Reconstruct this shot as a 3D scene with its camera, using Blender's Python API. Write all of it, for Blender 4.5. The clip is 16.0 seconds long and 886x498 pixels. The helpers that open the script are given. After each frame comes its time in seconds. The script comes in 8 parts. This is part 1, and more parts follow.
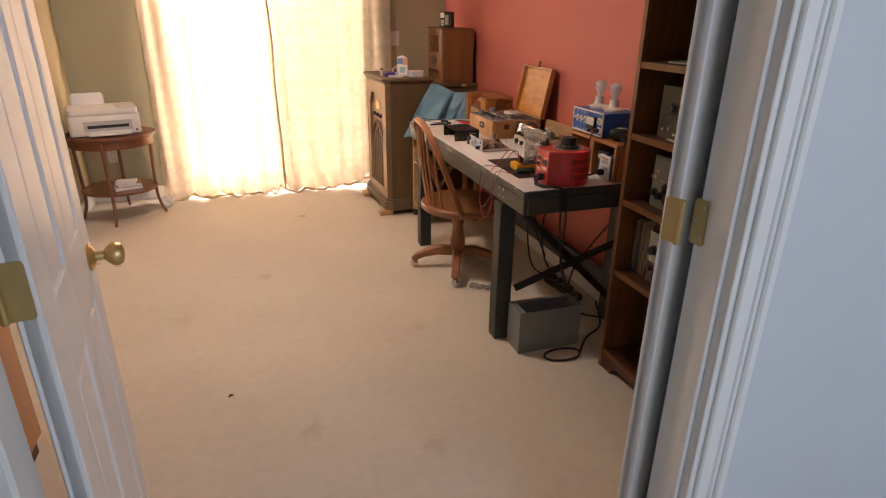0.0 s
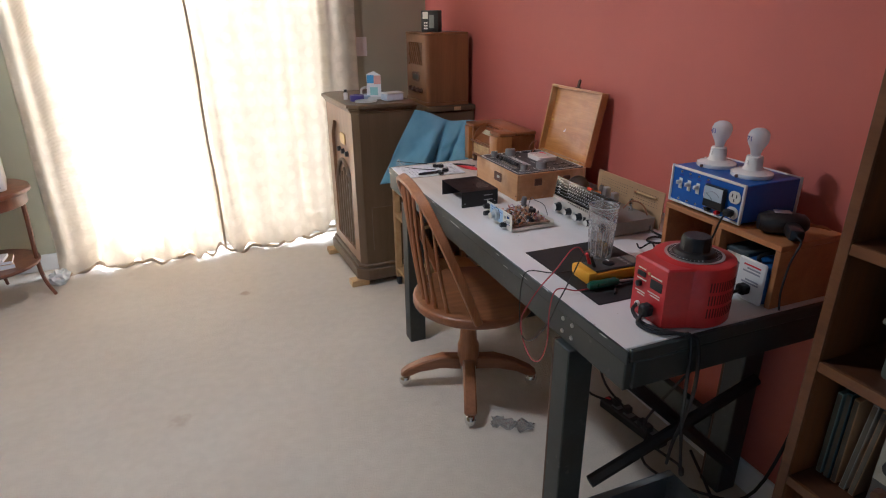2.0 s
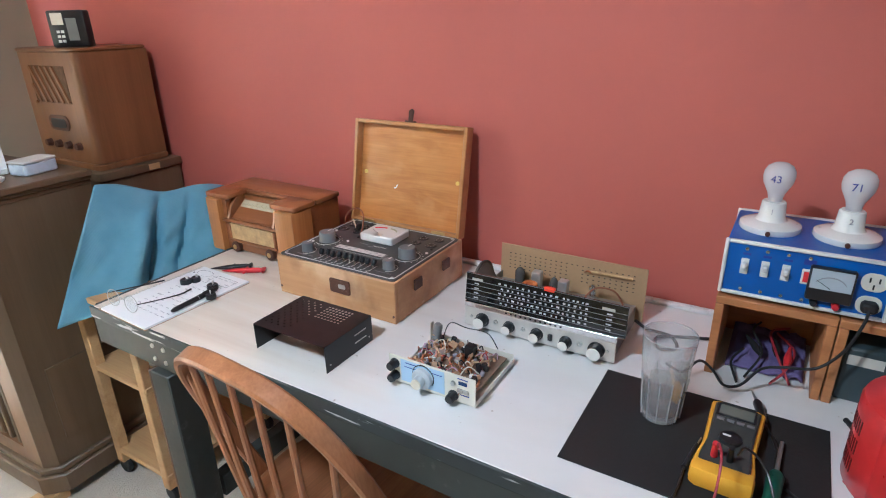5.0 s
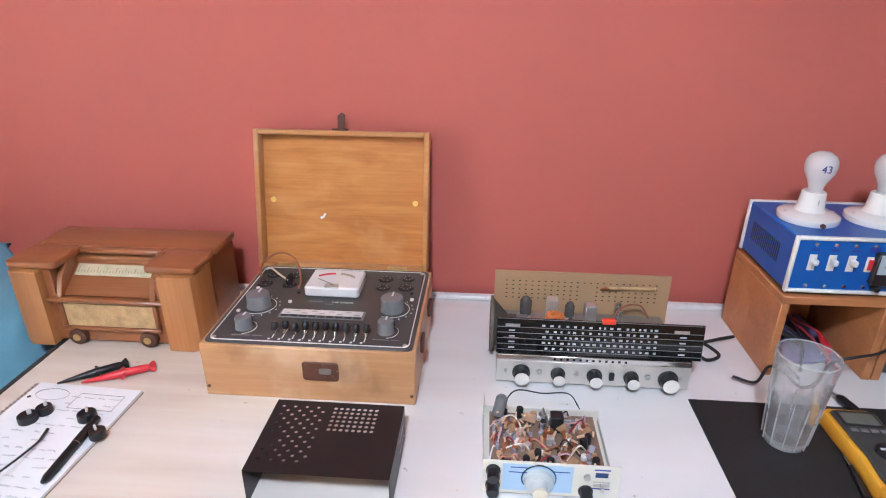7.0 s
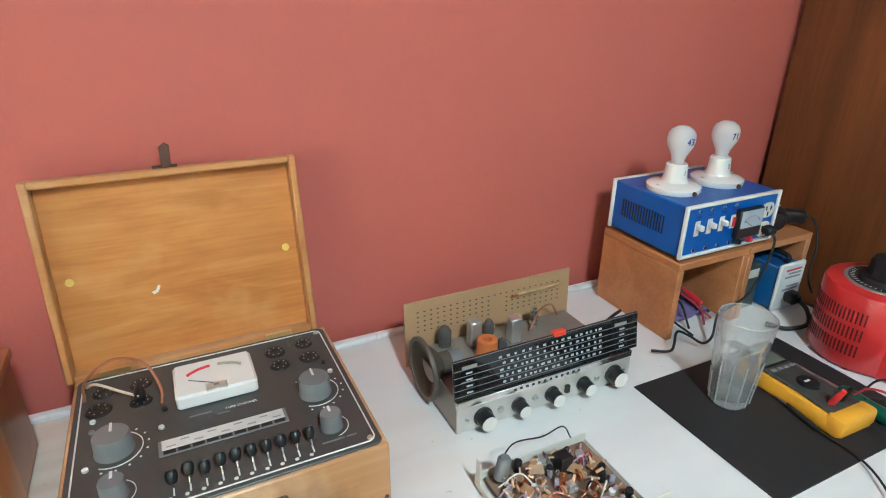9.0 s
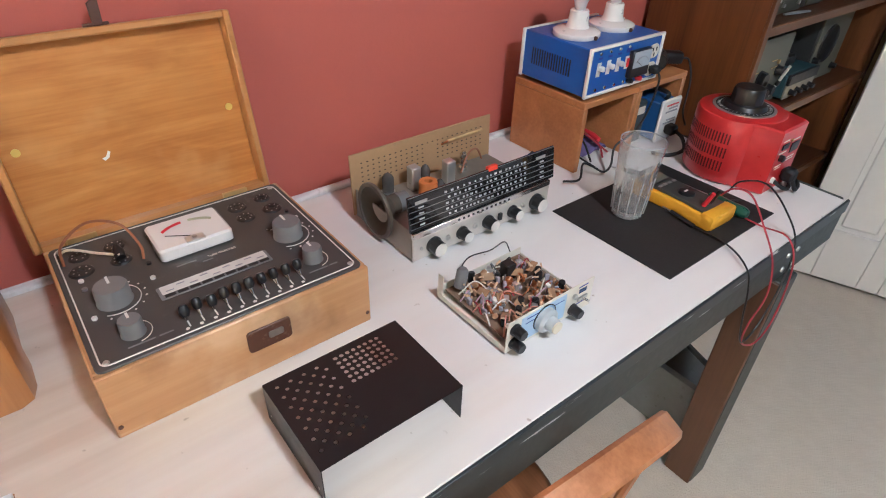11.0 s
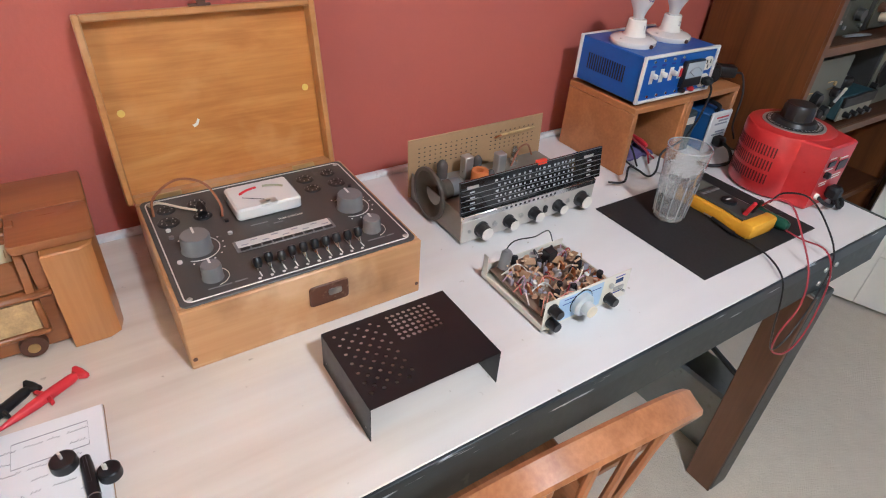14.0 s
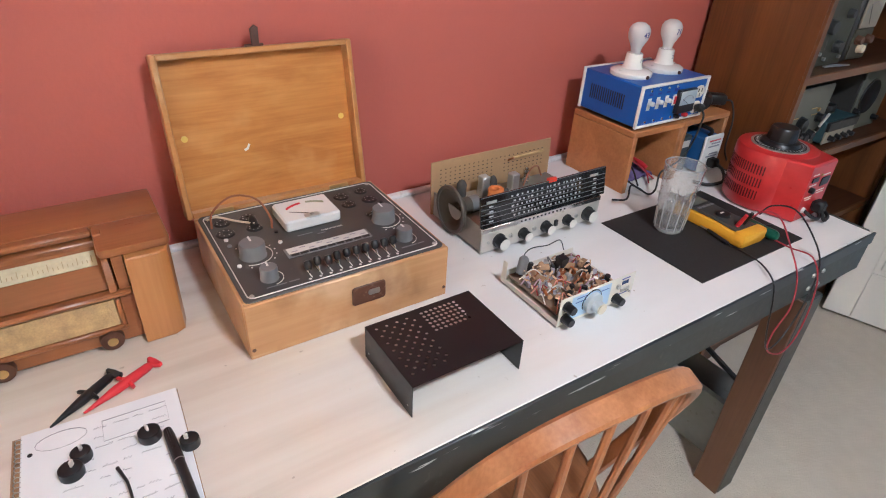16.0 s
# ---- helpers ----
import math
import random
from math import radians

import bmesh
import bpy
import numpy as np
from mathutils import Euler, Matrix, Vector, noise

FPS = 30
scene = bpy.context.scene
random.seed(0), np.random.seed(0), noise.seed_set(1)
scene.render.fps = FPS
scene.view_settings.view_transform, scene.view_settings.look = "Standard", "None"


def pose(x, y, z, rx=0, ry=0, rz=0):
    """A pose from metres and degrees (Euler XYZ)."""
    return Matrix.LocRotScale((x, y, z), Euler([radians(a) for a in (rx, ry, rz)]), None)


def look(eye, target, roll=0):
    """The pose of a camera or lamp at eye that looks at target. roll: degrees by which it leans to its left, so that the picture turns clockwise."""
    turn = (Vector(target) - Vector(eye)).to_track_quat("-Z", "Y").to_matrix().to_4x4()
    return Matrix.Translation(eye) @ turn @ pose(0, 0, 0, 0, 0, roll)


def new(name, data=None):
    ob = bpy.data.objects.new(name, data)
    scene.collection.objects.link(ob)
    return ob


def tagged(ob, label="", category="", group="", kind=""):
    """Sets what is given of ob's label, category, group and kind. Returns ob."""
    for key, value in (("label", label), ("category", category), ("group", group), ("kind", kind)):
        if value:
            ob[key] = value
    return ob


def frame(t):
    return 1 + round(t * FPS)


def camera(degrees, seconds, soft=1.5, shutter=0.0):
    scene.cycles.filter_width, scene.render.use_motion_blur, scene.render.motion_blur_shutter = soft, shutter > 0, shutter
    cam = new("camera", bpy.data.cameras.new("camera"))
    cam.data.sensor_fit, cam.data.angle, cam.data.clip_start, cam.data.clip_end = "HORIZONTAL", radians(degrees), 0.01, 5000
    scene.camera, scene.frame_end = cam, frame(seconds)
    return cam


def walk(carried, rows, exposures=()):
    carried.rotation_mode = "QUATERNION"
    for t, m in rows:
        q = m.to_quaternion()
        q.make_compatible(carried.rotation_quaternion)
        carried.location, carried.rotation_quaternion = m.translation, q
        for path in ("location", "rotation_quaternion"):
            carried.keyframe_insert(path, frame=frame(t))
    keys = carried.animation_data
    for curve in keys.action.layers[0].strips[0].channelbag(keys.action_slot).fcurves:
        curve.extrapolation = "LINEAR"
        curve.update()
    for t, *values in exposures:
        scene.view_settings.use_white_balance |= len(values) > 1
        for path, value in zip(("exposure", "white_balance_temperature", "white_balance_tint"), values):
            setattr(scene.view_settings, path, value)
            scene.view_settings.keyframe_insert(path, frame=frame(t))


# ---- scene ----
cam = camera(74.9, 16.0, 1.1)
# seconds, eye, target, roll
ROWS = [
    (0, (-0.046, 0.025, 1.378), (0.544, 1.783, 0.629), 0.7),
    (0.5, (0.058, 0.255, 1.388), (0.624, 2.018, 0.631), 0.6),
    (1, (0.094, 0.521, 1.385), (0.666, 2.28, 0.624), 1.1),
    (1.5, (0.128, 0.837, 1.383), (0.726, 2.588, 0.624), 0.3),
    (2, (0.224, 1.167, 1.381), (0.9, 2.894, 0.63), -0.6),
    (2.5, (0.239, 1.424, 1.375), (1.082, 3.074, 0.624), -0.1),
    (3, (0.231, 1.649, 1.376), (1.268, 3.187, 0.628), -1.2),
    (3.5, (0.281, 1.838, 1.362), (1.461, 3.269, 0.613), -2.0),
    (4, (0.329, 1.991, 1.38), (1.638, 3.298, 0.621), -1.4),
    (4.5, (0.34, 2.124, 1.382), (1.812, 3.251, 0.631), -0.7),
    (5, (0.332, 2.278, 1.366), (1.909, 3.25, 0.614), -1.4),
    (7.5, (0.531, 2.933, 1.34), (2.372, 2.86, 0.562), 0.4),
    (8, (0.609, 2.99, 1.318), (2.444, 2.728, 0.566), -0.3),
    (8.5, (0.67, 3.036, 1.333), (2.443, 2.51, 0.573), 0.5),
    (9, (0.703, 3.117, 1.335), (2.344, 2.312, 0.524), 0.6),
    (9.5, (0.716, 3.208, 1.334), (2.154, 2.19, 0.387), 0.7),
    (10, (0.705, 3.231, 1.333), (1.978, 2.18, 0.204), 0.9),
    (12.5, (0.606, 3.307, 1.324), (1.889, 2.321, 0.15), 4.2),
    (13, (0.61, 3.313, 1.333), (1.914, 2.342, 0.169), 4.6),
    (13.5, (0.613, 3.315, 1.328), (1.937, 2.36, 0.172), 4.5),
    (14, (0.606, 3.318, 1.335), (1.944, 2.38, 0.181), 4.2),
    (14.5, (0.596, 3.329, 1.34), (1.952, 2.396, 0.205), 4.0),
    (15, (0.561, 3.355, 1.347), (1.948, 2.413, 0.257), 3.9),
    (15.5, (0.53, 3.368, 1.353), (1.928, 2.423, 0.281), 4.0),
    (16, (0.531, 3.413, 1.358), (1.929, 2.452, 0.299), 3.3),
]
EXPOSURES = [(0.0, 0.25, 7500, 26), (0.5, 0.25, 7150, 25), (1.0, 0.2, 6600, 22), (1.5, 0.15, 5350, 11), (2.0, 0.1, 5100, 10), (2.5, -0.15, 5100, 10), (3.0, -0.35, 5150, 9),
             (3.5, -0.25, 5500, 10), (4.0, 0.0, 5350, 9), (4.5, 0.45, 5150, 8), (5.0, 0.85, 4720, 2), (7.5, 1.1, 5000, 10), (8.0, 1.03, 5250, 2), (8.5, 1.08, 4850, -26), (9.0, 1.05, 4780, -9), (9.4, 0.97, 5120, 5),
             (10.0, 0.88, 5220, 8), (12.5, 0.85, 5120, 7), (16.0, 0.90, 5150, 8)]
walk(cam, [(t, look(eye, target, roll)) for t, eye, target, roll in ROWS], EXPOSURES)

# ---- light ----
world = bpy.data.worlds.new("world")
scene.world = world
world.use_nodes = True
wn = world.node_tree
sky = wn.nodes.new("ShaderNodeTexSky")
sky.sky_type = "NISHITA"
sky.sun_disc = False
sky.sun_elevation = radians(42)
sky.sun_rotation = radians(12)
wn.nodes["Background"].inputs["Strength"].default_value = 0.12
wn.links.new(sky.outputs["Color"], wn.nodes["Background"].inputs["Color"])

sun_data = bpy.data.lights.new("sun", "SUN")
sun_data.energy, sun_data.angle, sun_data.color = 4.0, radians(0.5), (1.0, 0.93, 0.82)
sun = new("sun", sun_data)
sun.matrix_world = look((1.2, 9.6, 4.5), (0.2, 4.6, 0.0))


def area_lamp(name, eye, target, w, h, watts, colour):
    data = bpy.data.lights.new(name, "AREA")
    data.shape, data.size, data.size_y, data.energy, data.color = "RECTANGLE", w, h, watts, colour
    lamp = new(name, data)
    lamp.matrix_world = look(eye, target)
    return lamp


# daylight in the opening of the sliding door
area_lamp("door_daylight", (-0.20, 5.02, 1.05), (-0.20, 0.0, 0.95), 0.74, 1.9, 72.0, (1.0, 0.95, 0.89))
area_lamp("door_daylight", (0.57, 5.02, 1.05), (0.57, 0.0, 0.95), 0.74, 1.9, 28.0, (1.0, 0.95, 0.89))
# cool hall daylight from an unseen window added behind the walk's start
area_lamp("hall_daylight", (1.2, -1.74, 1.5), (0.9, 0.6, 1.1), 1.2, 1.2, 24.0, (0.55, 0.77, 1.0))
# the bulb of the ceiling lamp
bulb = bpy.data.lights.new("ceiling_bulb", "AREA")
bulb.shape, bulb.size, bulb.energy, bulb.color = "DISK", 0.20, 19.0, (1.0, 0.93, 0.85)
bulb_ob = new("ceiling_bulb", bulb)
bulb_ob.matrix_world = look((-0.08, 2.95, 2.24), (-0.08, 2.96, 0.0))

# ---- materials ----


def nodes_of(name):
    m = bpy.data.materials.new(name)
    m.use_nodes = True
    n = m.node_tree.nodes
    return m, n, m.node_tree.links, n["Principled BSDF"]


def grit(n, l, coord, scale, detail=4.0):
    t = n.new("ShaderNodeTexNoise")
    t.inputs["Scale"].default_value = scale
    t.inputs["Detail"].default_value = detail
    l.new(coord, t.inputs["Vector"])
    return t.outputs["Fac"]


def ramp_of(n, l, fac, stops):
    r = n.new("ShaderNodeValToRGB")
    while len(r.color_ramp.elements) < len(stops):
        r.color_ramp.elements.new(0.5)
    for e, (p, c) in zip(r.color_ramp.elements, stops):
        e.position, e.color = p, (*c, 1)
    l.new(fac, r.inputs["Fac"])
    return r.outputs["Color"]


def blend(n, l, fac, a, b, mode="MIX"):
    x = n.new("ShaderNodeMix")
    x.data_type, x.blend_type = "RGBA", mode
    for v, s in ((fac, x.inputs[0]), (a, x.inputs[6]), (b, x.inputs[7])):
        if isinstance(v, (int, float)):
            s.default_value = v
        elif isinstance(v, tuple):
            s.default_value = (*v, 1)
        else:
            l.new(v, s)
    return x.outputs[2]


def bump_of(n, l, p, height, strength, distance=0.002):
    b = n.new("ShaderNodeBump")
    b.inputs["Strength"].default_value = strength
    b.inputs["Distance"].default_value = distance
    l.new(height, b.inputs["Height"])
    l.new(b.outputs["Normal"], p.inputs["Normal"])


def surface(name, colour, rough=0.5, metal=0.0, vary=0.12, big=3.0, fine=60.0, bump=0.08, wear=None, coat=0.0):
    """Paint, plastic, metal: the colour varies at a large and a fine scale; wear is a second colour in rare spots."""
    m, n, l, p = nodes_of(name)
    co = n.new("ShaderNodeTexCoord").outputs["Object"]
    a, b = grit(n, l, co, big), grit(n, l, co, fine, 6)
    dark = tuple(c * (1 - vary) for c in colour)
    lite = tuple(min(1, c * (1 + vary)) for c in colour)
    c = ramp_of(n, l, a, [(0.3, dark), (0.7, lite)])
    c = blend(n, l, 0.35, c, ramp_of(n, l, b, [(0.3, dark), (0.7, lite)]))
    if wear:
        s = n.new("ShaderNodeMath")
        s.operation = "MULTIPLY"
        l.new(grit(n, l, co, big * 2.3, 8), s.inputs[0])
        l.new(b, s.inputs[1])
        c = blend(n, l, ramp_of(n, l, s.outputs[0], [(0.36, (0, 0, 0)), (0.44, (0.7, 0.7, 0.7))]), c, wear)
    l.new(c, p.inputs["Base Color"])
    r = n.new("ShaderNodeMapRange")
    r.inputs["To Min"].default_value, r.inputs["To Max"].default_value = max(0.02, rough - 0.1), min(1, rough + 0.1)
    l.new(b, r.inputs["Value"])
    l.new(r.outputs["Result"], p.inputs["Roughness"])
    p.inputs["Metallic"].default_value = metal
    p.inputs["Coat Weight"].default_value = coat
    if bump:
        bump_of(n, l, p, b, bump, 0.001)
    return m


def wood(name, dark, lite, axis=2, grain=9.0, rough=0.4, coat=0.15, worn=None, grime=None):
    """Wood with its grain along the axis: 0 x, 1 y, 2 z."""
    m, n, l, p = nodes_of(name)
    co = n.new("ShaderNodeTexCoord").outputs["Object"]
    mp = n.new("ShaderNodeMapping")
    s = [grain * 2.2] * 3
    s[axis] = grain * 0.16
    mp.inputs["Scale"].default_value = s
    l.new(co, mp.inputs["Vector"])
    rings = n.new("ShaderNodeTexNoise")
    rings.inputs["Scale"].default_value, rings.inputs["Detail"].default_value, rings.inputs["Distortion"].default_value = 1.0, 5.0, 0.8
    l.new(mp.outputs[0], rings.inputs["Vector"])
    mp2 = n.new("ShaderNodeMapping")
    s2 = [grain * 26] * 3
    s2[axis] = grain * 1.2
    mp2.inputs["Scale"].default_value = s2
    l.new(co, mp2.inputs["Vector"])
    fib = grit(n, l, mp2.outputs[0], 1.0, 3)
    mid = tuple((a + b) / 2 for a, b in zip(dark, lite))
    c = ramp_of(n, l, rings.outputs["Fac"], [(0.32, dark), (0.5, mid), (0.66, lite)])
    c = blend(n, l, 0.3, c, ramp_of(n, l, fib, [(0.35, dark), (0.65, lite)]))
    if worn:
        c = blend(n, l, ramp_of(n, l, grit(n, l, co, 7.0, 8), [(0.53, (0, 0, 0)), (0.66, (0.7, 0.7, 0.7))]), c, worn)
    if grime:
        c = blend(n, l, ramp_of(n, l, grit(n, l, co, 13.0, 9), [(0.52, (0, 0, 0)), (0.72, (0.6, 0.6, 0.6))]), c, grime)
        streak = n.new("ShaderNodeMapping")
        streak.inputs["Scale"].default_value = (30, 5, 60)
        streak.inputs["Rotation"].default_value = (0.25, 0, 0)
        l.new(co, streak.inputs["Vector"])
        c = blend(n, l, ramp_of(n, l, grit(n, l, streak.outputs[0], 1.0, 6), [(0.66, (0, 0, 0)), (0.72, (0.45, 0.45, 0.45))]), c, worn or lite)
    l.new(c, p.inputs["Base Color"])
    r = n.new("ShaderNodeMapRange")
    r.inputs["To Min"].default_value, r.inputs["To Max"].default_value = rough - 0.08, rough + 0.14
    l.new(fib, r.inputs["Value"])
    l.new(r.outputs["Result"], p.inputs["Roughness"])
    p.inputs["Coat Weight"].default_value = coat
    p.inputs["Coat Roughness"].default_value = 0.25
    bump_of(n, l, p, fib, 0.12, 0.001)
    return m


def carpet_material():
    m, n, l, p = nodes_of("beige_carpet")
    co = n.new("ShaderNodeTexCoord").outputs["Object"]
    pile = grit(n, l, co, 260.0, 3)
    tuft = grit(n, l, co, 90.0, 5)
    traffic = grit(n, l, co, 1.6, 5)
    c = ramp_of(n, l, pile, [(0.3, (0.50, 0.435, 0.35)), (0.7, (0.68, 0.61, 0.51))])
    c = blend(n, l, 0.35, c, ramp_of(n, l, grit(n, l, co, 24.0, 6), [(0.35, (0.50, 0.43, 0.345)), (0.65, (0.68, 0.61, 0.51))]))
    c = blend(n, l, 0.45, c, ramp_of(n, l, traffic, [(0.3, (0.53, 0.46, 0.37)), (0.7, (0.66, 0.59, 0.49))]))
    spots = ramp_of(n, l, grit(n, l, co, 6.5, 2), [(0.70, (0, 0, 0)), (0.80, (0.3, 0.3, 0.3))])
    c = blend(n, l, spots, c, (0.42, 0.30, 0.20))
    ragged = grit(n, l, co, 38.0, 4)
    for sx, sy, sr, k in ((0.25, 4.17, 0.030, 0.55), (-1.08, 3.52, 0.035, 0.5), (-0.98, 3.62, 0.022, 0.5), (-0.90, 3.72, 0.028, 0.45), (-0.86, 3.55, 0.020, 0.45), (-0.05, 3.15, 0.040, 0.3), (0.05, 1.75, 0.045, 0.22), (0.45, 1.55, 0.05, 0.2), (0.62, 2.35, 0.03, 0.25), (-0.45, 2.75, 0.06, 0.15)):
        d = n.new("ShaderNodeVectorMath")
        d.operation = "DISTANCE"
        d.inputs[1].default_value = (sx, sy, 0)
        l.new(co, d.inputs[0])
        ad = n.new("ShaderNodeMath")
        ad.operation = "MULTIPLY_ADD"
        l.new(ragged, ad.inputs[0])
        ad.inputs[1].default_value = sr * 2.2
        l.new(d.outputs["Value"], ad.inputs[2])
        spot = ramp_of(n, l, ad.outputs[0], [(sr * 1.5, (k, k, k)), (sr * 2.3, (0, 0, 0))])
        c = blend(n, l, spot, c, (0.30, 0.17, 0.09))
    l.new(c, p.inputs["Base Color"])
    p.inputs["Roughness"].default_value = 0.95
    p.inputs["Sheen Weight"].default_value = 0.15
    h = n.new("ShaderNodeMath")
    l.new(pile, h.inputs[0])
    l.new(tuft, h.inputs[1])
    bump_of(n, l, p, h.outputs[0], 0.5, 0.006)
    return m


def wall_material(name, colour):
    m, n, l, p = nodes_of(name)
    co = n.new("ShaderNodeTexCoord").outputs["Object"]
    big, peel = grit(n, l, co, 1.3, 4), grit(n, l, co, 130.0, 3)
    c = ramp_of(n, l, big, [(0.3, tuple(v * 0.95 for v in colour)), (0.7, tuple(v * 1.05 for v in colour))])
    l.new(c, p.inputs["Base Color"])
    p.inputs["Roughness"].default_value = 0.55
    p.inputs["Specular IOR Level"].default_value = 0.35
    bump_of(n, l, p, peel, 0.22, 0.0015)
    return m


def cloth_material(name, dark, lite, thin=0.0, weave=420.0, crease=9.0):
    m, n, l, p = nodes_of(name)
    co = n.new("ShaderNodeTexCoord").outputs["Object"]
    w1 = n.new("ShaderNodeTexWave")
    w1.bands_direction = "X"
    w1.inputs["Scale"].default_value = weave / 6
    w2 = n.new("ShaderNodeTexWave")
    w2.bands_direction = "Z"
    w2.inputs["Scale"].default_value = weave / 6
    for w in (w1, w2):
        w.inputs["Distortion"].default_value = 1.5
        l.new(co, w.inputs["Vector"])
    wv = blend(n, l, 0.5, w1.outputs["Color"], w2.outputs["Color"])
    slub = grit(n, l, co, 14.0, 6)
    c = blend(n, l, 0.5, ramp_of(n, l, slub, [(0.3, dark), (0.7, lite)]), ramp_of(n, l, grit(n, l, co, crease, 4), [(0.3, dark), (0.7, lite)]))
    l.new(c, p.inputs["Base Color"])
    p.inputs["Roughness"].default_value = 0.9
    p.inputs["Specular IOR Level"].default_value = 0.1
    wrinkle = n.new("ShaderNodeTexVoronoi")
    wrinkle.inputs["Scale"].default_value = 22.0 if thin else 9.0
    wmap = n.new("ShaderNodeMapping")
    wmap.inputs["Scale"].default_value = (1.5, 1.0, 0.7)
    wmap.inputs["Rotation"].default_value = (0, 0.5, 0)
    warp = n.new("ShaderNodeTexNoise")
    warp.inputs["Scale"].default_value = 7.0
    l.new(co, warp.inputs["Vector"])
    l.new(blend(n, l, 0.12, co, warp.outputs["Color"], "ADD"), wmap.inputs["Vector"])
    l.new(wmap.outputs[0], wrinkle.inputs["Vector"])
    h = n.new("ShaderNodeMath")
    h.operation = "MULTIPLY_ADD"
    h.inputs[1].default_value = 2.5
    l.new(wrinkle.outputs["Distance"], h.inputs[0])
    l.new(wv, h.inputs[2])
    bump_of(n, l, p, h.outputs[0], 0.35 if thin else 0.15, 0.006 if thin else 0.002)
    if thin:
        # wrinkle borders darkened: fold shade put into the thin cloth's colour
        c = blend(n, l, ramp_of(n, l, wrinkle.outputs["Distance"], [(0.1, (0, 0, 0)), (0.75, (0.16, 0.16, 0.16))]), c, tuple(v * 0.72 for v in dark))
        # woven rows of faint rounds in the cloth
        sep, com = n.new("ShaderNodeSeparateXYZ"), n.new("ShaderNodeCombineXYZ")
        l.new(co, sep.inputs[0])
        l.new(sep.outputs["X"], com.inputs["X"])
        l.new(sep.outputs["Z"], com.inputs["Y"])
        rounds = n.new("ShaderNodeTexVoronoi")
        rounds.voronoi_dimensions = "2D"
        rounds.inputs["Scale"].default_value = 11.0
        rounds.inputs["Randomness"].default_value = 0.0
        l.new(com.outputs[0], rounds.inputs["Vector"])
        c = blend(n, l, ramp_of(n, l, rounds.outputs["Distance"], [(0.28, (0.45, 0.45, 0.45)), (0.33, (0.0, 0.0, 0.0))]), c, tuple(min(v * 1.12, 0.95) for v in lite))
        tr = n.new("ShaderNodeBsdfTranslucent")
        l.new(c, tr.inputs["Color"])
        l.new(p.inputs["Normal"].links[0].from_socket, tr.inputs["Normal"])
        mx = n.new("ShaderNodeMixShader")
        mx.inputs[0].default_value = thin
        l.new(p.outputs[0], mx.inputs[1])
        l.new(tr.outputs[0], mx.inputs[2])
        l.new(mx.outputs[0], n["Material Output"].inputs["Surface"])
    return m


def glass_material(name, colour=(1, 1, 1), rough=0.0, ior=1.45):
    m, n, l, p = nodes_of(name)
    p.inputs["Base Color"].default_value = (*colour, 1)
    p.inputs["Roughness"].default_value = rough
    p.inputs["Transmission Weight"].default_value = 1.0
    p.inputs["IOR"].default_value = ior
    return m


def glow_material(name, colour, strength):
    m, n, l, p = nodes_of(name)
    p.inputs["Base Color"].default_value = (*colour, 1)
    p.inputs["Emission Color"].default_value = (*colour, 1)
    p.inputs["Emission Strength"].default_value = strength
    return m


CARPET = carpet_material()
RED_WALL = wall_material("red_wall_paint", (0.54, 0.148, 0.112))
GREEN_WALL = wall_material("olive_wall_paint", (0.43, 0.41, 0.29))
TAN_WALL = wall_material("tan_wall_paint", (0.46, 0.36, 0.20))
HALL_WALL = wall_material("hall_wall_paint", (0.62, 0.64, 0.66))
CEIL = wall_material("ceiling_paint", (0.78, 0.76, 0.72))
WHITE_TRIM = surface("white_gloss_paint", (0.80, 0.79, 0.76), 0.32, vary=0.04, bump=0.04)
DOOR_WHITE = surface("white_door_paint", (0.80, 0.79, 0.77), 0.35, vary=0.03, bump=0.05)
BRASS = surface("aged_brass", (0.60, 0.43, 0.19), 0.36, 0.85, 0.1, 20, 120, 0.05, wear=(0.48, 0.35, 0.17))
CHROME = surface("chrome", (0.75, 0.75, 0.74), 0.18, 1.0, 0.08)
STEEL = surface("dull_steel", (0.52, 0.52, 0.50), 0.38, 0.9, 0.12, wear=(0.30, 0.27, 0.22))
CURTAIN = cloth_material("linen_curtain", (0.66, 0.585, 0.48), (0.80, 0.73, 0.625), thin=0.55)
HEM = cloth_material("curtain_hem", (0.50, 0.38, 0.25), (0.62, 0.49, 0.34), thin=0.15)
BLUE_CLOTH = cloth_material("blue_cotton", (0.15, 0.315, 0.42), (0.21, 0.40, 0.51), weave=600)
PANE = glass_material("window_glass")
DESK_GREEN = surface("dark_green_paint", (0.037, 0.042, 0.037), 0.42, vary=0.25, big=8, wear=(0.10, 0.10, 0.085))
BOARD = wood("bleached_board", (0.64, 0.55, 0.45), (0.80, 0.74, 0.66), 1, 5.0, 0.5, 0.05)
WHITE_WASH = surface("white_washed_board", (0.76, 0.74, 0.71), 0.42, vary=0.05, big=4, fine=40, wear=(0.66, 0.58, 0.48))
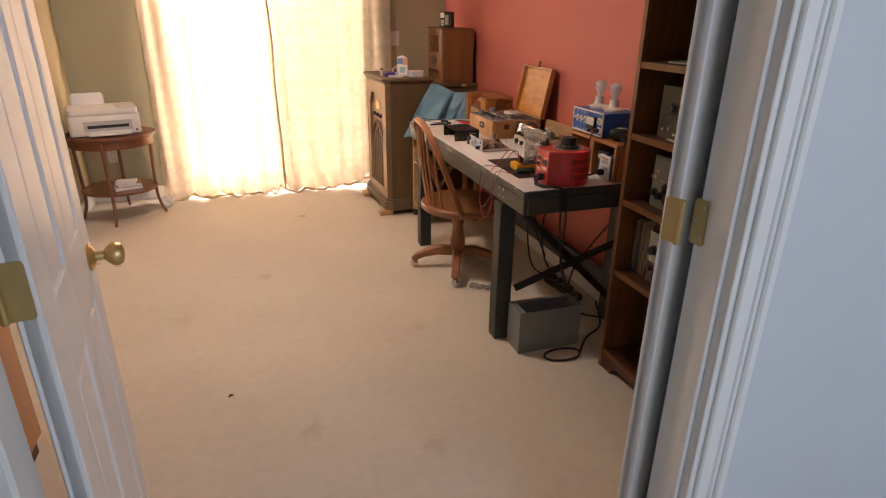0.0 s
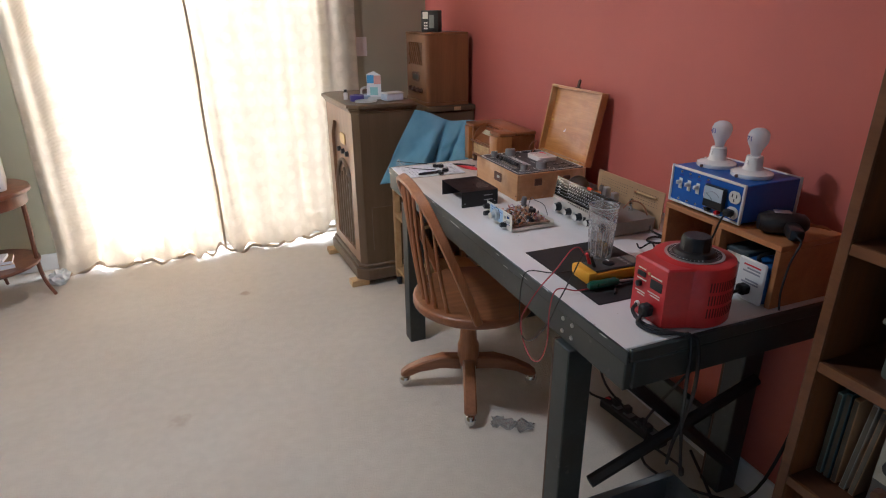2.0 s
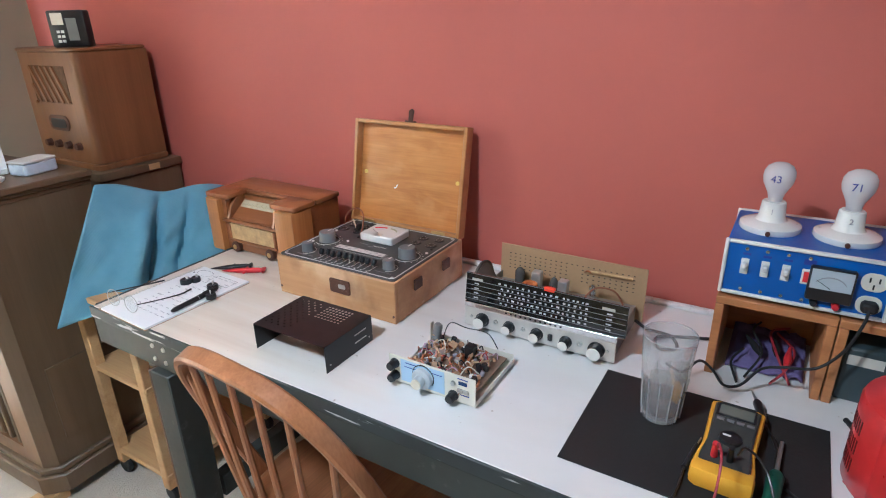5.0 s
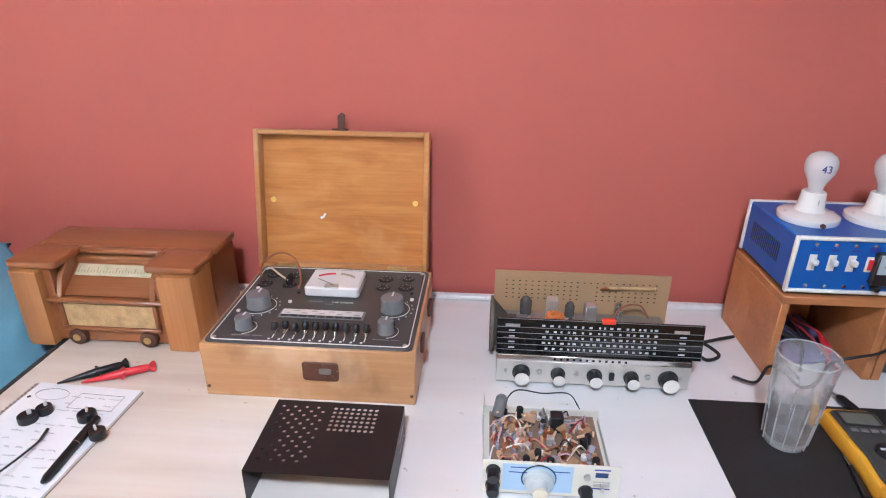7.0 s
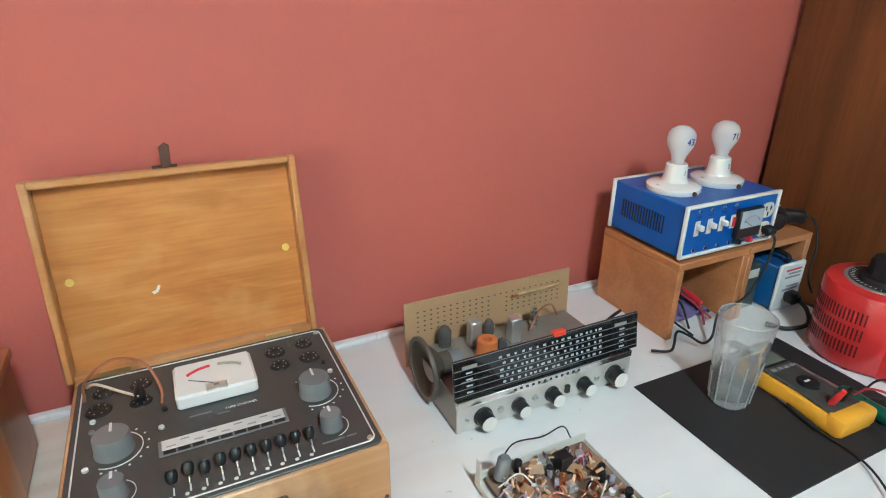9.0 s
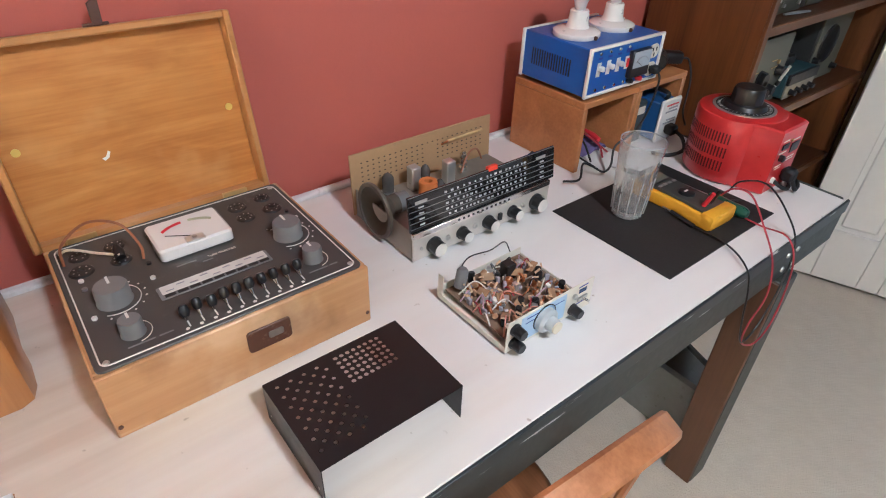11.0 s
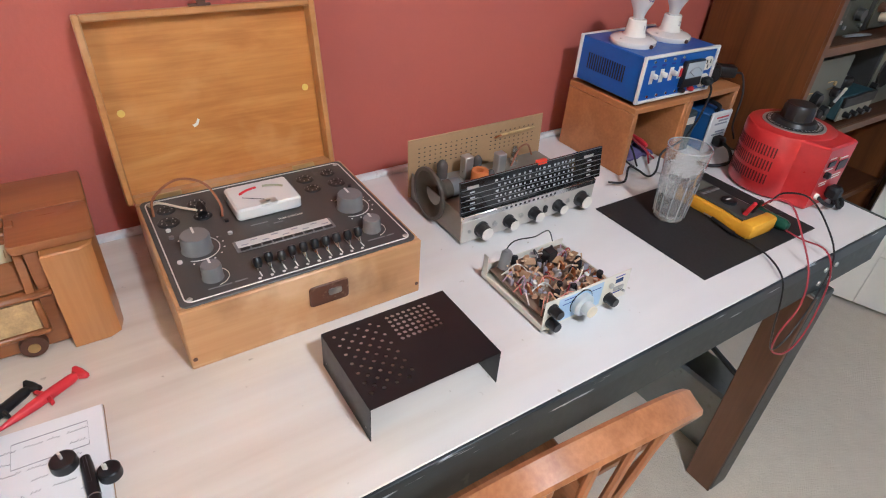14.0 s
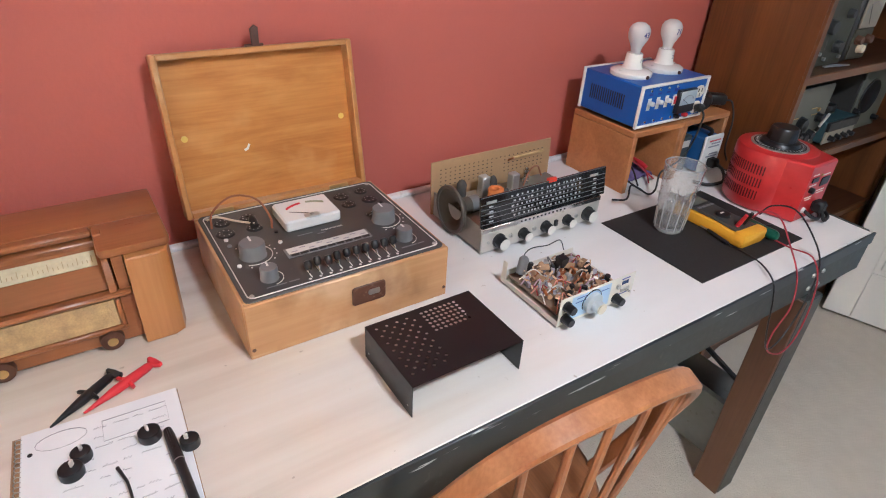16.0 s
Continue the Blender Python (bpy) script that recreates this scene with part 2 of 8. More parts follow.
def bench_top():
    m, n, l, p = nodes_of("white_washed_planks")
    co = n.new("ShaderNodeTexCoord").outputs["Object"]
    mp = n.new("ShaderNodeMapping")
    mp.inputs["Scale"].default_value = (26, 1.6, 26)
    l.new(co, mp.inputs["Vector"])
    g = grit(n, l, mp.outputs[0], 1.0, 6)
    mp2 = n.new("ShaderNodeMapping")
    mp2.inputs["Scale"].default_value = (9, 2.2, 9)
    l.new(co, mp2.inputs["Vector"])
    cloud = grit(n, l, mp2.outputs[0], 1.0, 5)
    bare = ramp_of(n, l, g, [(0.3, (0.60, 0.48, 0.37)), (0.5, (0.71, 0.61, 0.50)), (0.7, (0.78, 0.70, 0.60))])
    white = ramp_of(n, l, cloud, [(0.3, (0.72, 0.70, 0.68)), (0.7, (0.80, 0.79, 0.78))])
    sep = n.new("ShaderNodeSeparateXYZ")
    l.new(co, sep.inputs[0])
    ma = n.new("ShaderNodeMath")
    ma.operation = "MULTIPLY_ADD"
    ma.inputs[1].default_value = 0.9
    l.new(cloud, ma.inputs[0])
    l.new(sep.outputs["Y"], ma.inputs[2])
    mr = n.new("ShaderNodeMapRange")
    mr.inputs["From Min"].default_value, mr.inputs["From Max"].default_value = 3.25, 3.75
    mr.inputs["To Max"].default_value = 0.85
    l.new(ma.outputs[0], mr.inputs["Value"])
    c = blend(n, l, mr.outputs["Result"], white, bare)
    specks = ramp_of(n, l, grit(n, l, co, 55.0, 2), [(0.74, (0, 0, 0)), (0.78, (0.6, 0.6, 0.6))])
    c = blend(n, l, specks, c, (0.34, 0.27, 0.20))
    l.new(c, p.inputs["Base Color"])
    r = n.new("ShaderNodeMapRange")
    r.inputs["To Min"].default_value, r.inputs["To Max"].default_value = 0.30, 0.55
    l.new(g, r.inputs["Value"])
    l.new(r.outputs["Result"], p.inputs["Roughness"])
    bump_of(n, l, p, g, 0.12, 0.001)
    return m


def chipped_paint():
    """Dark green paint knocked through to white in long chips along the edge."""
    m, n, l, p = nodes_of("chipped_green_paint")
    co = n.new("ShaderNodeTexCoord").outputs["Object"]
    mp = n.new("ShaderNodeMapping")
    mp.inputs["Scale"].default_value = (60, 9, 90)
    l.new(co, mp.inputs["Vector"])
    chips = ramp_of(n, l, grit(n, l, mp.outputs[0], 1.0, 5), [(0.62, (0, 0, 0)), (0.66, (0.9, 0.9, 0.9))])
    dark = ramp_of(n, l, grit(n, l, co, 9.0, 5), [(0.3, (0.018, 0.024, 0.026)), (0.7, (0.040, 0.050, 0.052))])
    c = blend(n, l, chips, dark, (0.62, 0.64, 0.66))
    l.new(c, p.inputs["Base Color"])
    p.inputs["Roughness"].default_value = 0.35
    bump_of(n, l, p, chips, 0.25, 0.001)
    return m


BENCH_TOP = bench_top()
WHITE_LACQUER = surface("white_rim_paint", (0.80, 0.79, 0.78), 0.3, vary=0.05, wear=(0.52, 0.50, 0.47))
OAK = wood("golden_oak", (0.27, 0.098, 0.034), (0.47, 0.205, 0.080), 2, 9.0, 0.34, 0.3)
# Darker oak with its grain along x, for the seat and legs.
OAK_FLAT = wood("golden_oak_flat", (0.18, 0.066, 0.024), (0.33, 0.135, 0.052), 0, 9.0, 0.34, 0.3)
# Shelves and plinth: the uprights' teak, darkened with the shade inside the bookcase.
BOOKCASE = wood("shaded_teak", (0.052, 0.018, 0.007), (0.10, 0.037, 0.013), 1, 8.0, 0.45, 0.1)
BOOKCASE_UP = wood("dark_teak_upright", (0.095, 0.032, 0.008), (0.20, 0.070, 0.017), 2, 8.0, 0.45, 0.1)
EDGE = wood("teak_edge", (0.115, 0.040, 0.012), (0.175, 0.070, 0.023), 1, 9.0, 0.4, 0.1)
WALNUT = wood("walnut_veneer", (0.118, 0.074, 0.038), (0.160, 0.103, 0.055), 2, 8.0, 0.42, 0.15)
WALNUT_LITE = wood("walnut_figured", (0.19, 0.100, 0.046), (0.29, 0.160, 0.078), 2, 8.0, 0.36, 0.25)
MAHOGANY = wood("mahogany", (0.13, 0.040, 0.016), (0.24, 0.085, 0.035), 2, 8.0, 0.35, 0.3)
CHIPPED = chipped_paint()
LEG_BROWN = wood("brown_leg_side", (0.085, 0.040, 0.020), (0.15, 0.075, 0.040), 2, 7.0, 0.5, 0.0)
PINE = wood("pale_pine", (0.46, 0.27, 0.11), (0.63, 0.42, 0.20), 1, 8.0, 0.5, 0.05)
BLACK = surface("black_paint", (0.012, 0.012, 0.012), 0.42, vary=0.3)
BLACK_PLASTIC = surface("black_plastic", (0.015, 0.015, 0.016), 0.32, vary=0.25)
RUBBER = surface("black_rubber", (0.013, 0.013, 0.013), 0.6, vary=0.3)
PAPER = surface("white_paper", (0.84, 0.84, 0.85), 0.7, vary=0.03, bump=0.05)
WHITE_PLASTIC = surface("white_plastic", (0.74, 0.73, 0.70), 0.35, vary=0.04)
GREY_PAINT = surface("grey_paint", (0.21, 0.22, 0.21), 0.4, vary=0.12, big=8, wear=(0.12, 0.11, 0.10))

# ---- building tools ----


def thing(name, m, label, category, group="", kind=""):
    ob = new(name)
    ob.empty_display_size = 0.05
    ob.matrix_world = m
    return tagged(ob, label, category, group, kind)


def part(name, bm, material, parent=None, label="", smooth=True, m=None):
    """Links a bmesh as one mesh object, under a thing or under a part."""
    bmesh.ops.recalc_face_normals(bm, faces=bm.faces)
    me = bpy.data.meshes.new(name)
    bm.to_mesh(me)
    bm.free()
    me.materials.append(material)
    if smooth:
        me.shade_smooth()
        me.set_sharp_from_angle(angle=radians(38))
    ob = new(name, me)
    ob.parent = parent
    if m is not None:
        ob.matrix_local = m
    if label:
        ob["label"] = label
    return ob


def again(ob, m, parent=None):
    """A second part on the same mesh, at the pose m under its parent."""
    o = ob.copy()
    scene.collection.objects.link(o)
    o.parent = parent or ob.parent
    o.matrix_local = m
    return o


def bevel_sharp(bm, edges, width, segments=1):
    if width > 0:
        bmesh.ops.bevel(bm, geom=edges, offset=width, segments=segments, profile=0.5, affect="EDGES", clamp_overlap=True)


def box(lo, hi, bev=0.0, bm=None, seg=1, m=None):
    """A box between two corners, with its edges bevelled."""
    bm2 = bmesh.new()
    r = bmesh.ops.create_cube(bm2, size=1.0)
    for v in r["verts"]:
        v.co = Vector([lo[i] + (v.co[i] + 0.5) * (hi[i] - lo[i]) for i in range(3)])
    bevel_sharp(bm2, bm2.edges[:], bev, seg)
    if m is not None:
        bm2.transform(m)
    if bm is None:
        return bm2
    return join(bm, bm2)


def join(bm, other):
    me = bpy.data.meshes.new("tmp")
    other.to_mesh(me)
    other.free()
    bm.from_mesh(me)
    bpy.data.meshes.remove(me)
    return bm


def lathe(profile, n=24, bm=None, m=None):
    """A turned body round z from (radius, height) pairs."""
    b = bmesh.new()
    rings = []
    for r, z in profile:
        if r < 1e-5:
            rings.append([b.verts.new((0, 0, z))])
        else:
            rings.append([b.verts.new((r * math.cos(2 * math.pi * k / n), r * math.sin(2 * math.pi * k / n), z)) for k in range(n)])
    for p, q in zip(rings, rings[1:]):
        for k in range(n):
            j = (k + 1) % n
            if len(p) == 1 and len(q) == 1:
                continue
            if len(p) == 1:
                b.faces.new((p[0], q[j], q[k]))
            elif len(q) == 1:
                b.faces.new((p[k], p[j], q[0]))
            else:
                b.faces.new((p[k], p[j], q[j], q[k]))
    if m is not None:
        b.transform(m)
    return b if bm is None else join(bm, b)


def rod(a, b, r, n=12, bm=None, r2=None):
    """A round bar from a to b, with closed ends."""
    a, b = Vector(a), Vector(b)
    d = b - a
    h = d.length
    r2 = r if r2 is None else r2
    return lathe([(0, 0), (r, 0), (r2, h), (0, h)], n, bm, Matrix.Translation(a) @ d.to_track_quat("Z", "Y").to_matrix().to_4x4())


def spline(pts, steps=6):
    """Points along a smooth line through the given ones."""
    p = [Vector(q) for q in pts]
    p = [p[0] * 2 - p[1]] + p + [p[-1] * 2 - p[-2]]
    out = []
    for i in range(1, len(p) - 2):
        for s in range(steps):
            t = s / steps
            a, b, c, d = p[i - 1], p[i], p[i + 1], p[i + 2]
            out.append(0.5 * (2 * b + (c - a) * t + (2 * a - 5 * b + 4 * c - d) * t * t + (3 * b - a - 3 * c + d) * t ** 3))
    out.append(p[-2])
    return out


def tube(pts, r, n=8, bm=None, steps=6, flat=1.0, taper=None):
    """A cable or bent bar through the given points; flat squeezes its section."""
    line = spline(pts, steps) if steps else [Vector(q) for q in pts]
    b = bmesh.new()
    rings = []
    side = None
    for i, q in enumerate(line):
        t = (line[min(i + 1, len(line) - 1)] - line[max(i - 1, 0)]).normalized()
        if side is None:
            side = t.orthogonal().normalized()
        side = (side - t * side.dot(t)).normalized()
        up = t.cross(side)
        rr = r if taper is None else r + (taper - r) * i / (len(line) - 1)
        rings.append([b.verts.new(q + side * (rr * math.cos(2 * math.pi * k / n)) + up * (rr * flat * math.sin(2 * math.pi * k / n))) for k in range(n)])
    for u, v in zip(rings, rings[1:]):
        for k in range(n):
            j = (k + 1) % n
            b.faces.new((u[k], u[j], v[j], v[k]))
    b.faces.new(rings[0][::-1])
    b.faces.new(rings[-1])
    return b if bm is None else join(bm, b)


def slab(outline, z0, z1, bev=0.0, bm=None, m=None, seg=1):
    """An outline in x and y, raised from z0 to z1."""
    b = bmesh.new()
    low = [b.verts.new((x, y, z0)) for x, y in outline]
    top = [b.verts.new((x, y, z1)) for x, y in outline]
    b.faces.new(low[::-1])
    b.faces.new(top)
    for i in range(len(low)):
        j = (i + 1) % len(low)
        b.faces.new((low[i], low[j], top[j], top[i]))
    if bev:
        bmesh.ops.recalc_face_normals(b, faces=b.faces)
        bevel_sharp(b, [e for e in b.edges if abs(e.verts[0].co.z - e.verts[1].co.z) < 1e-6], bev, seg)
    if m is not None:
        b.transform(m)
    return b if bm is None else join(bm, b)


def arc_rect(w, d, r, n=5, cx=0.0, cy=0.0):
    """The outline of a rectangle with round corners, about (cx, cy)."""
    out = []
    for sx, sy, a in ((1, 1, 0), (-1, 1, 90), (-1, -1, 180), (1, -1, 270)):
        for k in range(n + 1):
            t = radians(a + 90 * k / n)
            out.append((cx + sx * (w / 2 - r) + r * math.cos(t), cy + sy * (d / 2 - r) + r * math.sin(t)))
    return out


def lettering(words, size, material, parent, m, name="lettering", depth=0.0003):
    """Words in the built-in font, as a mesh; they read along x and stand up along y of the pose m."""
    cu = bpy.data.curves.new("words", "FONT")
    cu.body, cu.size, cu.extrude, cu.align_x, cu.align_y = words, size, depth, "CENTER", "CENTER"
    tmp = bpy.data.objects.new("words", cu)
    me = bpy.data.meshes.new_from_object(tmp)
    bpy.data.objects.remove(tmp)
    me.materials.clear()
    me.materials.append(material)
    ob = new(name, me)
    ob.parent = parent
    ob.matrix_local = m
    return ob


# poses for a face that looks towards -x (reads with +z up, right is -y)
def facing_room(x, y, z, tilt=0.0):
    return Matrix.Translation((x, y, z)) @ Matrix(((0, 0, -1, 0), (-1, 0, 0, 0), (0, 1, 0, 0), (0, 0, 0, 1))) @ pose(0, 0, 0, tilt)


# ---- the room ----
XL, XR, YS, YF, CZ = -1.25, 1.60, 0.86, 4.95, 2.44


def structure(name, bm, material, label, category, smooth=False):
    return tagged(part(name, bm, material, None, "", smooth), label, category, "", "structure")


b = box((XL - 0.1, YS - 0.11, -0.05), (XR + 0.1, YF + 0.02, 0.0))
structure("floor", b, CARPET, "beige cut-pile carpet with faint brown stains", "floor")
b = box((-1.45, -2.0, -0.05), (2.5, YS - 0.11, 0.0))
structure("hall_floor", b, CARPET, "beige carpet of the hall", "floor")
structure("ceiling", box((XL - 0.1, YS - 0.11, CZ), (XR + 0.1, YF + 0.12, CZ + 0.1)), CEIL, "off-white painted ceiling", "ceiling")
structure("hall_ceiling", box((-1.45, -2.0, CZ), (2.5, YS - 0.11, CZ + 0.1)), CEIL, "off-white ceiling of the hall", "ceiling")
structure("wall_east", box((XR, YS, 0), (XR + 0.1, YF, CZ)), RED_WALL, "brick-red painted wall behind the workbench", "wall")
structure("wall_west", box((XL - 0.1, YS, 0), (XL, YF, CZ)), TAN_WALL, "tan painted wall with outlets", "wall")

# far wall with the opening of the sliding door
OX0, OX1, OZ1 = -0.60, 0.97, 2.06
b = box((XL - 0.1, YF, 0), (OX0, YF + 0.12, CZ))
box((OX1, YF, 0), (XR + 0.1, YF + 0.12, CZ), 0, b)
box((OX0, YF, OZ1), (OX1, YF + 0.12, CZ), 0, b)
structure("wall_north", b, GREEN_WALL, "olive-grey painted wall round the sliding door", "wall")

# near wall with the double doorway, painted red-brown inside the room and pale in the hall
DX0, DX1, DZ, HY = -0.422, 0.763, 2.05, 0.75
for nm, y0, y1, mt, lb in (("wall_south", YS - 0.06, YS, TAN_WALL, "tan painted wall beside the double doors"),
                           ("hall_wall", HY, YS - 0.06, HALL_WALL, "pale grey wall of the hall")):
    b = box((-1.35, y0, 0), (DX0, y1, CZ))
    box((DX1, y0, 0), (2.4 if "hall" in nm else XR + 0.1, y1, CZ), 0, b)
    box((DX0, y0, DZ), (DX1, y1, CZ), 0, b)
    structure(nm, b, mt, lb, "wall")
structure("hall_wall_west", box((-1.45, -1.9, 0), (-1.35, HY, CZ)), HALL_WALL, "pale grey wall of the hall", "wall")
structure("hall_wall_east", box((2.4, -1.9, 0), (2.5, HY, CZ)), HALL_WALL, "pale grey wall of the hall", "wall")
b = box((-1.45, -2.0, 0), (0.5, -1.9, CZ))
box((1.9, -2.0, 0), (2.5, -1.9, CZ), 0, b)
box((0.5, -2.0, 0), (1.9, -1.9, 0.85), 0, b)
box((0.5, -2.0, 2.15), (1.9, -1.9, CZ), 0, b)
structure("hall_wall_south", b, HALL_WALL, "unseen pale grey hall wall with an added window opening", "wall")

# ground outside
b = bmesh.new()
bmesh.ops.create_grid(b, x_segments=8, y_segments=8, size=400)
b.transform(pose(0, 0, -0.12))
structure("ground", b, surface("pale_concrete", (0.46, 0.43, 0.38), 0.9, vary=0.15, big=0.4, fine=8), "pale concrete ground outside the sliding door", "ground")

# sliding door: frame, sash stiles and panes
sl = thing("window_1", pose((OX0 + OX1) / 2, YF + 0.06, 0), "white-framed sliding glass door behind the curtains", "window", "", "structure")
w = (OX1 - OX0) / 2
part("track", box((-w, -0.05, 0.0), (w, 0.05, 0.035), 0.004), WHITE_TRIM, sl)
part("head", box((-w, -0.05, OZ1 - 0.05), (w, 0.05, OZ1), 0.004), WHITE_TRIM, sl)
for x in (-w, -0.04, w - 0.06):
    part("stile", box((x, -0.03, 0.035), (x + 0.06, 0.03, OZ1 - 0.05), 0.004), WHITE_TRIM, sl)
for x0, x1 in ((-w + 0.06, -0.04), (0.02, w - 0.06)):
    g = part("pane", box((x0, -0.004, 0.035), (x1, 0.004, OZ1 - 0.05)), PANE, sl, "clear glass", False)
    g.visible_shadow = False

# baseboards and door casings
BB = [("baseboard", (XL, YS, 0.0), (XL + 0.014, YF, 0.10)), ("baseboard", (XR - 0.014, YS, 0.0), (XR, YF, 0.10)),
      ("baseboard", (XL + 0.014, YF - 0.014, 0.0), (OX0 - 0.02, YF, 0.10)), ("baseboard", (OX1 + 0.02, YF - 0.014, 0.0), (XR - 0.014, YF, 0.10)),
      ("baseboard", (DX1 + 0.09, HY - 0.014, 0.0), (2.4, HY, 0.10)), ("baseboard", (XL + 0.014, YS, 0.0), (DX0 - 0.09, YS + 0.014, 0.10))]
for nm, lo, hi in BB:
    b = box(lo, hi, 0.004)
    structure(nm, b, WHITE_TRIM, "white painted wooden baseboard", "baseboard")


def casing(x0, x1, y_wall, out, z1):
    """A moulded upright of the door casing: a flat with a raised outer bead."""
    s = 1 if out > 0 else -1
    bm = box((min(x0, x1), min(y_wall, y_wall + out * 0.6), 0), (max(x0, x1), max(y_wall, y_wall + out * 0.6), z1), 0.003)
    e = x1 - 0.022 * (1 if x1 > x0 else -1)
    box((min(e, x1), min(y_wall, y_wall + out), 0), (max(e, x1), max(y_wall, y_wall + out), z1), 0.004, bm)
    e2 = x0 + (x1 - x0) * 0.45
    e3 = x0 + (x1 - x0) * 0.55
    box((min(e2, e3), min(y_wall, y_wall + out * 0.8), 0), (max(e2, e3), max(y_wall, y_wall + out * 0.8), z1), 0.003, bm)
    return bm


for x0, x1 in ((DX1 - 0.005, DX1 + 0.062), (DX0 + 0.005, DX0 - 0.062)):
    structure("trim", casing(x0, x1, HY, -0.02, DZ + 0.06), WHITE_TRIM, "white moulded door casing on the hall side", "door casing")
    structure("trim", casing(x0, x1, YS, 0.016, DZ + 0.06), WHITE_TRIM, "white moulded door casing on the room side", "door casing")
for x0, x1 in ((DX1 - 0.018, DX1 + 0.001), (DX0 - 0.001, DX0 + 0.018)):
    b = box((x0, HY - 0.002, 0), (x1, YS + 0.001, DZ), 0.002)
    sx = x0 - 0.01 if x0 > 0 else x1
    box((sx, HY + 0.02, 0), (sx + 0.01, YS - 0.04, DZ), 0.002, b)
    structure("trim", b, WHITE_TRIM, "white painted door jamb with its stop", "door jamb")
structure("trim", box((DX0 - 0.06, HY - 0.01, DZ - 0.018), (DX1 + 0.06, YS + 0.01, DZ + 0.06), 0.003), WHITE_TRIM, "white painted head of the double doorway", "door casing")

# ---- doors ----
LEAF_W, LEAF_T, LEAF_H = 0.555, 0.034, 2.02


def door_leaf(name, m, label, knob_side):
    """A panelled leaf; its hinge edge is at the origin and it runs along +x, 34 mm thick about y 0."""
    d = thing(name, m, label, "door", "", "structure")
    t = LEAF_T / 2
    bm = box((0, -t * 0.55, 0.012), (LEAF_W, t * 0.55, LEAF_H), 0.001)
    part("core", bm, DOOR_WHITE, d)
    for x0, x1 in ((0, 0.095), (LEAF_W / 2 - 0.035, LEAF_W / 2 + 0.035), (LEAF_W - 0.095, LEAF_W)):
        part("stile", box((x0, -t, 0.012), (x1, t, LEAF_H), 0.003), DOOR_WHITE, d)
    for z0, z1 in ((0.012, 0.22), (0.80, 0.96), (1.60, 1.70), (LEAF_H - 0.11, LEAF_H)):
        for x0, x1 in ((0.095, LEAF_W / 2 - 0.035), (LEAF_W / 2 + 0.035, LEAF_W - 0.095)):
            part("rail", box((x0 - 0.001, -t + 0.0004, z0), (x1 + 0.001, t - 0.0004, z1), 0.003), DOOR_WHITE, d)
    for x0, x1 in ((0.11, LEAF_W / 2 - 0.05), (LEAF_W / 2 + 0.05, LEAF_W - 0.11)):
        for z0, z1 in ((0.235, 0.785), (0.975, 1.585), (1.715, LEAF_H - 0.125)):
            bm = box((x0, -t + 0.003, z0), (x1, t - 0.003, z1), 0.007)
            part("panel", bm, DOOR_WHITE, d, "raised panel")
    for s in (1, -1):
        k = lathe([(0, 0), (0.030, 0), (0.031, 0.004), (0.022, 0.009), (0.011, 0.014), (0.010, 0.030), (0.017, 0.036), (0.026, 0.046), (0.0275, 0.056), (0.022, 0.066), (0.008, 0.070), (0, 0.0702)], 28)
        part("knob", k, BRASS, d, "polished brass knob", True, Matrix.Translation((LEAF_W - 0.062, s * t, 0.878)) @ pose(0, 0, 0, -90 * s))
    for z in (0.26, 1.02, 1.80):
        h = lathe([(0, 0), (0.0055, 0), (0.0055, 0.088), (0, 0.088)], 12, None, Matrix.Translation((-0.006, (-t - 0.009) * knob_side, z - 0.044)))
        hg = part("hinge", h, BRASS, d, "brass butt hinge")
        e = slab(arc_rect(0.038, 0.088, 0.006), 0, 0.002, 0, None)
        part("leaf_plate", e, BRASS, hg, "", True, Matrix.Translation((-0.0005, -0.008 * knob_side, z)) @ Matrix(((0, 0, -1, 0), (1, 0, 0, 0), (0, 1, 0, 0), (0, 0, 0, 1))))
    return d


left = door_leaf("door_1", pose(-0.368, 0.885, 0, 0, 0, 97.0), "white panelled door leaf standing open with a brass knob", -1)
right = door_leaf("door_2", pose(0.7025, 0.888, 0, 0, 0, 20.0), "white panelled door leaf opened against the bookcase", 1)
# the hinge plates on the jambs
for x, sx in ((DX1 - 0.0185, -1), (DX0 + 0.0185, 1)):
    for z in (0.26, 1.02, 1.80):
        h = thing("door_hinge", pose(x, YS - 0.006, z), "brass hinge plate screwed to the white jamb", "hinge", "hinge plates")
        turn = Matrix(((0, 0, sx, 0), (1, 0, 0, 0), (0, 1, 0, 0), (0, 0, 0, 1)))
        part("plate", slab(arc_rect(0.036, 0.09, 0.008), 0, 0.0022, 0, None, turn), BRASS, h)
        for dy, dz in ((-0.008, 0.03), (0.006, 0.0), (-0.008, -0.03)):
            part("screw", lathe([(0, 0.0022), (0.0045, 0.0022), (0.003, 0.0034), (0, 0.0036)], 10, None, Matrix.Translation((0, dy, dz)) @ turn), STEEL, h)

# ---- curtains ----


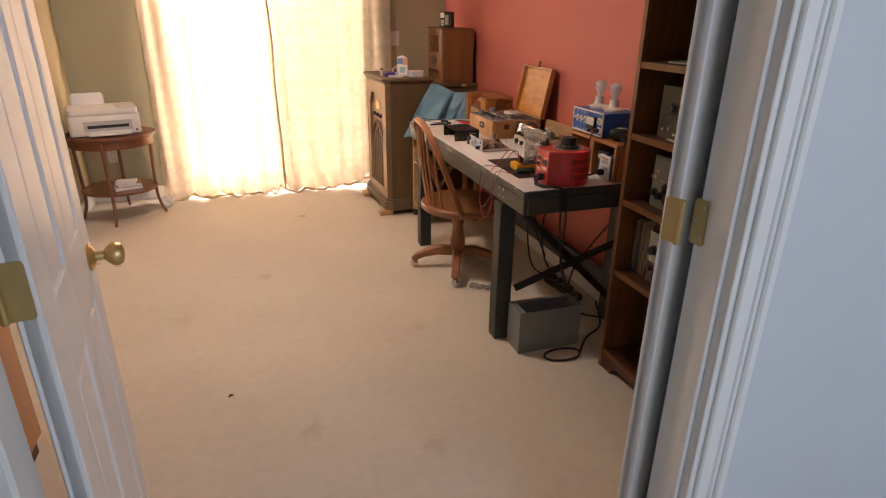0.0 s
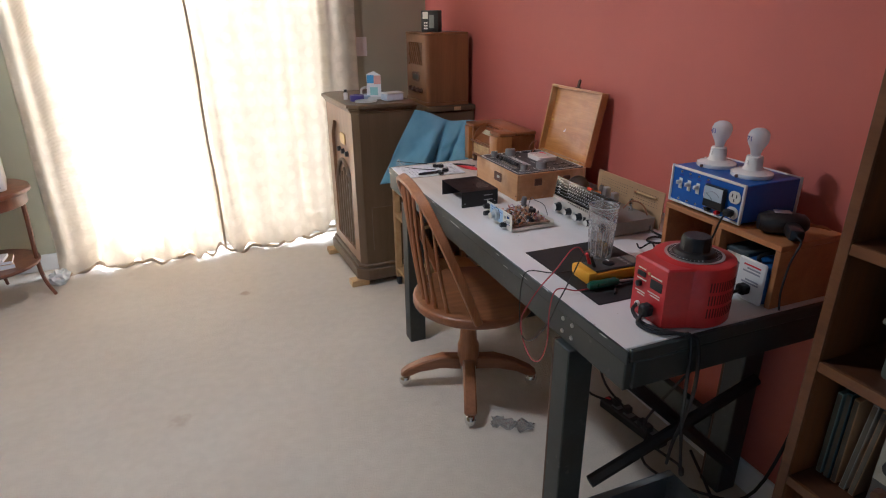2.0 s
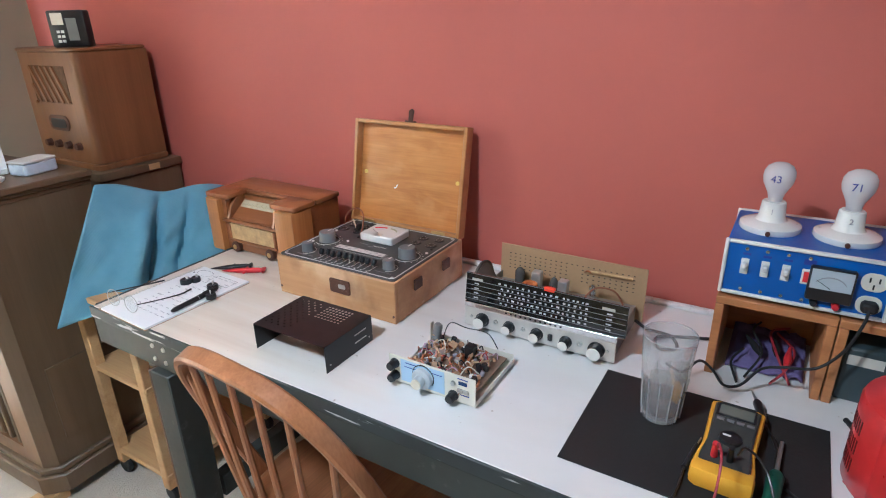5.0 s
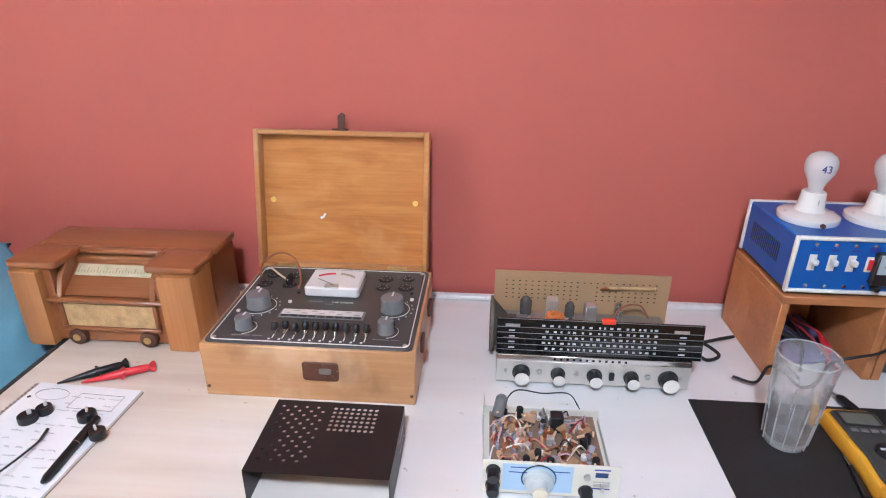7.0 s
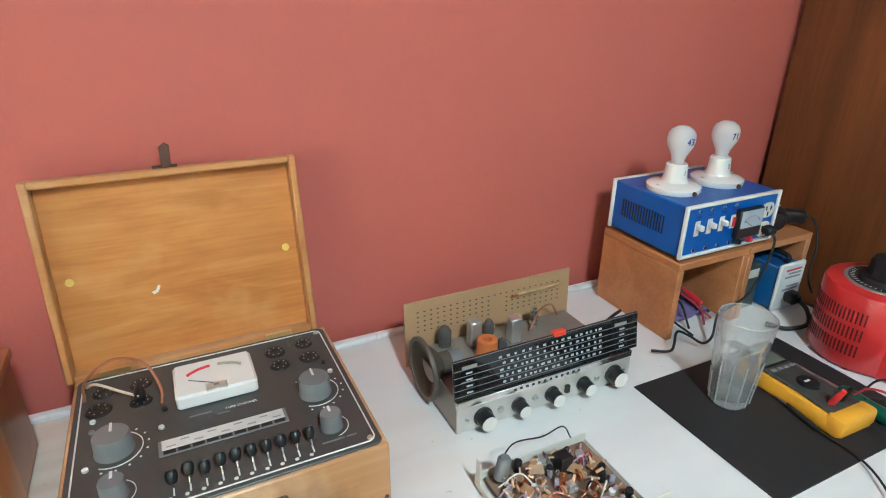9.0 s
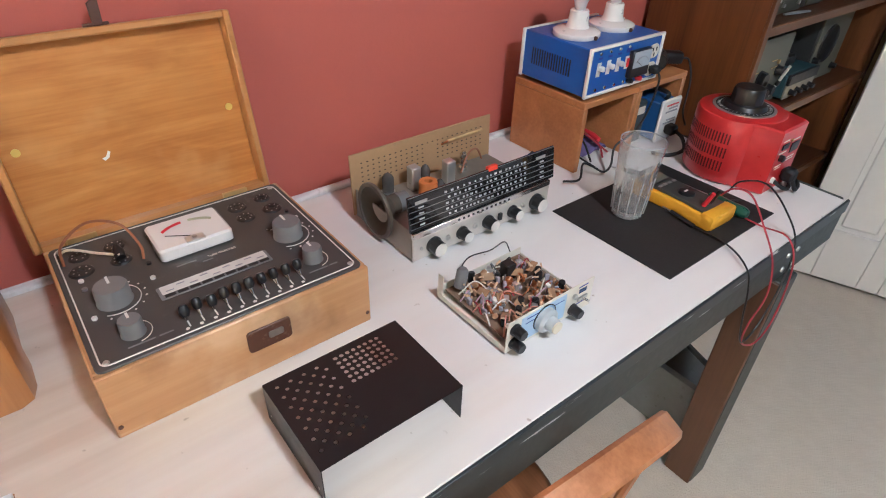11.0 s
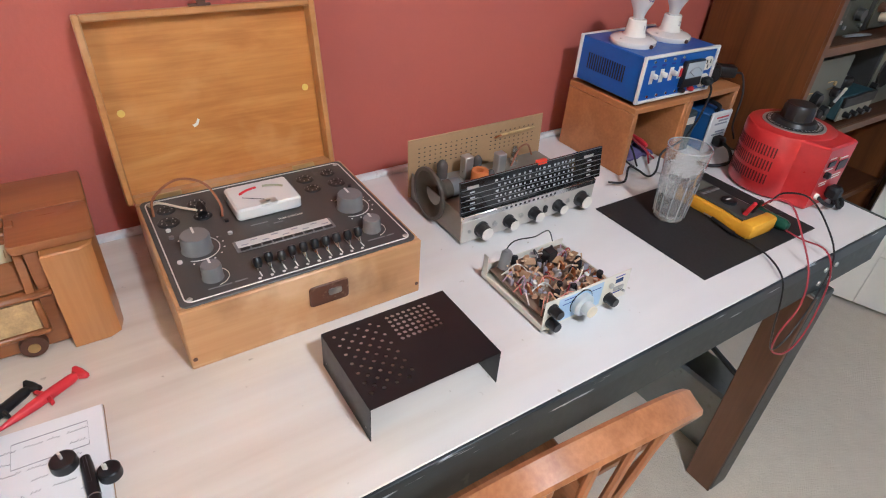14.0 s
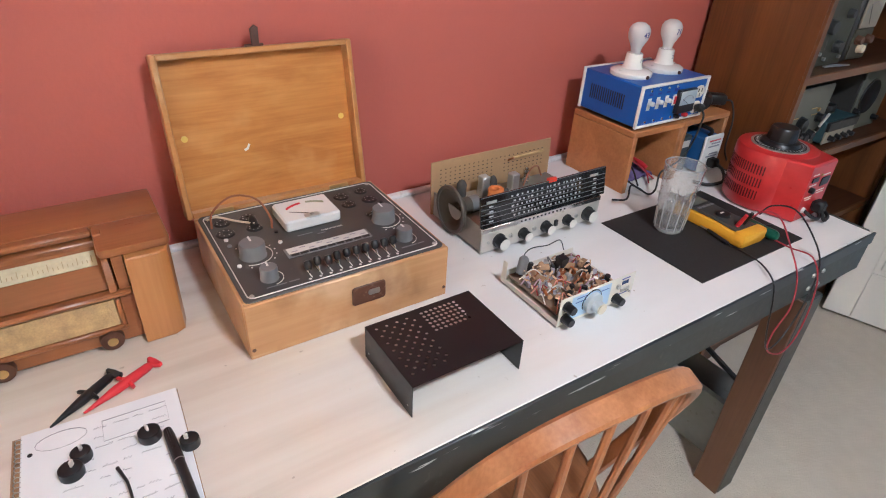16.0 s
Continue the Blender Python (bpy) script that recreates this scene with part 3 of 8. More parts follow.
def curtain(name, x0, x1, y, seed, label, flare, lifts, join_shade):
    """A gathered linen panel that hangs to the floor and puddles a little."""
    rnd = random.Random(seed)
    cols, rows = 150, 70
    ph = [rnd.uniform(0, 6.3) for _ in range(8)]
    bm = bmesh.new()
    grid = []
    for j in range(rows + 1):
        v = j / rows
        z = 2.16 * (1 - v)
        row = []
        for i in range(cols + 1):
            u = i / cols
            amp = 0.020 + 0.012 * v
            f = math.sin(u * 34 + ph[0] + 0.8 * math.sin(u * 7 + ph[1]) + 0.5 * math.sin(v * 2.4 + ph[2])) * amp
            f += math.sin(u * 61 + ph[3] + v * 1.6) * 0.008
            f += 0.016 * math.sin(u * 9 + ph[4]) * v
            x = x0 + (x1 - x0) * u + (u - 0.5) * flare * v + 0.006 * math.sin(u * 34 + ph[5])
            yy = y + f
            zz = z
            low = max(0.0, v - 0.93) / 0.07
            if low > 0:
                yy -= low * (0.045 + 0.03 * math.sin(u * 23 + ph[6]) + 0.02 * math.sin(u * 57 + ph[7]))
                zz = max(0.006 + 0.012 * (1 + math.sin(u * 41 + ph[0])) * low, z + 0.012 * math.sin(u * 13 + ph[1]))
            for c0, w0, up in lifts:
                zz += up * math.exp(-((u - c0) / w0) ** 2) * max(0.0, v - 0.8) / 0.2
            nz = noise.noise(Vector((x * 6, seed, z * 4))) * 0.006 + noise.noise(Vector((x * 17, seed + 3, z * 13))) * 0.003
            row.append(bm.verts.new((x, yy + nz, zz)))
        grid.append(row)
    for j in range(rows):
        for i in range(cols):
            bm.faces.new((grid[j][i], grid[j][i + 1], grid[j + 1][i + 1], grid[j + 1][i]))
    ob = tagged(new(name), label, "curtain", "curtains")
    c = part("cloth", bm, CURTAIN, ob)
    s = c.modifiers.new("thickness", "SOLIDIFY")
    s.thickness = 0.0012
    edge = bmesh.new()
    tube([(x0 + (x1 - x0) * k / 40 + (k / 40 - 0.5) * flare, y - 0.045 - 0.03 * math.sin(k / 40 * 23 + ph[6]) - 0.02 * math.sin(k / 40 * 57 + ph[7]), 0.012 + 0.004 * math.sin(k)) for k in range(41)], 0.010, 8, edge, 2, 0.8)
    for v in edge.verts:
        u = (v.co.x - x0) / (x1 - x0)
        v.co.z += sum(up * 0.9 * math.exp(-((u - c0) / w0) ** 2) for c0, w0, up in lifts)
    part("hem", edge, HEM, ob, "thick folded hem on the carpet")
    # strip of hem cloth added for the dark shade line between the panels
    if join_shade:
        part("join_shade_strip", tube([(x1 + 0.004 + flare * 0.5 * k / 10 + 0.004 * math.sin(k * 1.7), y - 0.030 + 0.008 * math.sin(k * 2.3), 2.16 * (1 - k / 10) + 0.02) for k in range(11)], 0.009, 8, None, 5, 0.5), HEM, ob, "dark strip added for the shade where the panels overlap")
    return ob


curtain("curtain", -0.71, 0.165, 4.865, 3, "cream linen curtain glowing with daylight, hem on the carpet", 0.04, ((0.24, 0.05, 0.030), (0.88, 0.03, 0.022), (0.985, 0.03, 0.05)), True)
curtain("curtain", 0.175, 1.115, 4.86, 8, "cream linen curtain hanging beside the tall radio", -0.02, ((0.0, 0.03, 0.045), (0.95, 0.34, 0.105)), False)
rodthing = thing("curtain_rod", pose(0.2, 4.875, 2.17), "dark metal curtain rod above the sliding door", "curtain rod")
part("pole", rod((-1.02, 0, 0), (1.02, 0, 0), 0.011), BLACK, rodthing)
for s in (-1, 1):
    part("finial", lathe([(0, 0), (0.012, 0), (0.02, 0.012), (0.016, 0.026), (0, 0.032)], 14), BLACK, rodthing, "", True, Matrix.Translation((1.02 * s, 0, 0)) @ pose(0, 0, 0, 0, 90 * s))
    part("bracket", box((0.9 * s - 0.008, 0.0, -0.02), (0.9 * s + 0.008, 0.075, 0.0), 0.002), BLACK, rodthing)

# ceiling lamp
cl = thing("ceiling_lamp", pose(-0.08, 2.95, CZ), "flush ceiling lamp with a frosted glass dish", "ceiling lamp")
part("base", lathe([(0, 0), (0.15, 0), (0.15, -0.02), (0.14, -0.028), (0, -0.028)], 32), BRASS, cl, "brass base")
part("shade", lathe([(0.135, -0.03), (0.15, -0.10), (0.13, -0.16), (0.126, -0.16), (0.146, -0.10), (0.131, -0.03)], 32), glow_material("frosted_dish", (1.0, 0.9, 0.78), 1.5), cl, "frosted glass ring")

# ---- workbench ----
DK0, DK1, DY0, DY1, DZT = 0.93, 1.578, 1.96, 3.63, 0.75


def workbench():
    d = thing("workbench", pose(0, 0, 0), "long workbench with white-washed top and dark green frame", "workbench")
    part("tabletop", box((DK0 + 0.003, DY0 + 0.012, DZT - 0.03), (DK1, DY1 - 0.012, DZT), 0.003), BENCH_TOP, d, "white-washed wooden top")
    part("back_strip", box((DK1 - 0.016, DY0 + 0.02, DZT + 0.0005), (DK1, DY1 - 0.02, DZT + 0.012), 0.003), WHITE_LACQUER, d)
    part("front_rim", box((DK0, DY0, DZT - 0.030), (DK0 + 0.006, DY1, DZT - 0.0015), 0.0012), CHIPPED, d, "dark green edge chipped through to white")
    for y0, y1 in ((DY0, DY0 + 0.012), (DY1 - 0.012, DY1)):
        part("end_rim", box((DK0 + 0.012, y0, DZT - 0.03), (DK1, y1, DZT - 0.001), 0.003), DESK_GREEN, d)
    part("front_apron", box((DK0 + 0.002, DY0 + 0.004, 0.652), (DK0 + 0.022, DY1 - 0.004, DZT - 0.029), 0.003), DESK_GREEN, d)
    part("back_apron", box((DK1 - 0.03, DY0 + 0.004, 0.652), (DK1 - 0.008, DY1 - 0.004, DZT - 0.031), 0.003), DESK_GREEN, d)
    for y in (DY0 + 0.002, DY1 - 0.024):
        part("end_apron", box((DK0 + 0.023, y, 0.652), (DK1 - 0.031, y + 0.022, DZT - 0.031), 0.003), DESK_GREEN, d)
    # four square legs, a bolt group at each front leg
    for y in (2.138, 3.345):
        for x in (DK0 - 0.014, DK1 - 0.075):
            leg = part("leg", box((x, y, 0.0), (x + 0.072, y + 0.064, 0.651 if x < 1.2 else DZT - 0.031), 0.003), DESK_GREEN, d)
            # thin brown layer on the leg's +y side
            part("leg_side", box((x + 0.001, y + 0.0642, 0.0), (x + 0.071, y + 0.072, 0.650), 0.002), LEG_BROWN, leg, "thin brown side of the leg")
        for dy, dz in ((0.018, 0.675), (0.056, 0.675), (0.018, 0.708), (0.056, 0.708)):
            part("bolt", lathe([(0, 0), (0.006, 0), (0.005, 0.003), (0, 0.0035)], 10, None, Matrix.Translation((DK0 + 0.0021, y + dy, dz)) @ pose(0, 0, 0, 0, -90)), STEEL, d)
        if y > 3:
            part("stretcher", box((DK0 + 0.073, y + 0.014, 0.235), (DK1 - 0.076, y + 0.050, 0.300), 0.003), DESK_GREEN, d)
    # cross braces of angle iron at the back of the near bay
    part("brace", tube([(0.985, 2.100, 0.270), (1.515, 2.100, 0.444)], 0.016, 6, None, 0, 0.5), BLACK, d, "dark cross brace")
    part("brace", tube([(0.985, 2.122, 0.637), (1.515, 2.122, 0.123)], 0.022, 6, None, 0, 0.5), BLACK, d, "dark cross brace")
    part("back_rail", box((DK1 - 0.072, 2.212, 0.14), (DK1 - 0.045, 3.344, 0.235), 0.003), DESK_GREEN, d)
    return d


workbench()

# ---- bookcase ----
KX0, KX1, KY0, KY1 = 1.264, 1.582, 0.98, 1.822


# Back board nearly black: the bookcase's inner shade is put into its colour.
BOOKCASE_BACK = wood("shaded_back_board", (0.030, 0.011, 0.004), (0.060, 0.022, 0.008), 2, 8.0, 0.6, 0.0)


def bookcase():
    k = thing("bookcase", pose(0, 0, 0), "tall dark teak bookcase filled with radio equipment", "bookcase")
    for y in (KY0, KY1 - 0.02):
        part("side", box((KX0 + 0.008, y, 0.0), (KX1, y + 0.02, 1.86), 0.0015), BOOKCASE_UP, k)
        part("edge_strip", box((KX0, y - 0.0005, 0.0), (KX0 + 0.0085, y + 0.0205, 1.86), 0.001), EDGE, k, "lighter teak edge")
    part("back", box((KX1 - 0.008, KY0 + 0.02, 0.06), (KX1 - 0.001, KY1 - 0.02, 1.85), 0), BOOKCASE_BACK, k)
    for z in (0.085, 0.452, 0.74, 0.99, 1.238, 1.50, 1.85):
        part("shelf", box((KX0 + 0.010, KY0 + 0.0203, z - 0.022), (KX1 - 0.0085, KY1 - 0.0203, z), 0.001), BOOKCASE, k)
        part("edge_strip", box((KX0 + 0.002, KY0 + 0.0206, z - 0.0222), (KX0 + 0.010, KY1 - 0.0206, z + 0.0002), 0.001), EDGE, k)
    part("plinth", slab([(0, 0.0), (0.07, 0.0), (0.085, 0.03), (0.11, 0.04), (0.70, 0.04), (0.725, 0.03), (0.74, 0.0), (0.81, 0.0), (0.81, 0.062), (0, 0.062)], 0, 0.014, 0,
                        None, Matrix(((0, 0, 1, KX0 + 0.004), (1, 0, 0, KY0 + 0.02), (0, 1, 0, 0.0), (0, 0, 0, 1)))), BOOKCASE, k)
    return k


bookcase()

# more materials for the equipment
def varnished_ply():
    """Rotary-cut plywood under amber varnish: broad wavy figure with cloudy pale blotches."""
    m, n, l, p = nodes_of("varnished_plywood")
    co = n.new("ShaderNodeTexCoord").outputs["Object"]
    mp = n.new("ShaderNodeMapping")
    mp.inputs["Scale"].default_value = (8, 3.0, 15)
    l.new(co, mp.inputs["Vector"])
    wave = n.new("ShaderNodeTexNoise")
    wave.inputs["Scale"].default_value, wave.inputs["Detail"].default_value, wave.inputs["Distortion"].default_value = 1.2, 4.0, 1.8
    l.new(mp.outputs[0], wave.inputs["Vector"])
    mp2 = n.new("ShaderNodeMapping")
    mp2.inputs["Scale"].default_value = (90, 7, 240)
    l.new(co, mp2.inputs["Vector"])
    fib = grit(n, l, mp2.outputs[0], 1.0, 3)
    c = ramp_of(n, l, wave.outputs["Fac"], [(0.30, (0.43, 0.155, 0.030)), (0.52, (0.56, 0.235, 0.052)), (0.72, (0.66, 0.315, 0.085))])
    c = blend(n, l, 0.22, c, ramp_of(n, l, fib, [(0.35, (0.40, 0.135, 0.026)), (0.65, (0.62, 0.27, 0.065))]))
    pale = ramp_of(n, l, grit(n, l, co, 11.0, 3), [(0.58, (0, 0, 0)), (0.74, (0.45, 0.45, 0.45))])
    c = blend(n, l, pale, c, (0.70, 0.38, 0.14))
    l.new(c, p.inputs["Base Color"])
    p.inputs["Roughness"].default_value = 0.36
    p.inputs["Coat Weight"].default_value = 0.45
    p.inputs["Coat Roughness"].default_value = 0.2
    bump_of(n, l, p, fib, 0.06, 0.001)
    return m



GREY_PANEL = surface("grey_crackle_panel", (0.062, 0.060, 0.056), 0.45, vary=0.15, fine=90, wear=(0.11, 0.105, 0.10))
GREY_KNOB = surface("grey_knob", (0.19, 0.19, 0.19), 0.4, vary=0.1)
CREAM = surface("cream_paint", (0.70, 0.64, 0.50), 0.4, vary=0.06)
IVORY = surface("ivory_panel", (0.72, 0.69, 0.60), 0.4, vary=0.06, wear=(0.5, 0.46, 0.38))
SILVER = surface("brushed_aluminium", (0.60, 0.60, 0.58), 0.33, 0.75, vary=0.06)
BLUE_PAINT = surface("blue_enamel", (0.014, 0.105, 0.42), 0.35, vary=0.12, fine=120, bump=0.12)
RED_ENAMEL = surface("red_enamel", (0.53, 0.026, 0.028), 0.32, vary=0.18, coat=0.25)
RED_PLASTIC = surface("red_plastic", (0.62, 0.03, 0.04), 0.35, vary=0.1)
YELLOW = surface("yellow_rubber", (0.78, 0.40, 0.02), 0.45, vary=0.08)
PORCELAIN = surface("white_porcelain", (0.78, 0.77, 0.74), 0.15, vary=0.02, coat=0.5)
CASE_PINE = wood("case_plywood", (0.42, 0.20, 0.075), (0.60, 0.35, 0.16), 1, 4.0, 0.42, 0.15, worn=(0.70, 0.48, 0.29), grime=(0.25, 0.115, 0.045))
LID_RIM = wood("lid_rim_varnish", (0.46, 0.20, 0.055), (0.60, 0.31, 0.11), 1, 5.0, 0.36, 0.35, worn=(0.66, 0.43, 0.22))
LID_PLY = varnished_ply()
CUBBY = wood("cubby_plywood", (0.36, 0.145, 0.048), (0.54, 0.24, 0.085), 1, 7.0, 0.45, 0.1)
RADIO_WOOD = wood("radio_veneer", (0.23, 0.080, 0.024), (0.33, 0.125, 0.040), 1, 8.0, 0.3, 0.4)
RADIO_BLOND = wood("blond_veneer", (0.38, 0.155, 0.042), (0.51, 0.235, 0.075), 2, 7.0, 0.3, 0.4)
PEGBOARD = surface("brown_hardboard", (0.43, 0.275, 0.14), 0.7, vary=0.1, fine=140)
DARK_BROWN = surface("brown_leather", (0.10, 0.040, 0.022), 0.5, vary=0.3, fine=140, wear=(0.22, 0.15, 0.10))
CHASSIS = surface("dusty_chassis", (0.32, 0.30, 0.26), 0.5, 0.5, vary=0.2, wear=(0.15, 0.12, 0.09))
TUBE_GLASS = surface("dusty_tube", (0.13, 0.12, 0.11), 0.15, 0.2, vary=0.3)
ORANGE_CARD = surface("orange_card", (0.62, 0.20, 0.05), 0.6)
COPPER = surface("copper_wire", (0.45, 0.17, 0.07), 0.35, 0.7, vary=0.2)
GREEN_PCB = surface("brown_board", (0.24, 0.165, 0.11), 0.5, vary=0.25)
PALE_BLUE = surface("pale_blue_print", (0.42, 0.58, 0.76), 0.5, vary=0.05)
INK = surface("blue_ink", (0.03, 0.05, 0.30), 0.5)
GREY_INK = surface("pencil_grey", (0.30, 0.30, 0.33), 0.7)
TEAL = surface("teal_paint", (0.035, 0.085, 0.10), 0.5, vary=0.15)
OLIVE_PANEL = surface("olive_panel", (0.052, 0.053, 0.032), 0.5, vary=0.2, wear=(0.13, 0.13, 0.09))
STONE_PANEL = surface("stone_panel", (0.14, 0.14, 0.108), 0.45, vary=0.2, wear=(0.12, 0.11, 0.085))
# The grey and ivory paints again, darkened for the shade on the shelves.
SHELF_GREY = surface("shaded_grey_case", (0.045, 0.046, 0.045), 0.5, vary=0.2)
SHELF_IVORY = surface("shaded_ivory_panel", (0.31, 0.29, 0.23), 0.45, vary=0.1, wear=(0.26, 0.24, 0.18))
MAT_BLACK = surface("black_rubber_mat", (0.018, 0.017, 0.016), 0.7, vary=0.25, fine=220, bump=0.2)
GRILLE_CLOTH = surface("grille_cloth", (0.50, 0.34, 0.16), 0.85, vary=0.3, big=60, fine=320, bump=0.5)
DIAL_CREAM = surface("aged_dial", (0.56, 0.50, 0.34), 0.5, vary=0.2, big=40, fine=200)
FADED = surface("faded_brown_print", (0.36, 0.29, 0.17), 0.6)


def thin_glass(name, tint, gloss, haze):
    """Clear thin glass: lets light through, mirrors at a glance, with a little milky haze."""
    m, n, l, p = nodes_of(name)
    t = n.new("ShaderNodeBsdfTransparent")
    t.inputs["Color"].default_value = (*tint, 1)
    g = n.new("ShaderNodeBsdfGlossy")
    g.inputs["Roughness"].default_value = 0.05
    d = n.new("ShaderNodeBsdfTranslucent")
    d.inputs["Color"].default_value = (0.9, 0.92, 0.93, 1)
    lw = n.new("ShaderNodeLayerWeight")
    lw.inputs["Blend"].default_value = 0.22
    f = n.new("ShaderNodeMath")
    f.operation = "MULTIPLY"
    f.inputs[1].default_value = gloss
    l.new(lw.outputs["Facing"], f.inputs[0])
    white = n.new("ShaderNodeBsdfDiffuse")
    white.inputs["Color"].default_value = (0.9, 0.92, 0.93, 1)
    milk = n.new("ShaderNodeMixShader")
    milk.inputs[0].default_value = 0.65
    l.new(d.outputs[0], milk.inputs[1])
    l.new(white.outputs[0], milk.inputs[2])
    a = n.new("ShaderNodeMixShader")
    a.inputs[0].default_value = haze
    l.new(t.outputs[0], a.inputs[1])
    l.new(milk.outputs[0], a.inputs[2])
    b2 = n.new("ShaderNodeMixShader")
    l.new(f.outputs[0], b2.inputs[0])
    l.new(a.outputs[0], b2.inputs[1])
    l.new(g.outputs[0], b2.inputs[2])
    l.new(b2.outputs[0], n["Material Output"].inputs["Surface"])
    return m


CLEAR_GLASS = thin_glass("pressed_glass", (0.97, 0.98, 0.98), 0.85, 0.13)
# Extra milky glass that paints highlights on panel edges, base and rim.
GLINT_GLASS = thin_glass("milky_glint_glass", (0.97, 0.98, 0.98), 0.9, 0.38)
WATER = thin_glass("clear_water", (0.97, 0.98, 0.98), 0.7, 0.10)
LENS = thin_glass("spectacle_lens", (0.97, 0.98, 0.98), 0.3, 0.0)
FROST = thin_glass("frosted_bulb", (0.95, 0.95, 0.95), 0.5, 0.80)
SCREEN = surface("grey_display", (0.16, 0.17, 0.14), 0.2)
PURPLE = cloth_material("purple_cloth", (0.14, 0.11, 0.26), (0.21, 0.17, 0.34))
GREEN_PLASTIC = surface("green_handle", (0.01, 0.09, 0.055), 0.3)
PINK_WIRE = surface("red_wire", (0.36, 0.030, 0.045), 0.45)
BROWN_WIRE = surface("brown_wire", (0.30, 0.11, 0.05), 0.5)
GREEN_BOOK = surface("green_spine", (0.16, 0.22, 0.20), 0.6)
TAN_BOOK = surface("tan_spine", (0.34, 0.20, 0.10), 0.6)

XFACE = Matrix(((0, 0, -1, 0), (-1, 0, 0, 0), (0, 1, 0, 0), (0, 0, 0, 1)))  # local x to -y, y to +z, z to -x


def on_front(x, y, z, m=None):
    return Matrix.Translation((x, y, z)) @ XFACE @ (m or Matrix())


def knob(name, m, r, h, body, parent, cap=None, label=""):
    """A fluted knob whose axis is the pose's z, with a cap."""
    bm = lathe([(0, 0), (r * 1.12, 0), (r * 1.12, h * 0.16), (r, h * 0.22), (r * 0.94, h * 0.9), (r * 0.82, h), (0, h)], 20)
    for v in bm.verts:
        if h * 0.2 < v.co.z < h * 0.95:
            k = round(math.atan2(v.co.y, v.co.x) / (2 * math.pi / 20))
            if k % 2:
                v.co.x *= 0.94
                v.co.y *= 0.94
    k = part(name, bm, body, parent, label, True, m)
    if cap:
        part("cap", lathe([(0, h), (r * 0.90, h), (r * 0.88, h * 1.05), (r * 0.7, h * 1.07), (0, h * 1.07)], 20), cap, k)
    return k


def disc(r, h, n=24):
    return lathe([(0, 0), (r, 0), (r, h), (0, h)], n)


# ---- tall floor radio by the curtain ----


def console_radio():
    c = thing("console_radio", pose(0.868, 4.012, 0, 0, 0, 2.5), "tall dark walnut floor radio with carved grille, on wooden blocks", "radio cabinet")
    W, D = 0.59, 0.335
    ch = 0.035
    body = [(ch, 0), (D, 0), (D, W), (ch, W), (0, W - ch), (0, ch)]
    part("body", slab([(x + 0.03, y) if x < 0.001 else (x, y) for x, y in body], 0.12, 0.93), WALNUT, c)
    # the front frame with its octagonal opening
    T = 0.018
    bm = bmesh.new()
    y0, y1, z0, z1, k = 0.115, W - 0.115, 0.17, 0.845, 0.06
    inner = [(y0, z0), (y1, z0), (y1, z1 - k * 1.4), (y1 - k, z1), (y0 + k, z1), (y0, z1 - k * 1.4)]
    outer = [(ch, 0.12), (W - ch, 0.12), (W - ch, 0.75), (W - ch, 0.93), (ch, 0.93), (ch, 0.75)]
    vi = [[bm.verts.new((d, y, z)) for y, z in inner] for d in (0.0, T)]
    vo = [[bm.verts.new((d, y, z)) for y, z in outer] for d in (0.0, T)]
    for i in range(6):
        j = (i + 1) % 6
        bm.faces.new((vo[0][i], vo[0][j], vi[0][j], vi[0][i]))
        bm.faces.new((vi[0][i], vi[0][j], vi[1][j], vi[1][i]))
    part("front_frame", bm, WALNUT_LITE, c, "paler walnut front frame", False)
    part("front_panel", slab([(T, y0 - 0.02), (T + 0.008, y0 - 0.02), (T + 0.008, y1 + 0.02), (T, y1 + 0.02)], z0 - 0.02, z1 + 0.02), WALNUT_LITE, c)
    for i in range(7):
        y = y0 + 0.028 + i * (y1 - y0 - 0.056) / 6
        top = 0.50 + 0.10 * (1 - abs(i - 3) / 3)
        part("grille_bar", box((0.004, y - 0.010, z0), (T, y + 0.010, top), 0.004), WALNUT, c)
    part("grille_arch", tube([(0.008, y0 + 0.02, 0.47), (0.008, y0 + 0.07, 0.58), (0.008, W / 2, 0.645), (0.008, y1 - 0.07, 0.58), (0.008, y1 - 0.02, 0.47)], 0.010, 8), WALNUT, c)
    part("escutcheon", slab(arc_rect(0.10, 0.06, 0.02), 0, 0.006, 0.002, None, Matrix.Translation((T, W / 2, 0.76)) @ XFACE), BRASS, c, "brass dial escutcheon")
    for dy in (-0.08, 0.0, 0.08):
        knob("knob", Matrix.Translation((T, W / 2 + dy, 0.69)) @ XFACE, 0.014, 0.018, BLACK_PLASTIC, c)
    for y, s in ((0.0, 1), (W, -1)):
        part("corner_post", slab([(0.03, y), (ch + 0.002, y), (ch + 0.002, y + s * 0.004), (0.004, y + s * (ch + 0.002)), (0, y + s * ch), (0.0, y + s * (ch - 0.004))], 0.121, 0.929), WALNUT, c)
    # side panel moulding on the near side
    part("side_panel", slab([(0.07, -0.006), (D - 0.05, -0.006), (D - 0.05, 0.0), (0.07, 0.0)], 0.20, 0.44, 0), WALNUT, c)
    for z, o, h in ((0.93, 0.004, 0.014), (0.944, 0.012, 0.012), (0.956, 0.022, 0.019)):
        part("top_moulding", slab([(ch - o * 0.3, -o), (D, -o), (D, W + o), (ch - o * 0.3, W + o), (-o, W - ch + o * 0.3), (-o, ch - o * 0.3)], z, z + h - 0.0005, 0.003), WALNUT, c)
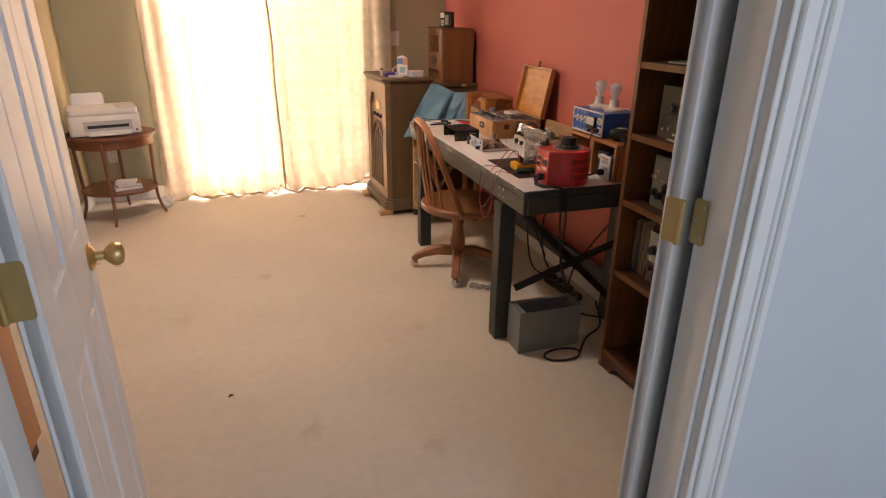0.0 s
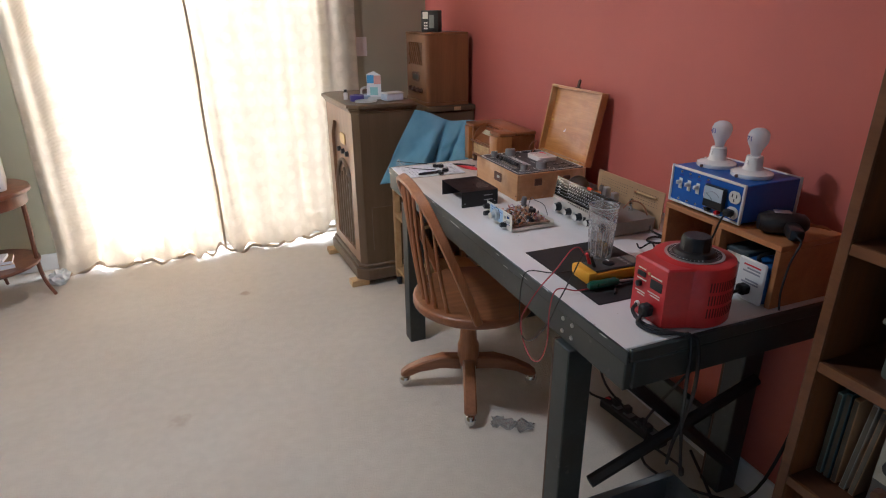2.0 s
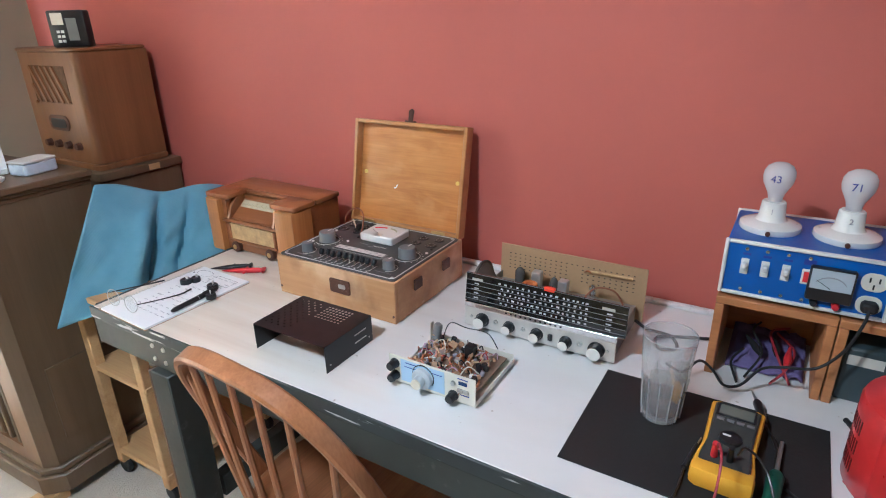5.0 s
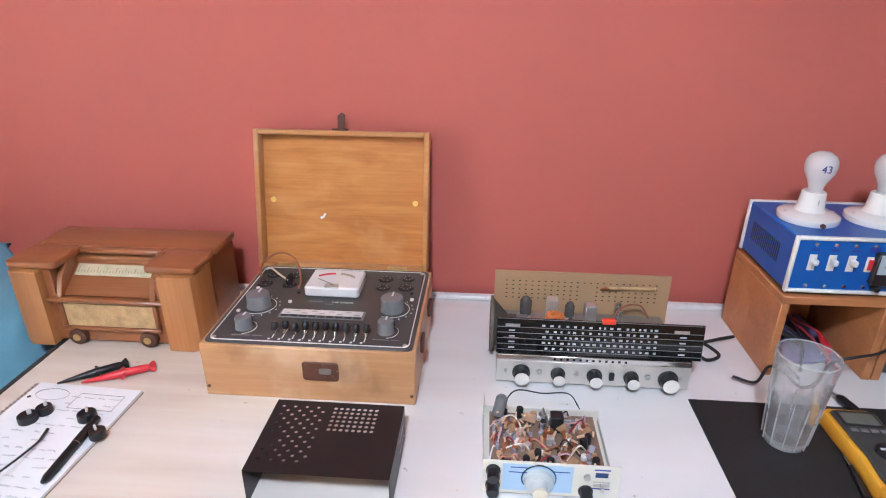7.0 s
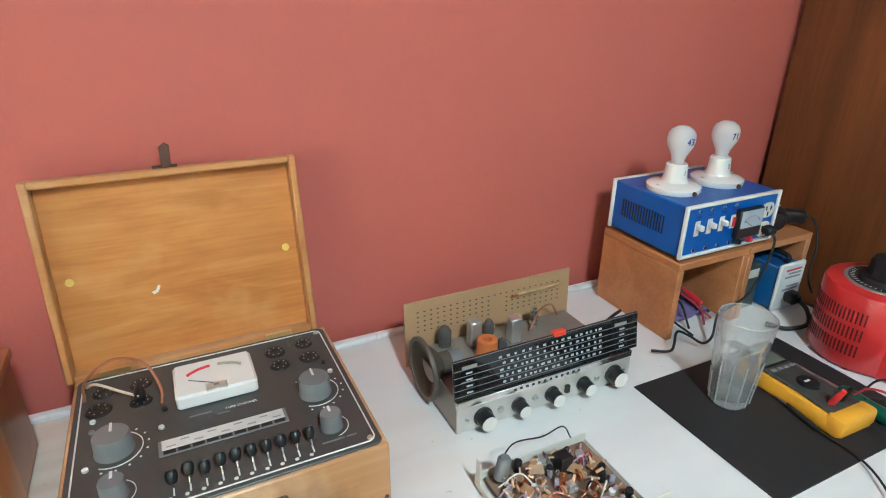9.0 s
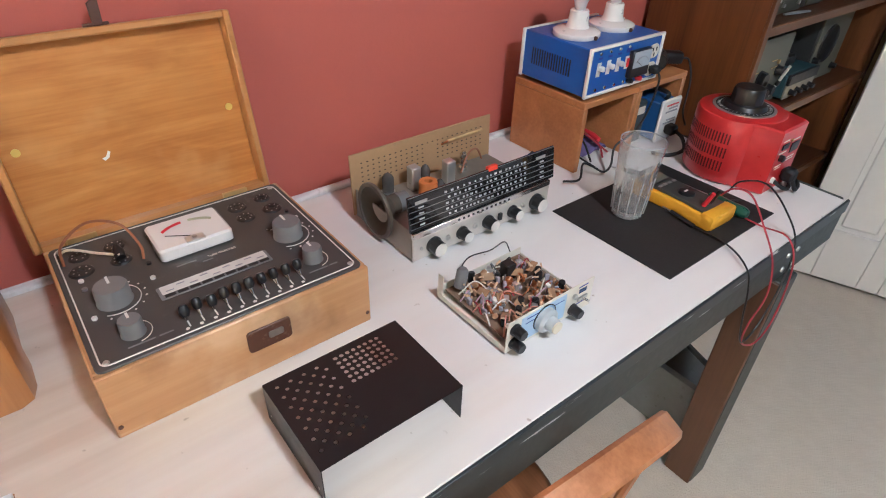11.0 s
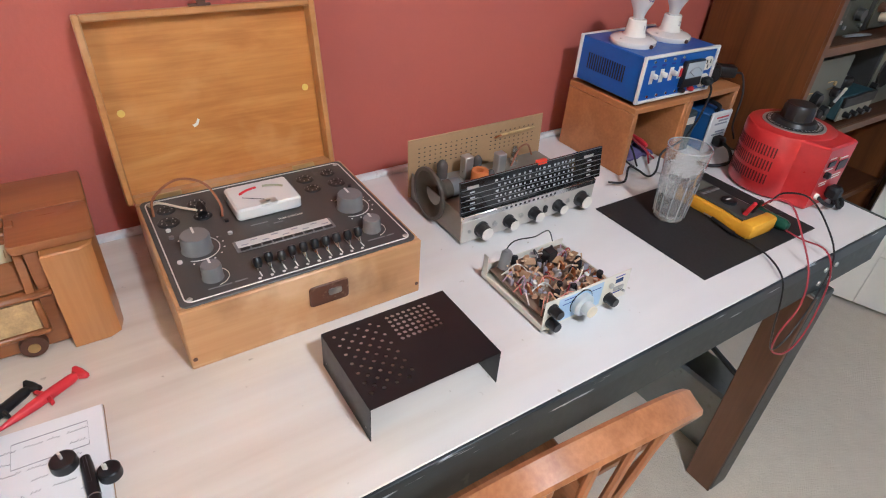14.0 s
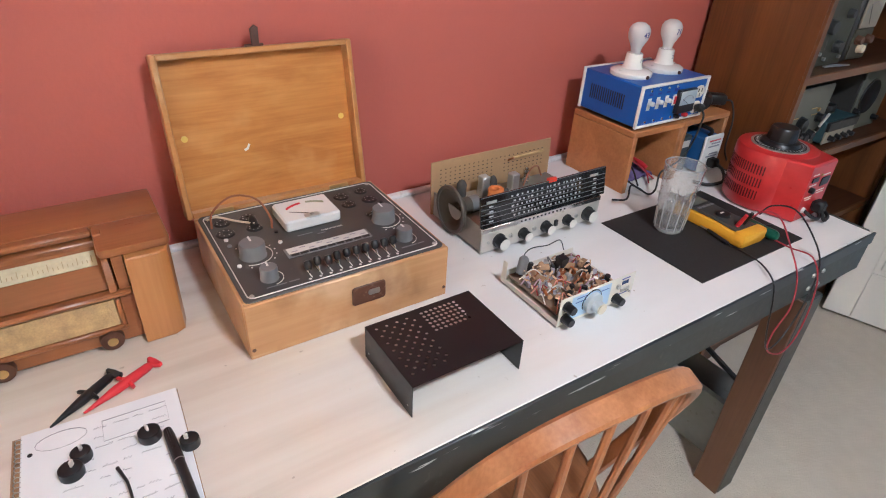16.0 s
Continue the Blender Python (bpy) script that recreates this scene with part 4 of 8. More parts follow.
    for z, o, h in ((0.035, 0.026, 0.065), (0.10, 0.014, 0.022)):
        part("base_moulding", slab([(ch - o * 0.3, -o), (D, -o), (D, W + o), (ch - o * 0.3, W + o), (-o, W - ch + o * 0.3), (-o, ch - o * 0.3)], z, z + h - 0.0005, 0.004), WALNUT, c)
    for x, y in ((-0.065, 0.0), (-0.065, W - 0.07), (D - 0.09, 0.0), (D - 0.09, W - 0.07)):
        part("block", box((x, y, 0.0), (x + 0.10, y + 0.065, 0.034), 0.003), PINE, c, "pale pine block")
    return c


console_radio()


def radio_top():
    z = 0.975
    t = thing("plastic_tub", pose(1.105, 4.115, z, 0, 0, 12), "small translucent white plastic tub on the floor radio", "tub")
    part("body", slab(arc_rect(0.10, 0.07, 0.01), 0, 0.034, 0.004), surface("milky_plastic", (0.62, 0.70, 0.80), 0.3), t)
    part("lid", slab(arc_rect(0.104, 0.074, 0.011), 0.034, 0.040, 0.002), WHITE_PLASTIC, t)
    t = thing("adhesive_roll", pose(0.930, 4.16, z), "roll of purple tape lying on the floor radio", "tape")
    part("roll", lathe([(0.018, 0), (0.035, 0), (0.036, 0.002), (0.036, 0.028), (0.035, 0.03), (0.018, 0.03), (0.018, 0)], 24), surface("purple_tape", (0.07, 0.05, 0.26), 0.4), t)
    t = thing("card_pack", pose(1.030, 4.19, z, 0, 0, -25), "upright printed retail card in blue, white and pink", "package")
    part("card", slab([(-0.038, 0), (0.038, 0), (0.036, 0.12), (0.0, 0.14), (-0.038, 0.125)], 0, 0.002, 0, None, pose(0, 0, 0, 84) @ pose(0, 0, 0)), PAPER, t)
    for x0, x1, y0, y1, m in ((-0.036, 0.0, 0.08, 0.12, surface("sky_blue_print", (0.10, 0.36, 0.66), 0.4)), (0.0, 0.036, 0.075, 0.118, surface("salmon_print", (0.75, 0.42, 0.36), 0.4)), (-0.02, 0.02, 0.02, 0.06, surface("mint_print", (0.35, 0.62, 0.60), 0.4))):
        part("print", slab([(x0, y0), (x1, y0), (x1, y1), (x0, y1)], 0.002, 0.0026, 0, None, pose(0, 0, 0, 84)), m, t)
    part("foot", box((-0.04, -0.015, 0), (0.04, 0.02, 0.012), 0.003), WHITE_PLASTIC, t)
    t = thing("cable_coil", pose(0.960, 4.09, z), "coiled white cable on the floor radio", "cable")
    pts = [(0.055 * math.cos(a * 0.5) * (1 + 0.03 * math.sin(a)), 0.032 * math.sin(a * 0.5), 0.004 + 0.0025 * (a // 12)) for a in range(34)]
    part("loop", tube(pts, 0.0032, 6, None, 2), WHITE_PLASTIC, t)
    t = thing("plastic_clip", pose(0.995, 4.225, z, 0, 0, 30), "pale plastic holder among odds and ends", "holder")
    part("tray", slab(arc_rect(0.09, 0.06, 0.012), 0, 0.022, 0.004), surface("ice_plastic", (0.50, 0.62, 0.76), 0.3), t)
    part("arch", tube([(-0.035, 0, 0.022), (-0.03, 0, 0.05), (0, 0, 0.058), (0.03, 0, 0.045), (0.035, 0, 0.022)], 0.006, 8), WHITE_PLASTIC, t)
    t = thing("small_bottle", pose(0.890, 4.24, z), "tiny clear bottle with a dark cap", "bottle")
    part("body", lathe([(0, 0), (0.012, 0), (0.012, 0.03), (0.006, 0.036), (0, 0.036)], 14), WHITE_PLASTIC, t)
    part("cap", lathe([(0, 0.036), (0.008, 0.036), (0.008, 0.05), (0, 0.05)], 14), BLACK_PLASTIC, t)


radio_top()

# ---- corner cabinet with a tombstone radio ----
cc = thing("corner_cabinet", pose(1.305, 4.160, 0), "dark walnut cabinet standing in the corner", "cabinet")
part("body", box((0, 0, 0.05), (0.288, 0.40, 0.89), 0.004), WALNUT, cc)
part("top", box((-0.012, -0.012, 0.89), (0.289, 0.412, 0.918), 0.005, None, 2), WALNUT, cc)
part("base", box((-0.008, -0.008, 0.0), (0.289, 0.408, 0.05), 0.004), WALNUT, cc)
part("tag", box((0.16, -0.0145, 0.894), (0.20, -0.012, 0.914), 0.0005), PINE, cc, "small tan paper tag")


TOMB_WOOD = wood("radio_walnut", (0.17, 0.070, 0.024), (0.25, 0.108, 0.038), 2, 7.0, 0.38, 0.2)
DARK_CLOTH = surface("brown_grille_cloth", (0.13, 0.065, 0.028), 0.85, vary=0.3, big=60, fine=300, bump=0.4)


def tombstone():
    c = thing("tombstone_radio", pose(1.322, 4.182, 0.918), "upright wooden table radio with diagonal fret grille", "radio")
    W, D, H = 0.350, 0.242, 0.378
    r = 0.022
    out = [(r, 0), (D, 0), (D, W), (r, W)] + [(r - r * math.sin(radians(a)), W - r + r * math.cos(radians(a))) for a in (30, 60, 90)] + [(r - r * math.cos(radians(a)), r - r * math.sin(radians(a))) for a in (0, 30, 60)]
    part("case", slab(out, 0.02, H - 0.012, 0.002), TOMB_WOOD, c)
    part("top", slab([(x * 1.0 - 0.004, y) for x, y in out], H - 0.012, H, 0.004), TOMB_WOOD, c)
    part("plinth", slab([(x - 0.006 if x < 0.1 else x, y * 1.02 - 0.004) for x, y in out], 0.0, 0.02, 0.003), TOMB_WOOD, c)
    part("grille_cloth", box((-0.0012, 0.07, 0.21), (0.002, W - 0.07, 0.325), 0), DARK_CLOTH, c)
    for i in range(7):
        a = Vector((-0.003, 0.075 + i * 0.034, 0.212))
        run = min(0.06, W - 0.075 - a.y)
        b2 = a + Vector((0, run, run * 0.11 / 0.06))
        part("fret", tube([a, b2], 0.006, 4, None, 0), TOMB_WOOD, c)
    part("dial", slab(arc_rect(0.12, 0.05, 0.022), 0, 0.004, 0.001, None, Matrix.Translation((0.0, W / 2, 0.145)) @ XFACE), DARK_BROWN, c, "dark-framed dial")
    part("dial_face", slab(arc_rect(0.09, 0.03, 0.014), 0, 0.005, 0, None, Matrix.Translation((0.0, W / 2, 0.145)) @ XFACE), BLACK_PLASTIC, c)
    for dy in (-0.09, -0.03, 0.03, 0.09):
        knob("knob", Matrix.Translation((0.0, W / 2 + dy, 0.075)) @ XFACE, 0.012, 0.016, DARK_BROWN, c)
    return c


tombstone()
pr = thing("portable_radio", pose(1.37, 4.275, 1.296, 0, 0, 28), "small black portable radio with a silver display", "radio")
part("body", box((0, -0.066, 0), (0.036, 0.054, 0.108), 0.006, None, 2), BLACK_PLASTIC, pr)
part("display", box((-0.001, 0.002, 0.066), (0.002, 0.040, 0.100), 0.0005), SILVER, pr, "pale display")
for i in range(3):
    for j in range(2):
        part("key", box((-0.002, 0.006 + j * 0.014, 0.014 + i * 0.014), (0.001, 0.016 + j * 0.014, 0.022 + i * 0.014), 0.0008), WHITE_PLASTIC, pr)
part("speaker", box((-0.0012, -0.040, 0.02), (0.001, -0.006, 0.085), 0.0005), GREY_PAINT, pr)
plate = thing("switch_plate", pose(1.165, YF, 1.20), "white wall switch plate on the olive wall", "switch plate")
part("plate", box((-0.035, -0.006, -0.057), (0.035, 0.0, 0.057), 0.003), WHITE_PLASTIC, plate)
part("toggle", box((-0.005, -0.016, -0.012), (0.005, -0.006, 0.012), 0.002), WHITE_PLASTIC, plate)

# ---- pine cart and its blue sheet ----
ct = thing("pine_cart", pose(1.04, 3.70, 0), "small pine trolley with slatted shelves behind the workbench", "trolley")
for x in (0.0, 0.38):
    for y in (0.0, 0.24):
        part("post", box((x, y, 0.05), (x + 0.032, y + 0.032, 0.66), 0.003), PINE, ct)
        w = part("caster", lathe([(0, -0.010), (0.022, -0.010), (0.026, -0.006), (0.026, 0.006), (0.022, 0.010), (0, 0.010)], 16), RUBBER, ct, "black caster", True, Matrix.Translation((x + 0.016, y + 0.016, 0.027)) @ pose(0, 0, 0, 0, 90))
for z in (0.09, 0.40, 0.64):
    part("shelf", box((0.001, -0.004, z), (0.411, 0.276, z + 0.018), 0.003), PINE, ct)
part("brace", tube([(0.2, 0.012, 0.40), (0.035, 0.012, 0.11)], 0.010, 4, None, 0), PINE, ct)
jn = thing("junk_box", pose(1.12, 3.74, 0.418), "dark metal parts lying on the trolley shelf", "box")
part("body", slab(arc_rect(0.16, 0.10, 0.01, 3, 0.08, 0.05), 0, 0.04, 0.004), GREY_PAINT, jn)
part("lid", slab(arc_rect(0.12, 0.07, 0.01, 3, 0.08, 0.05), 0.04, 0.055, 0.004), BLACK, jn)


def sheet():
    bm = bmesh.new()
    n, k = 60, 36
    ra, rb = Vector((1.165, 3.935, 0.935)), Vector((1.50, 3.83, 0.865))
    ba, bb = Vector((0.962, 3.915, 0.590)), Vector((1.40, 3.66, 0.68))
    grid = []
    for j in range(-12, k + 1):
        v = j / k
        row = []
        for i in range(n + 1):
            u = i / n
            top = ra.lerp(rb, u) + Vector((0, 0, 0.012 * math.sin(u * 8 + 1)))
            if v >= 0:
                q = top.lerp(ba.lerp(bb, u), v)
                bow = math.sin(math.pi * min(1, v * 1.0)) * 0.025
                crease = -0.055 * math.exp(-((u - 0.47) / 0.035) ** 2) - 0.025 * math.exp(-((u - 0.72 + 0.1 * v) / 0.03) ** 2) + 0.022 * math.exp(-((u - 0.38) / 0.07) ** 2)
                lump = 0.030 * noise.noise(Vector((u * 3.4, v * 2.2, 7.0))) + 0.012 * noise.noise(Vector((u * 9.0 + v * 3, v * 5.0, 3.0)))
                fold = min(1.0, v * 2.2) * (crease + lump)
                q += Vector((-0.35, -0.8, 0.25)).normalized() * (bow + fold)
                q.y = max(q.y, 3.655) if q.z < 0.77 and q.x > 0.93 else q.y
            else:
                q = top + Vector((0.02, 0.35 * -v * 0.6, v * 0.18))
            row.append(bm.verts.new(q))
        grid.append(row)
    for a, b2 in zip(grid, grid[1:]):
        for i in range(n):
            bm.faces.new((a[i], a[i + 1], b2[i + 1], b2[i]))
    ob = tagged(part("blue_sheet", bm, BLUE_CLOTH), "blue cotton sheet draped over the pine trolley", "cloth")
    s = ob.modifiers.new("thickness", "SOLIDIFY")
    s.thickness = 0.003


sheet()

# ---- swivel chair ----


def swivel_chair():
    c = thing("swivel_chair", pose(1.025, 2.953, 0, 0, 0, -3.8), "golden oak bow-back swivel chair on a four-star wooden base", "chair")
    sx, sy, sz = 0.015, 0.0, 0.415
    out = []
    for k in range(40):
        a = 2 * math.pi * k / 40
        out.append((sx + 0.225 * math.cos(a), sy + 0.238 * math.sin(a) * (1.0 + 0.05 * math.cos(a))))
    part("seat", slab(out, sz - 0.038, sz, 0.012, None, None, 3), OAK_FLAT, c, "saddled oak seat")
    # the bow: a flat band bent into a wide hoop that springs from the seat's sides and leans away from the desk
    base_x, lean, top_z, half = -0.045, 0.179, 0.864, 0.225

    def hoop(a):
        h = max(0.0, math.sin(a)) ** 0.513
        cs = math.cos(a)
        return Vector((base_x - lean * h, sy + half * math.copysign(abs(cs) ** 0.659, cs), sz - 0.012 + (top_z - sz + 0.012) * h))
    line = [hoop(math.pi * k / 48) for k in range(49)]
    bm = bmesh.new()
    rings = []
    for k, q in enumerate(line):
        t = (line[min(k + 1, 48)] - line[max(k - 1, 0)]).normalized()
        across = Vector((-(top_z - sz), 0, -lean)).normalized()
        across = (across - t * across.dot(t)).normalized()
        out_dir = t.cross(across)
        wide = 0.0150 + 0.002 * math.sin(math.pi * k / 48)
        rings.append([bm.verts.new(q + across * (wide * u) + out_dir * (0.0085 * v)) for u, v in ((-1, -0.5), (-0.75, -1), (0.75, -1), (1, -0.5), (1, 0.5), (0.75, 1), (-0.75, 1), (-1, 0.5))])
    for u, v in zip(rings, rings[1:]):
        for k in range(8):
            j = (k + 1) % 8
            bm.faces.new((u[k], u[j], v[j], v[k]))
    bm.faces.new(rings[0][::-1])
    bm.faces.new(rings[-1])
    part("bow", bm, OAK, c, "flat bent bow in paler oak than the seat")
    for k in range(7):
        y = -0.150 + k * 0.050
        a = math.acos(math.copysign((abs(y) * 1.22 / half) ** (1 / 0.659), y)) if y else math.pi / 2
        head = hoop(a)
        foot = Vector((sx - math.sqrt(0.190 ** 2 - (y * 0.86) ** 2), sy + y * 0.86, sz - 0.008))
        mid = (foot + head) / 2 + Vector((-0.006, 0, 0))
        part("spindle", tube([foot, mid, head], 0.0080, 8, None, 4, 1.0, 0.0055), OAK, c)
    part("hub", lathe([(0, 0.10), (0.034, 0.10), (0.042, 0.12), (0.042, 0.19), (0.034, 0.21), (0.030, 0.27), (0.036, 0.30), (0.036, 0.33), (0, 0.33)], 24), OAK, c)
    part("screw", lathe([(0, 0.33), (0.016, 0.33), (0.016, 0.37), (0, 0.37)], 14), BLACK, c)
    part("seat_iron", box((-0.09, -0.03, 0.365), (0.09, 0.03, 0.388), 0.004), BLACK, c)
    for q in range(4):
        a = radians(-18 + 90 * q)
        m = pose(0, 0, 0, 0, 0, math.degrees(a))
        leg = slab([(0.03, 0.140), (0.10, 0.143), (0.18, 0.118), (0.245, 0.084), (0.268, 0.062), (0.262, 0.050), (0.235, 0.050), (0.19, 0.072), (0.11, 0.088), (0.03, 0.085)][::-1], -0.023, 0.023, 0.006, None, Matrix(((1, 0, 0, 0), (0, 0, -1, 0), (0, 1, 0, 0), (0, 0, 0, 1))))
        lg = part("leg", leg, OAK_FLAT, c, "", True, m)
        part("caster_stem", rod((0.247, 0, 0.03), (0.247, 0, 0.052), 0.006), STEEL, lg)
        part("caster", lathe([(0, -0.021), (0.010, -0.020), (0.021, -0.011), (0.0245, 0), (0.021, 0.011), (0.010, 0.020), (0, 0.021)], 18), CHROME, lg, "chrome ball caster", True, Matrix.Translation((0.252, 0, 0.0245)) @ pose(0, 0, 0, 90))
    return c


swivel_chair()

# ---- side table with the printer ----


def side_table():
    c = thing("side_table", pose(-0.965, 4.535, 0), "half-round mahogany side table with a lower shelf", "table")

    top = [(0.285 * math.cos(radians(a)), 0.265 * math.sin(radians(a))) for a in range(0, 360, 12)]
    part("top", slab(top, 0.585, 0.607, 0.006, None, None, 2), MAHOGANY, c)
    part("apron", slab([(x * 0.92, y * 0.92) for x, y in top], 0.525, 0.5845, 0.003), MAHOGANY, c)
    part("shelf", slab([(x * 0.86, y * 0.86) for x, y in top], 0.205, 0.222, 0.004), MAHOGANY, c)
    for a in (3, 93, 183, 266):
        d = Vector((math.cos(radians(a)), math.sin(radians(a)), 0))
        pts = [d * 0.238 + Vector((0, 0, 0.60)), d * 0.236 + Vector((0, 0, 0.45)), d * 0.228 + Vector((0, 0, 0.21)), d * 0.238 + Vector((0, 0, 0.09)), d * 0.268 + Vector((0, 0, 0.004))]
        part("leg", tube(pts, 0.013, 8, None, 6, 1.0, 0.009), MAHOGANY, c)
    return c


side_table()


def printer():
    c = thing("printer", pose(-0.985, 4.53, 0.607, 0, 0, 14), "white all-in-one inkjet printer with paper in its feed", "printer")
    part("body", slab(arc_rect(0.40, 0.28, 0.025), 0.006, 0.115, 0.006, None, None, 2), WHITE_PLASTIC, c)
    part("feet", slab(arc_rect(0.36, 0.24, 0.02), 0.0, 0.006), BLACK_PLASTIC, c)
    part("scanner_lid", slab(arc_rect(0.39, 0.27, 0.03), 0.1155, 0.150, 0.010, None, None, 3), WHITE_PLASTIC, c)
    part("control_panel", box((0.075, -0.137, 0.1505), (0.190, 0.05, 0.154), 0.001), surface("panel_grey", (0.55, 0.55, 0.54), 0.35), c)
    part("output_slot", box((-0.10, -0.1412, 0.045), (0.13, -0.138, 0.062), 0.0005), BLACK, c, "dark paper slot")
    part("slot_recess", box((-0.12, -0.1408, 0.030), (0.15, -0.1385, 0.085), 0.0005), surface("slot_grey", (0.45, 0.45, 0.44), 0.4), c)
    part("output_tray", box((-0.10, -0.215, 0.012), (0.13, -0.1405, 0.018), 0.002), WHITE_PLASTIC, c)
    part("paper_support", box((-0.16, 0.10, 0.0), (0.03, 0.105, 0.115), 0.001, None, 1, Matrix.Translation((0, 0.0, 0.12)) @ pose(0, 0, 0, -16)), WHITE_PLASTIC, c)
    part("paper", box((-0.15, 0.094, 0.0), (0.02, 0.098, 0.125), 0.0005, None, 1, Matrix.Translation((0, 0.0, 0.12)) @ pose(0, 0, 0, -16)), PAPER, c, "white sheets standing in the feed")
    part("button", box((0.165, -0.1415, 0.02), (0.178, -0.139, 0.03), 0.0005), BLACK_PLASTIC, c)
    c.scale = (1.06, 1.06, 1.18)
    return c


printer()
for k, (dx, dy, w, d2, h, mt, lb) in enumerate(((0.0, 0.0, 0.17, 0.12, 0.022, CREAM, "cream-covered book lying on the table's shelf"), (0.01, 0.01, 0.15, 0.11, 0.018, TAN_BOOK, "tan paperback on top of another book"), (-0.005, 0.0, 0.13, 0.10, 0.014, PAPER, "thin pale booklet on the pile"))):
    bk = thing("book", pose(-0.905 + dx, 4.47 + dy, 0.222 + (0, 0.022, 0.040)[k], 0, 0, 18 - 9 * k), lb, "book", "books on the side table")
    part("page_block", box((-w / 2 + 0.003, -d2 / 2 + 0.003, 0.002), (w / 2 - 0.001, d2 / 2 - 0.003, h - 0.002), 0), PAPER, bk)
    part("cover", box((-w / 2, -d2 / 2, h - 0.002), (w / 2, d2 / 2, h), 0.0005), mt, bk)
    part("cover", box((-w / 2, -d2 / 2, 0.0), (w / 2, d2 / 2, 0.002), 0.0005), mt, bk)
pc = thing("wall_outlet", pose(-1.06, YF, 0.36), "white wall outlet plate behind the side table", "outlet")
part("plate", box((-0.035, -0.006, -0.057), (0.035, 0.0, 0.057), 0.002), WHITE_PLASTIC, pc)
for dz in (-0.02, 0.02):
    part("socket", box((-0.013, -0.0075, dz - 0.013), (0.013, -0.006, dz + 0.013), 0.0005), CREAM, pc)
bag = thing("plastic_bag", pose(-0.70, 4.70, 0), "crumpled clear plastic bag on the carpet", "bag")
bm = bmesh.new()
bmesh.ops.create_icosphere(bm, subdivisions=3, radius=0.05)
for v in bm.verts:
    v.co *= 1 + 0.45 * noise.noise(v.co * 40)
    v.co.z = max(0.0, v.co.z * 0.9 + 0.04)
part("film", bm, WHITE_PLASTIC, bag, "", False)
for z, cord in ((0.335, True), (0.16, False)):
    o = thing("wall_outlet", pose(XL, 3.665, z), "tan wall outlet with its cover plate", "outlet", "wall outlets")
    part("plate", box((0, -0.035, -0.057), (0.006, 0.035, 0.057), 0.002), CREAM, o)
    for dz in (-0.02, 0.02):
        part("socket", slab(arc_rect(0.026, 0.028, 0.008), 0, 0.002, 0, None, Matrix.Translation((0.006, 0, dz)) @ Matrix(((0, 0, 1, 0), (1, 0, 0, 0), (0, 1, 0, 0), (0, 0, 0, 1)))), CREAM, o)
pcd = thing("printer_cable", pose(0, 0, 0), "black mains cord from the wall outlet to the printer", "cable")
part("plug", box((XL + 0.008, 3.65, 0.325), (XL + 0.035, 3.68, 0.35), 0.004), BLACK_PLASTIC, pcd)
part("cord", tube([(XL + 0.035, 3.665, 0.337), (XL + 0.06, 3.72, 0.26), (-1.16, 3.86, 0.17), (-1.12, 3.98, 0.19), (-1.14, 4.10, 0.30), (-1.20, 4.25, 0.40), (-1.20, 4.42, 0.60), (-1.15, 4.58, 0.64)], 0.004, 8), BLACK_PLASTIC, pcd)

# ---- low wooden cabinet behind the open left door ----
lc = thing("low_cabinet", pose(-1.22, 1.28, 0), "honey-coloured wooden cabinet behind the open door", "cabinet")
part("body", box((0, 0, 0.06), (0.40, 0.66, 0.80), 0.004), RADIO_BLOND, lc)
part("top", box((-0.0, -0.01, 0.80), (0.415, 0.67, 0.825), 0.004), RADIO_BLOND, lc)
part("base", box((0.02, 0.02, 0.0), (0.385, 0.64, 0.06), 0.002), DARK_BROWN, lc)

# ---- tin box and cables under the bench ----
tb = thing("tin_box", pose(0.968, 1.994, 0), "open grey sheet-metal box standing by the bench leg", "metal box")
L, Wd, Hh, q = 0.30, 0.122, 0.198, 0.002
part("floor_plate", box((q, q, 0), (L - q, Wd - q, q)), GREY_PAINT, tb)
for lo, hi in (((0, 0, 0), (L, q, Hh)), ((0, Wd - q, 0), (L, Wd, Hh)), ((0, q, 0), (q, Wd - q, Hh)), ((L - q, q, 0), (L, Wd - q, Hh))):
    part("wall_plate", box(lo, hi, 0.0006), GREY_PAINT, tb)
for lo, hi in (((0, q, Hh - 0.003), (0.030, Wd - q, Hh - 0.001)), ((0.030, Wd - 0.02, Hh - 0.003), (L - q, Wd - q, Hh - 0.001))):
    part("flange", box(lo, hi, 0.0005), GREY_PAINT, tb)
# black plate half-way down, in place of the shade inside the box
part("shadow_plate", box((0.02, 0.01, 0.10), (L - 0.01, Wd - 0.01, 0.104)), BLACK, tb, "black plate added for the shade inside the tin box")
fc = thing("floor_cable", pose(0, 0, 0), "black cable looped on the carpet", "cable")
loop = [(1.15 + 0.085 * math.cos(a), 1.925 + 0.045 * math.sin(a), 0.006) for a in [k * 0.5 for k in range(12)]]
part("cord", tube(loop + [(1.26, 1.95, 0.008), (1.33, 2.02, 0.01), (1.45, 2.1, 0.01), (1.55, 2.3, 0.02)], 0.005, 8, None, 4), RUBBER, fc)
ps = thing("power_strip", pose(1.47, 2.50, 0, 0, 0, 98), "black power strip with plugs on the carpet", "power strip")
part("body", box((-0.14, -0.025, 0.0), (0.14, 0.025, 0.035), 0.005), BLACK_PLASTIC, ps)
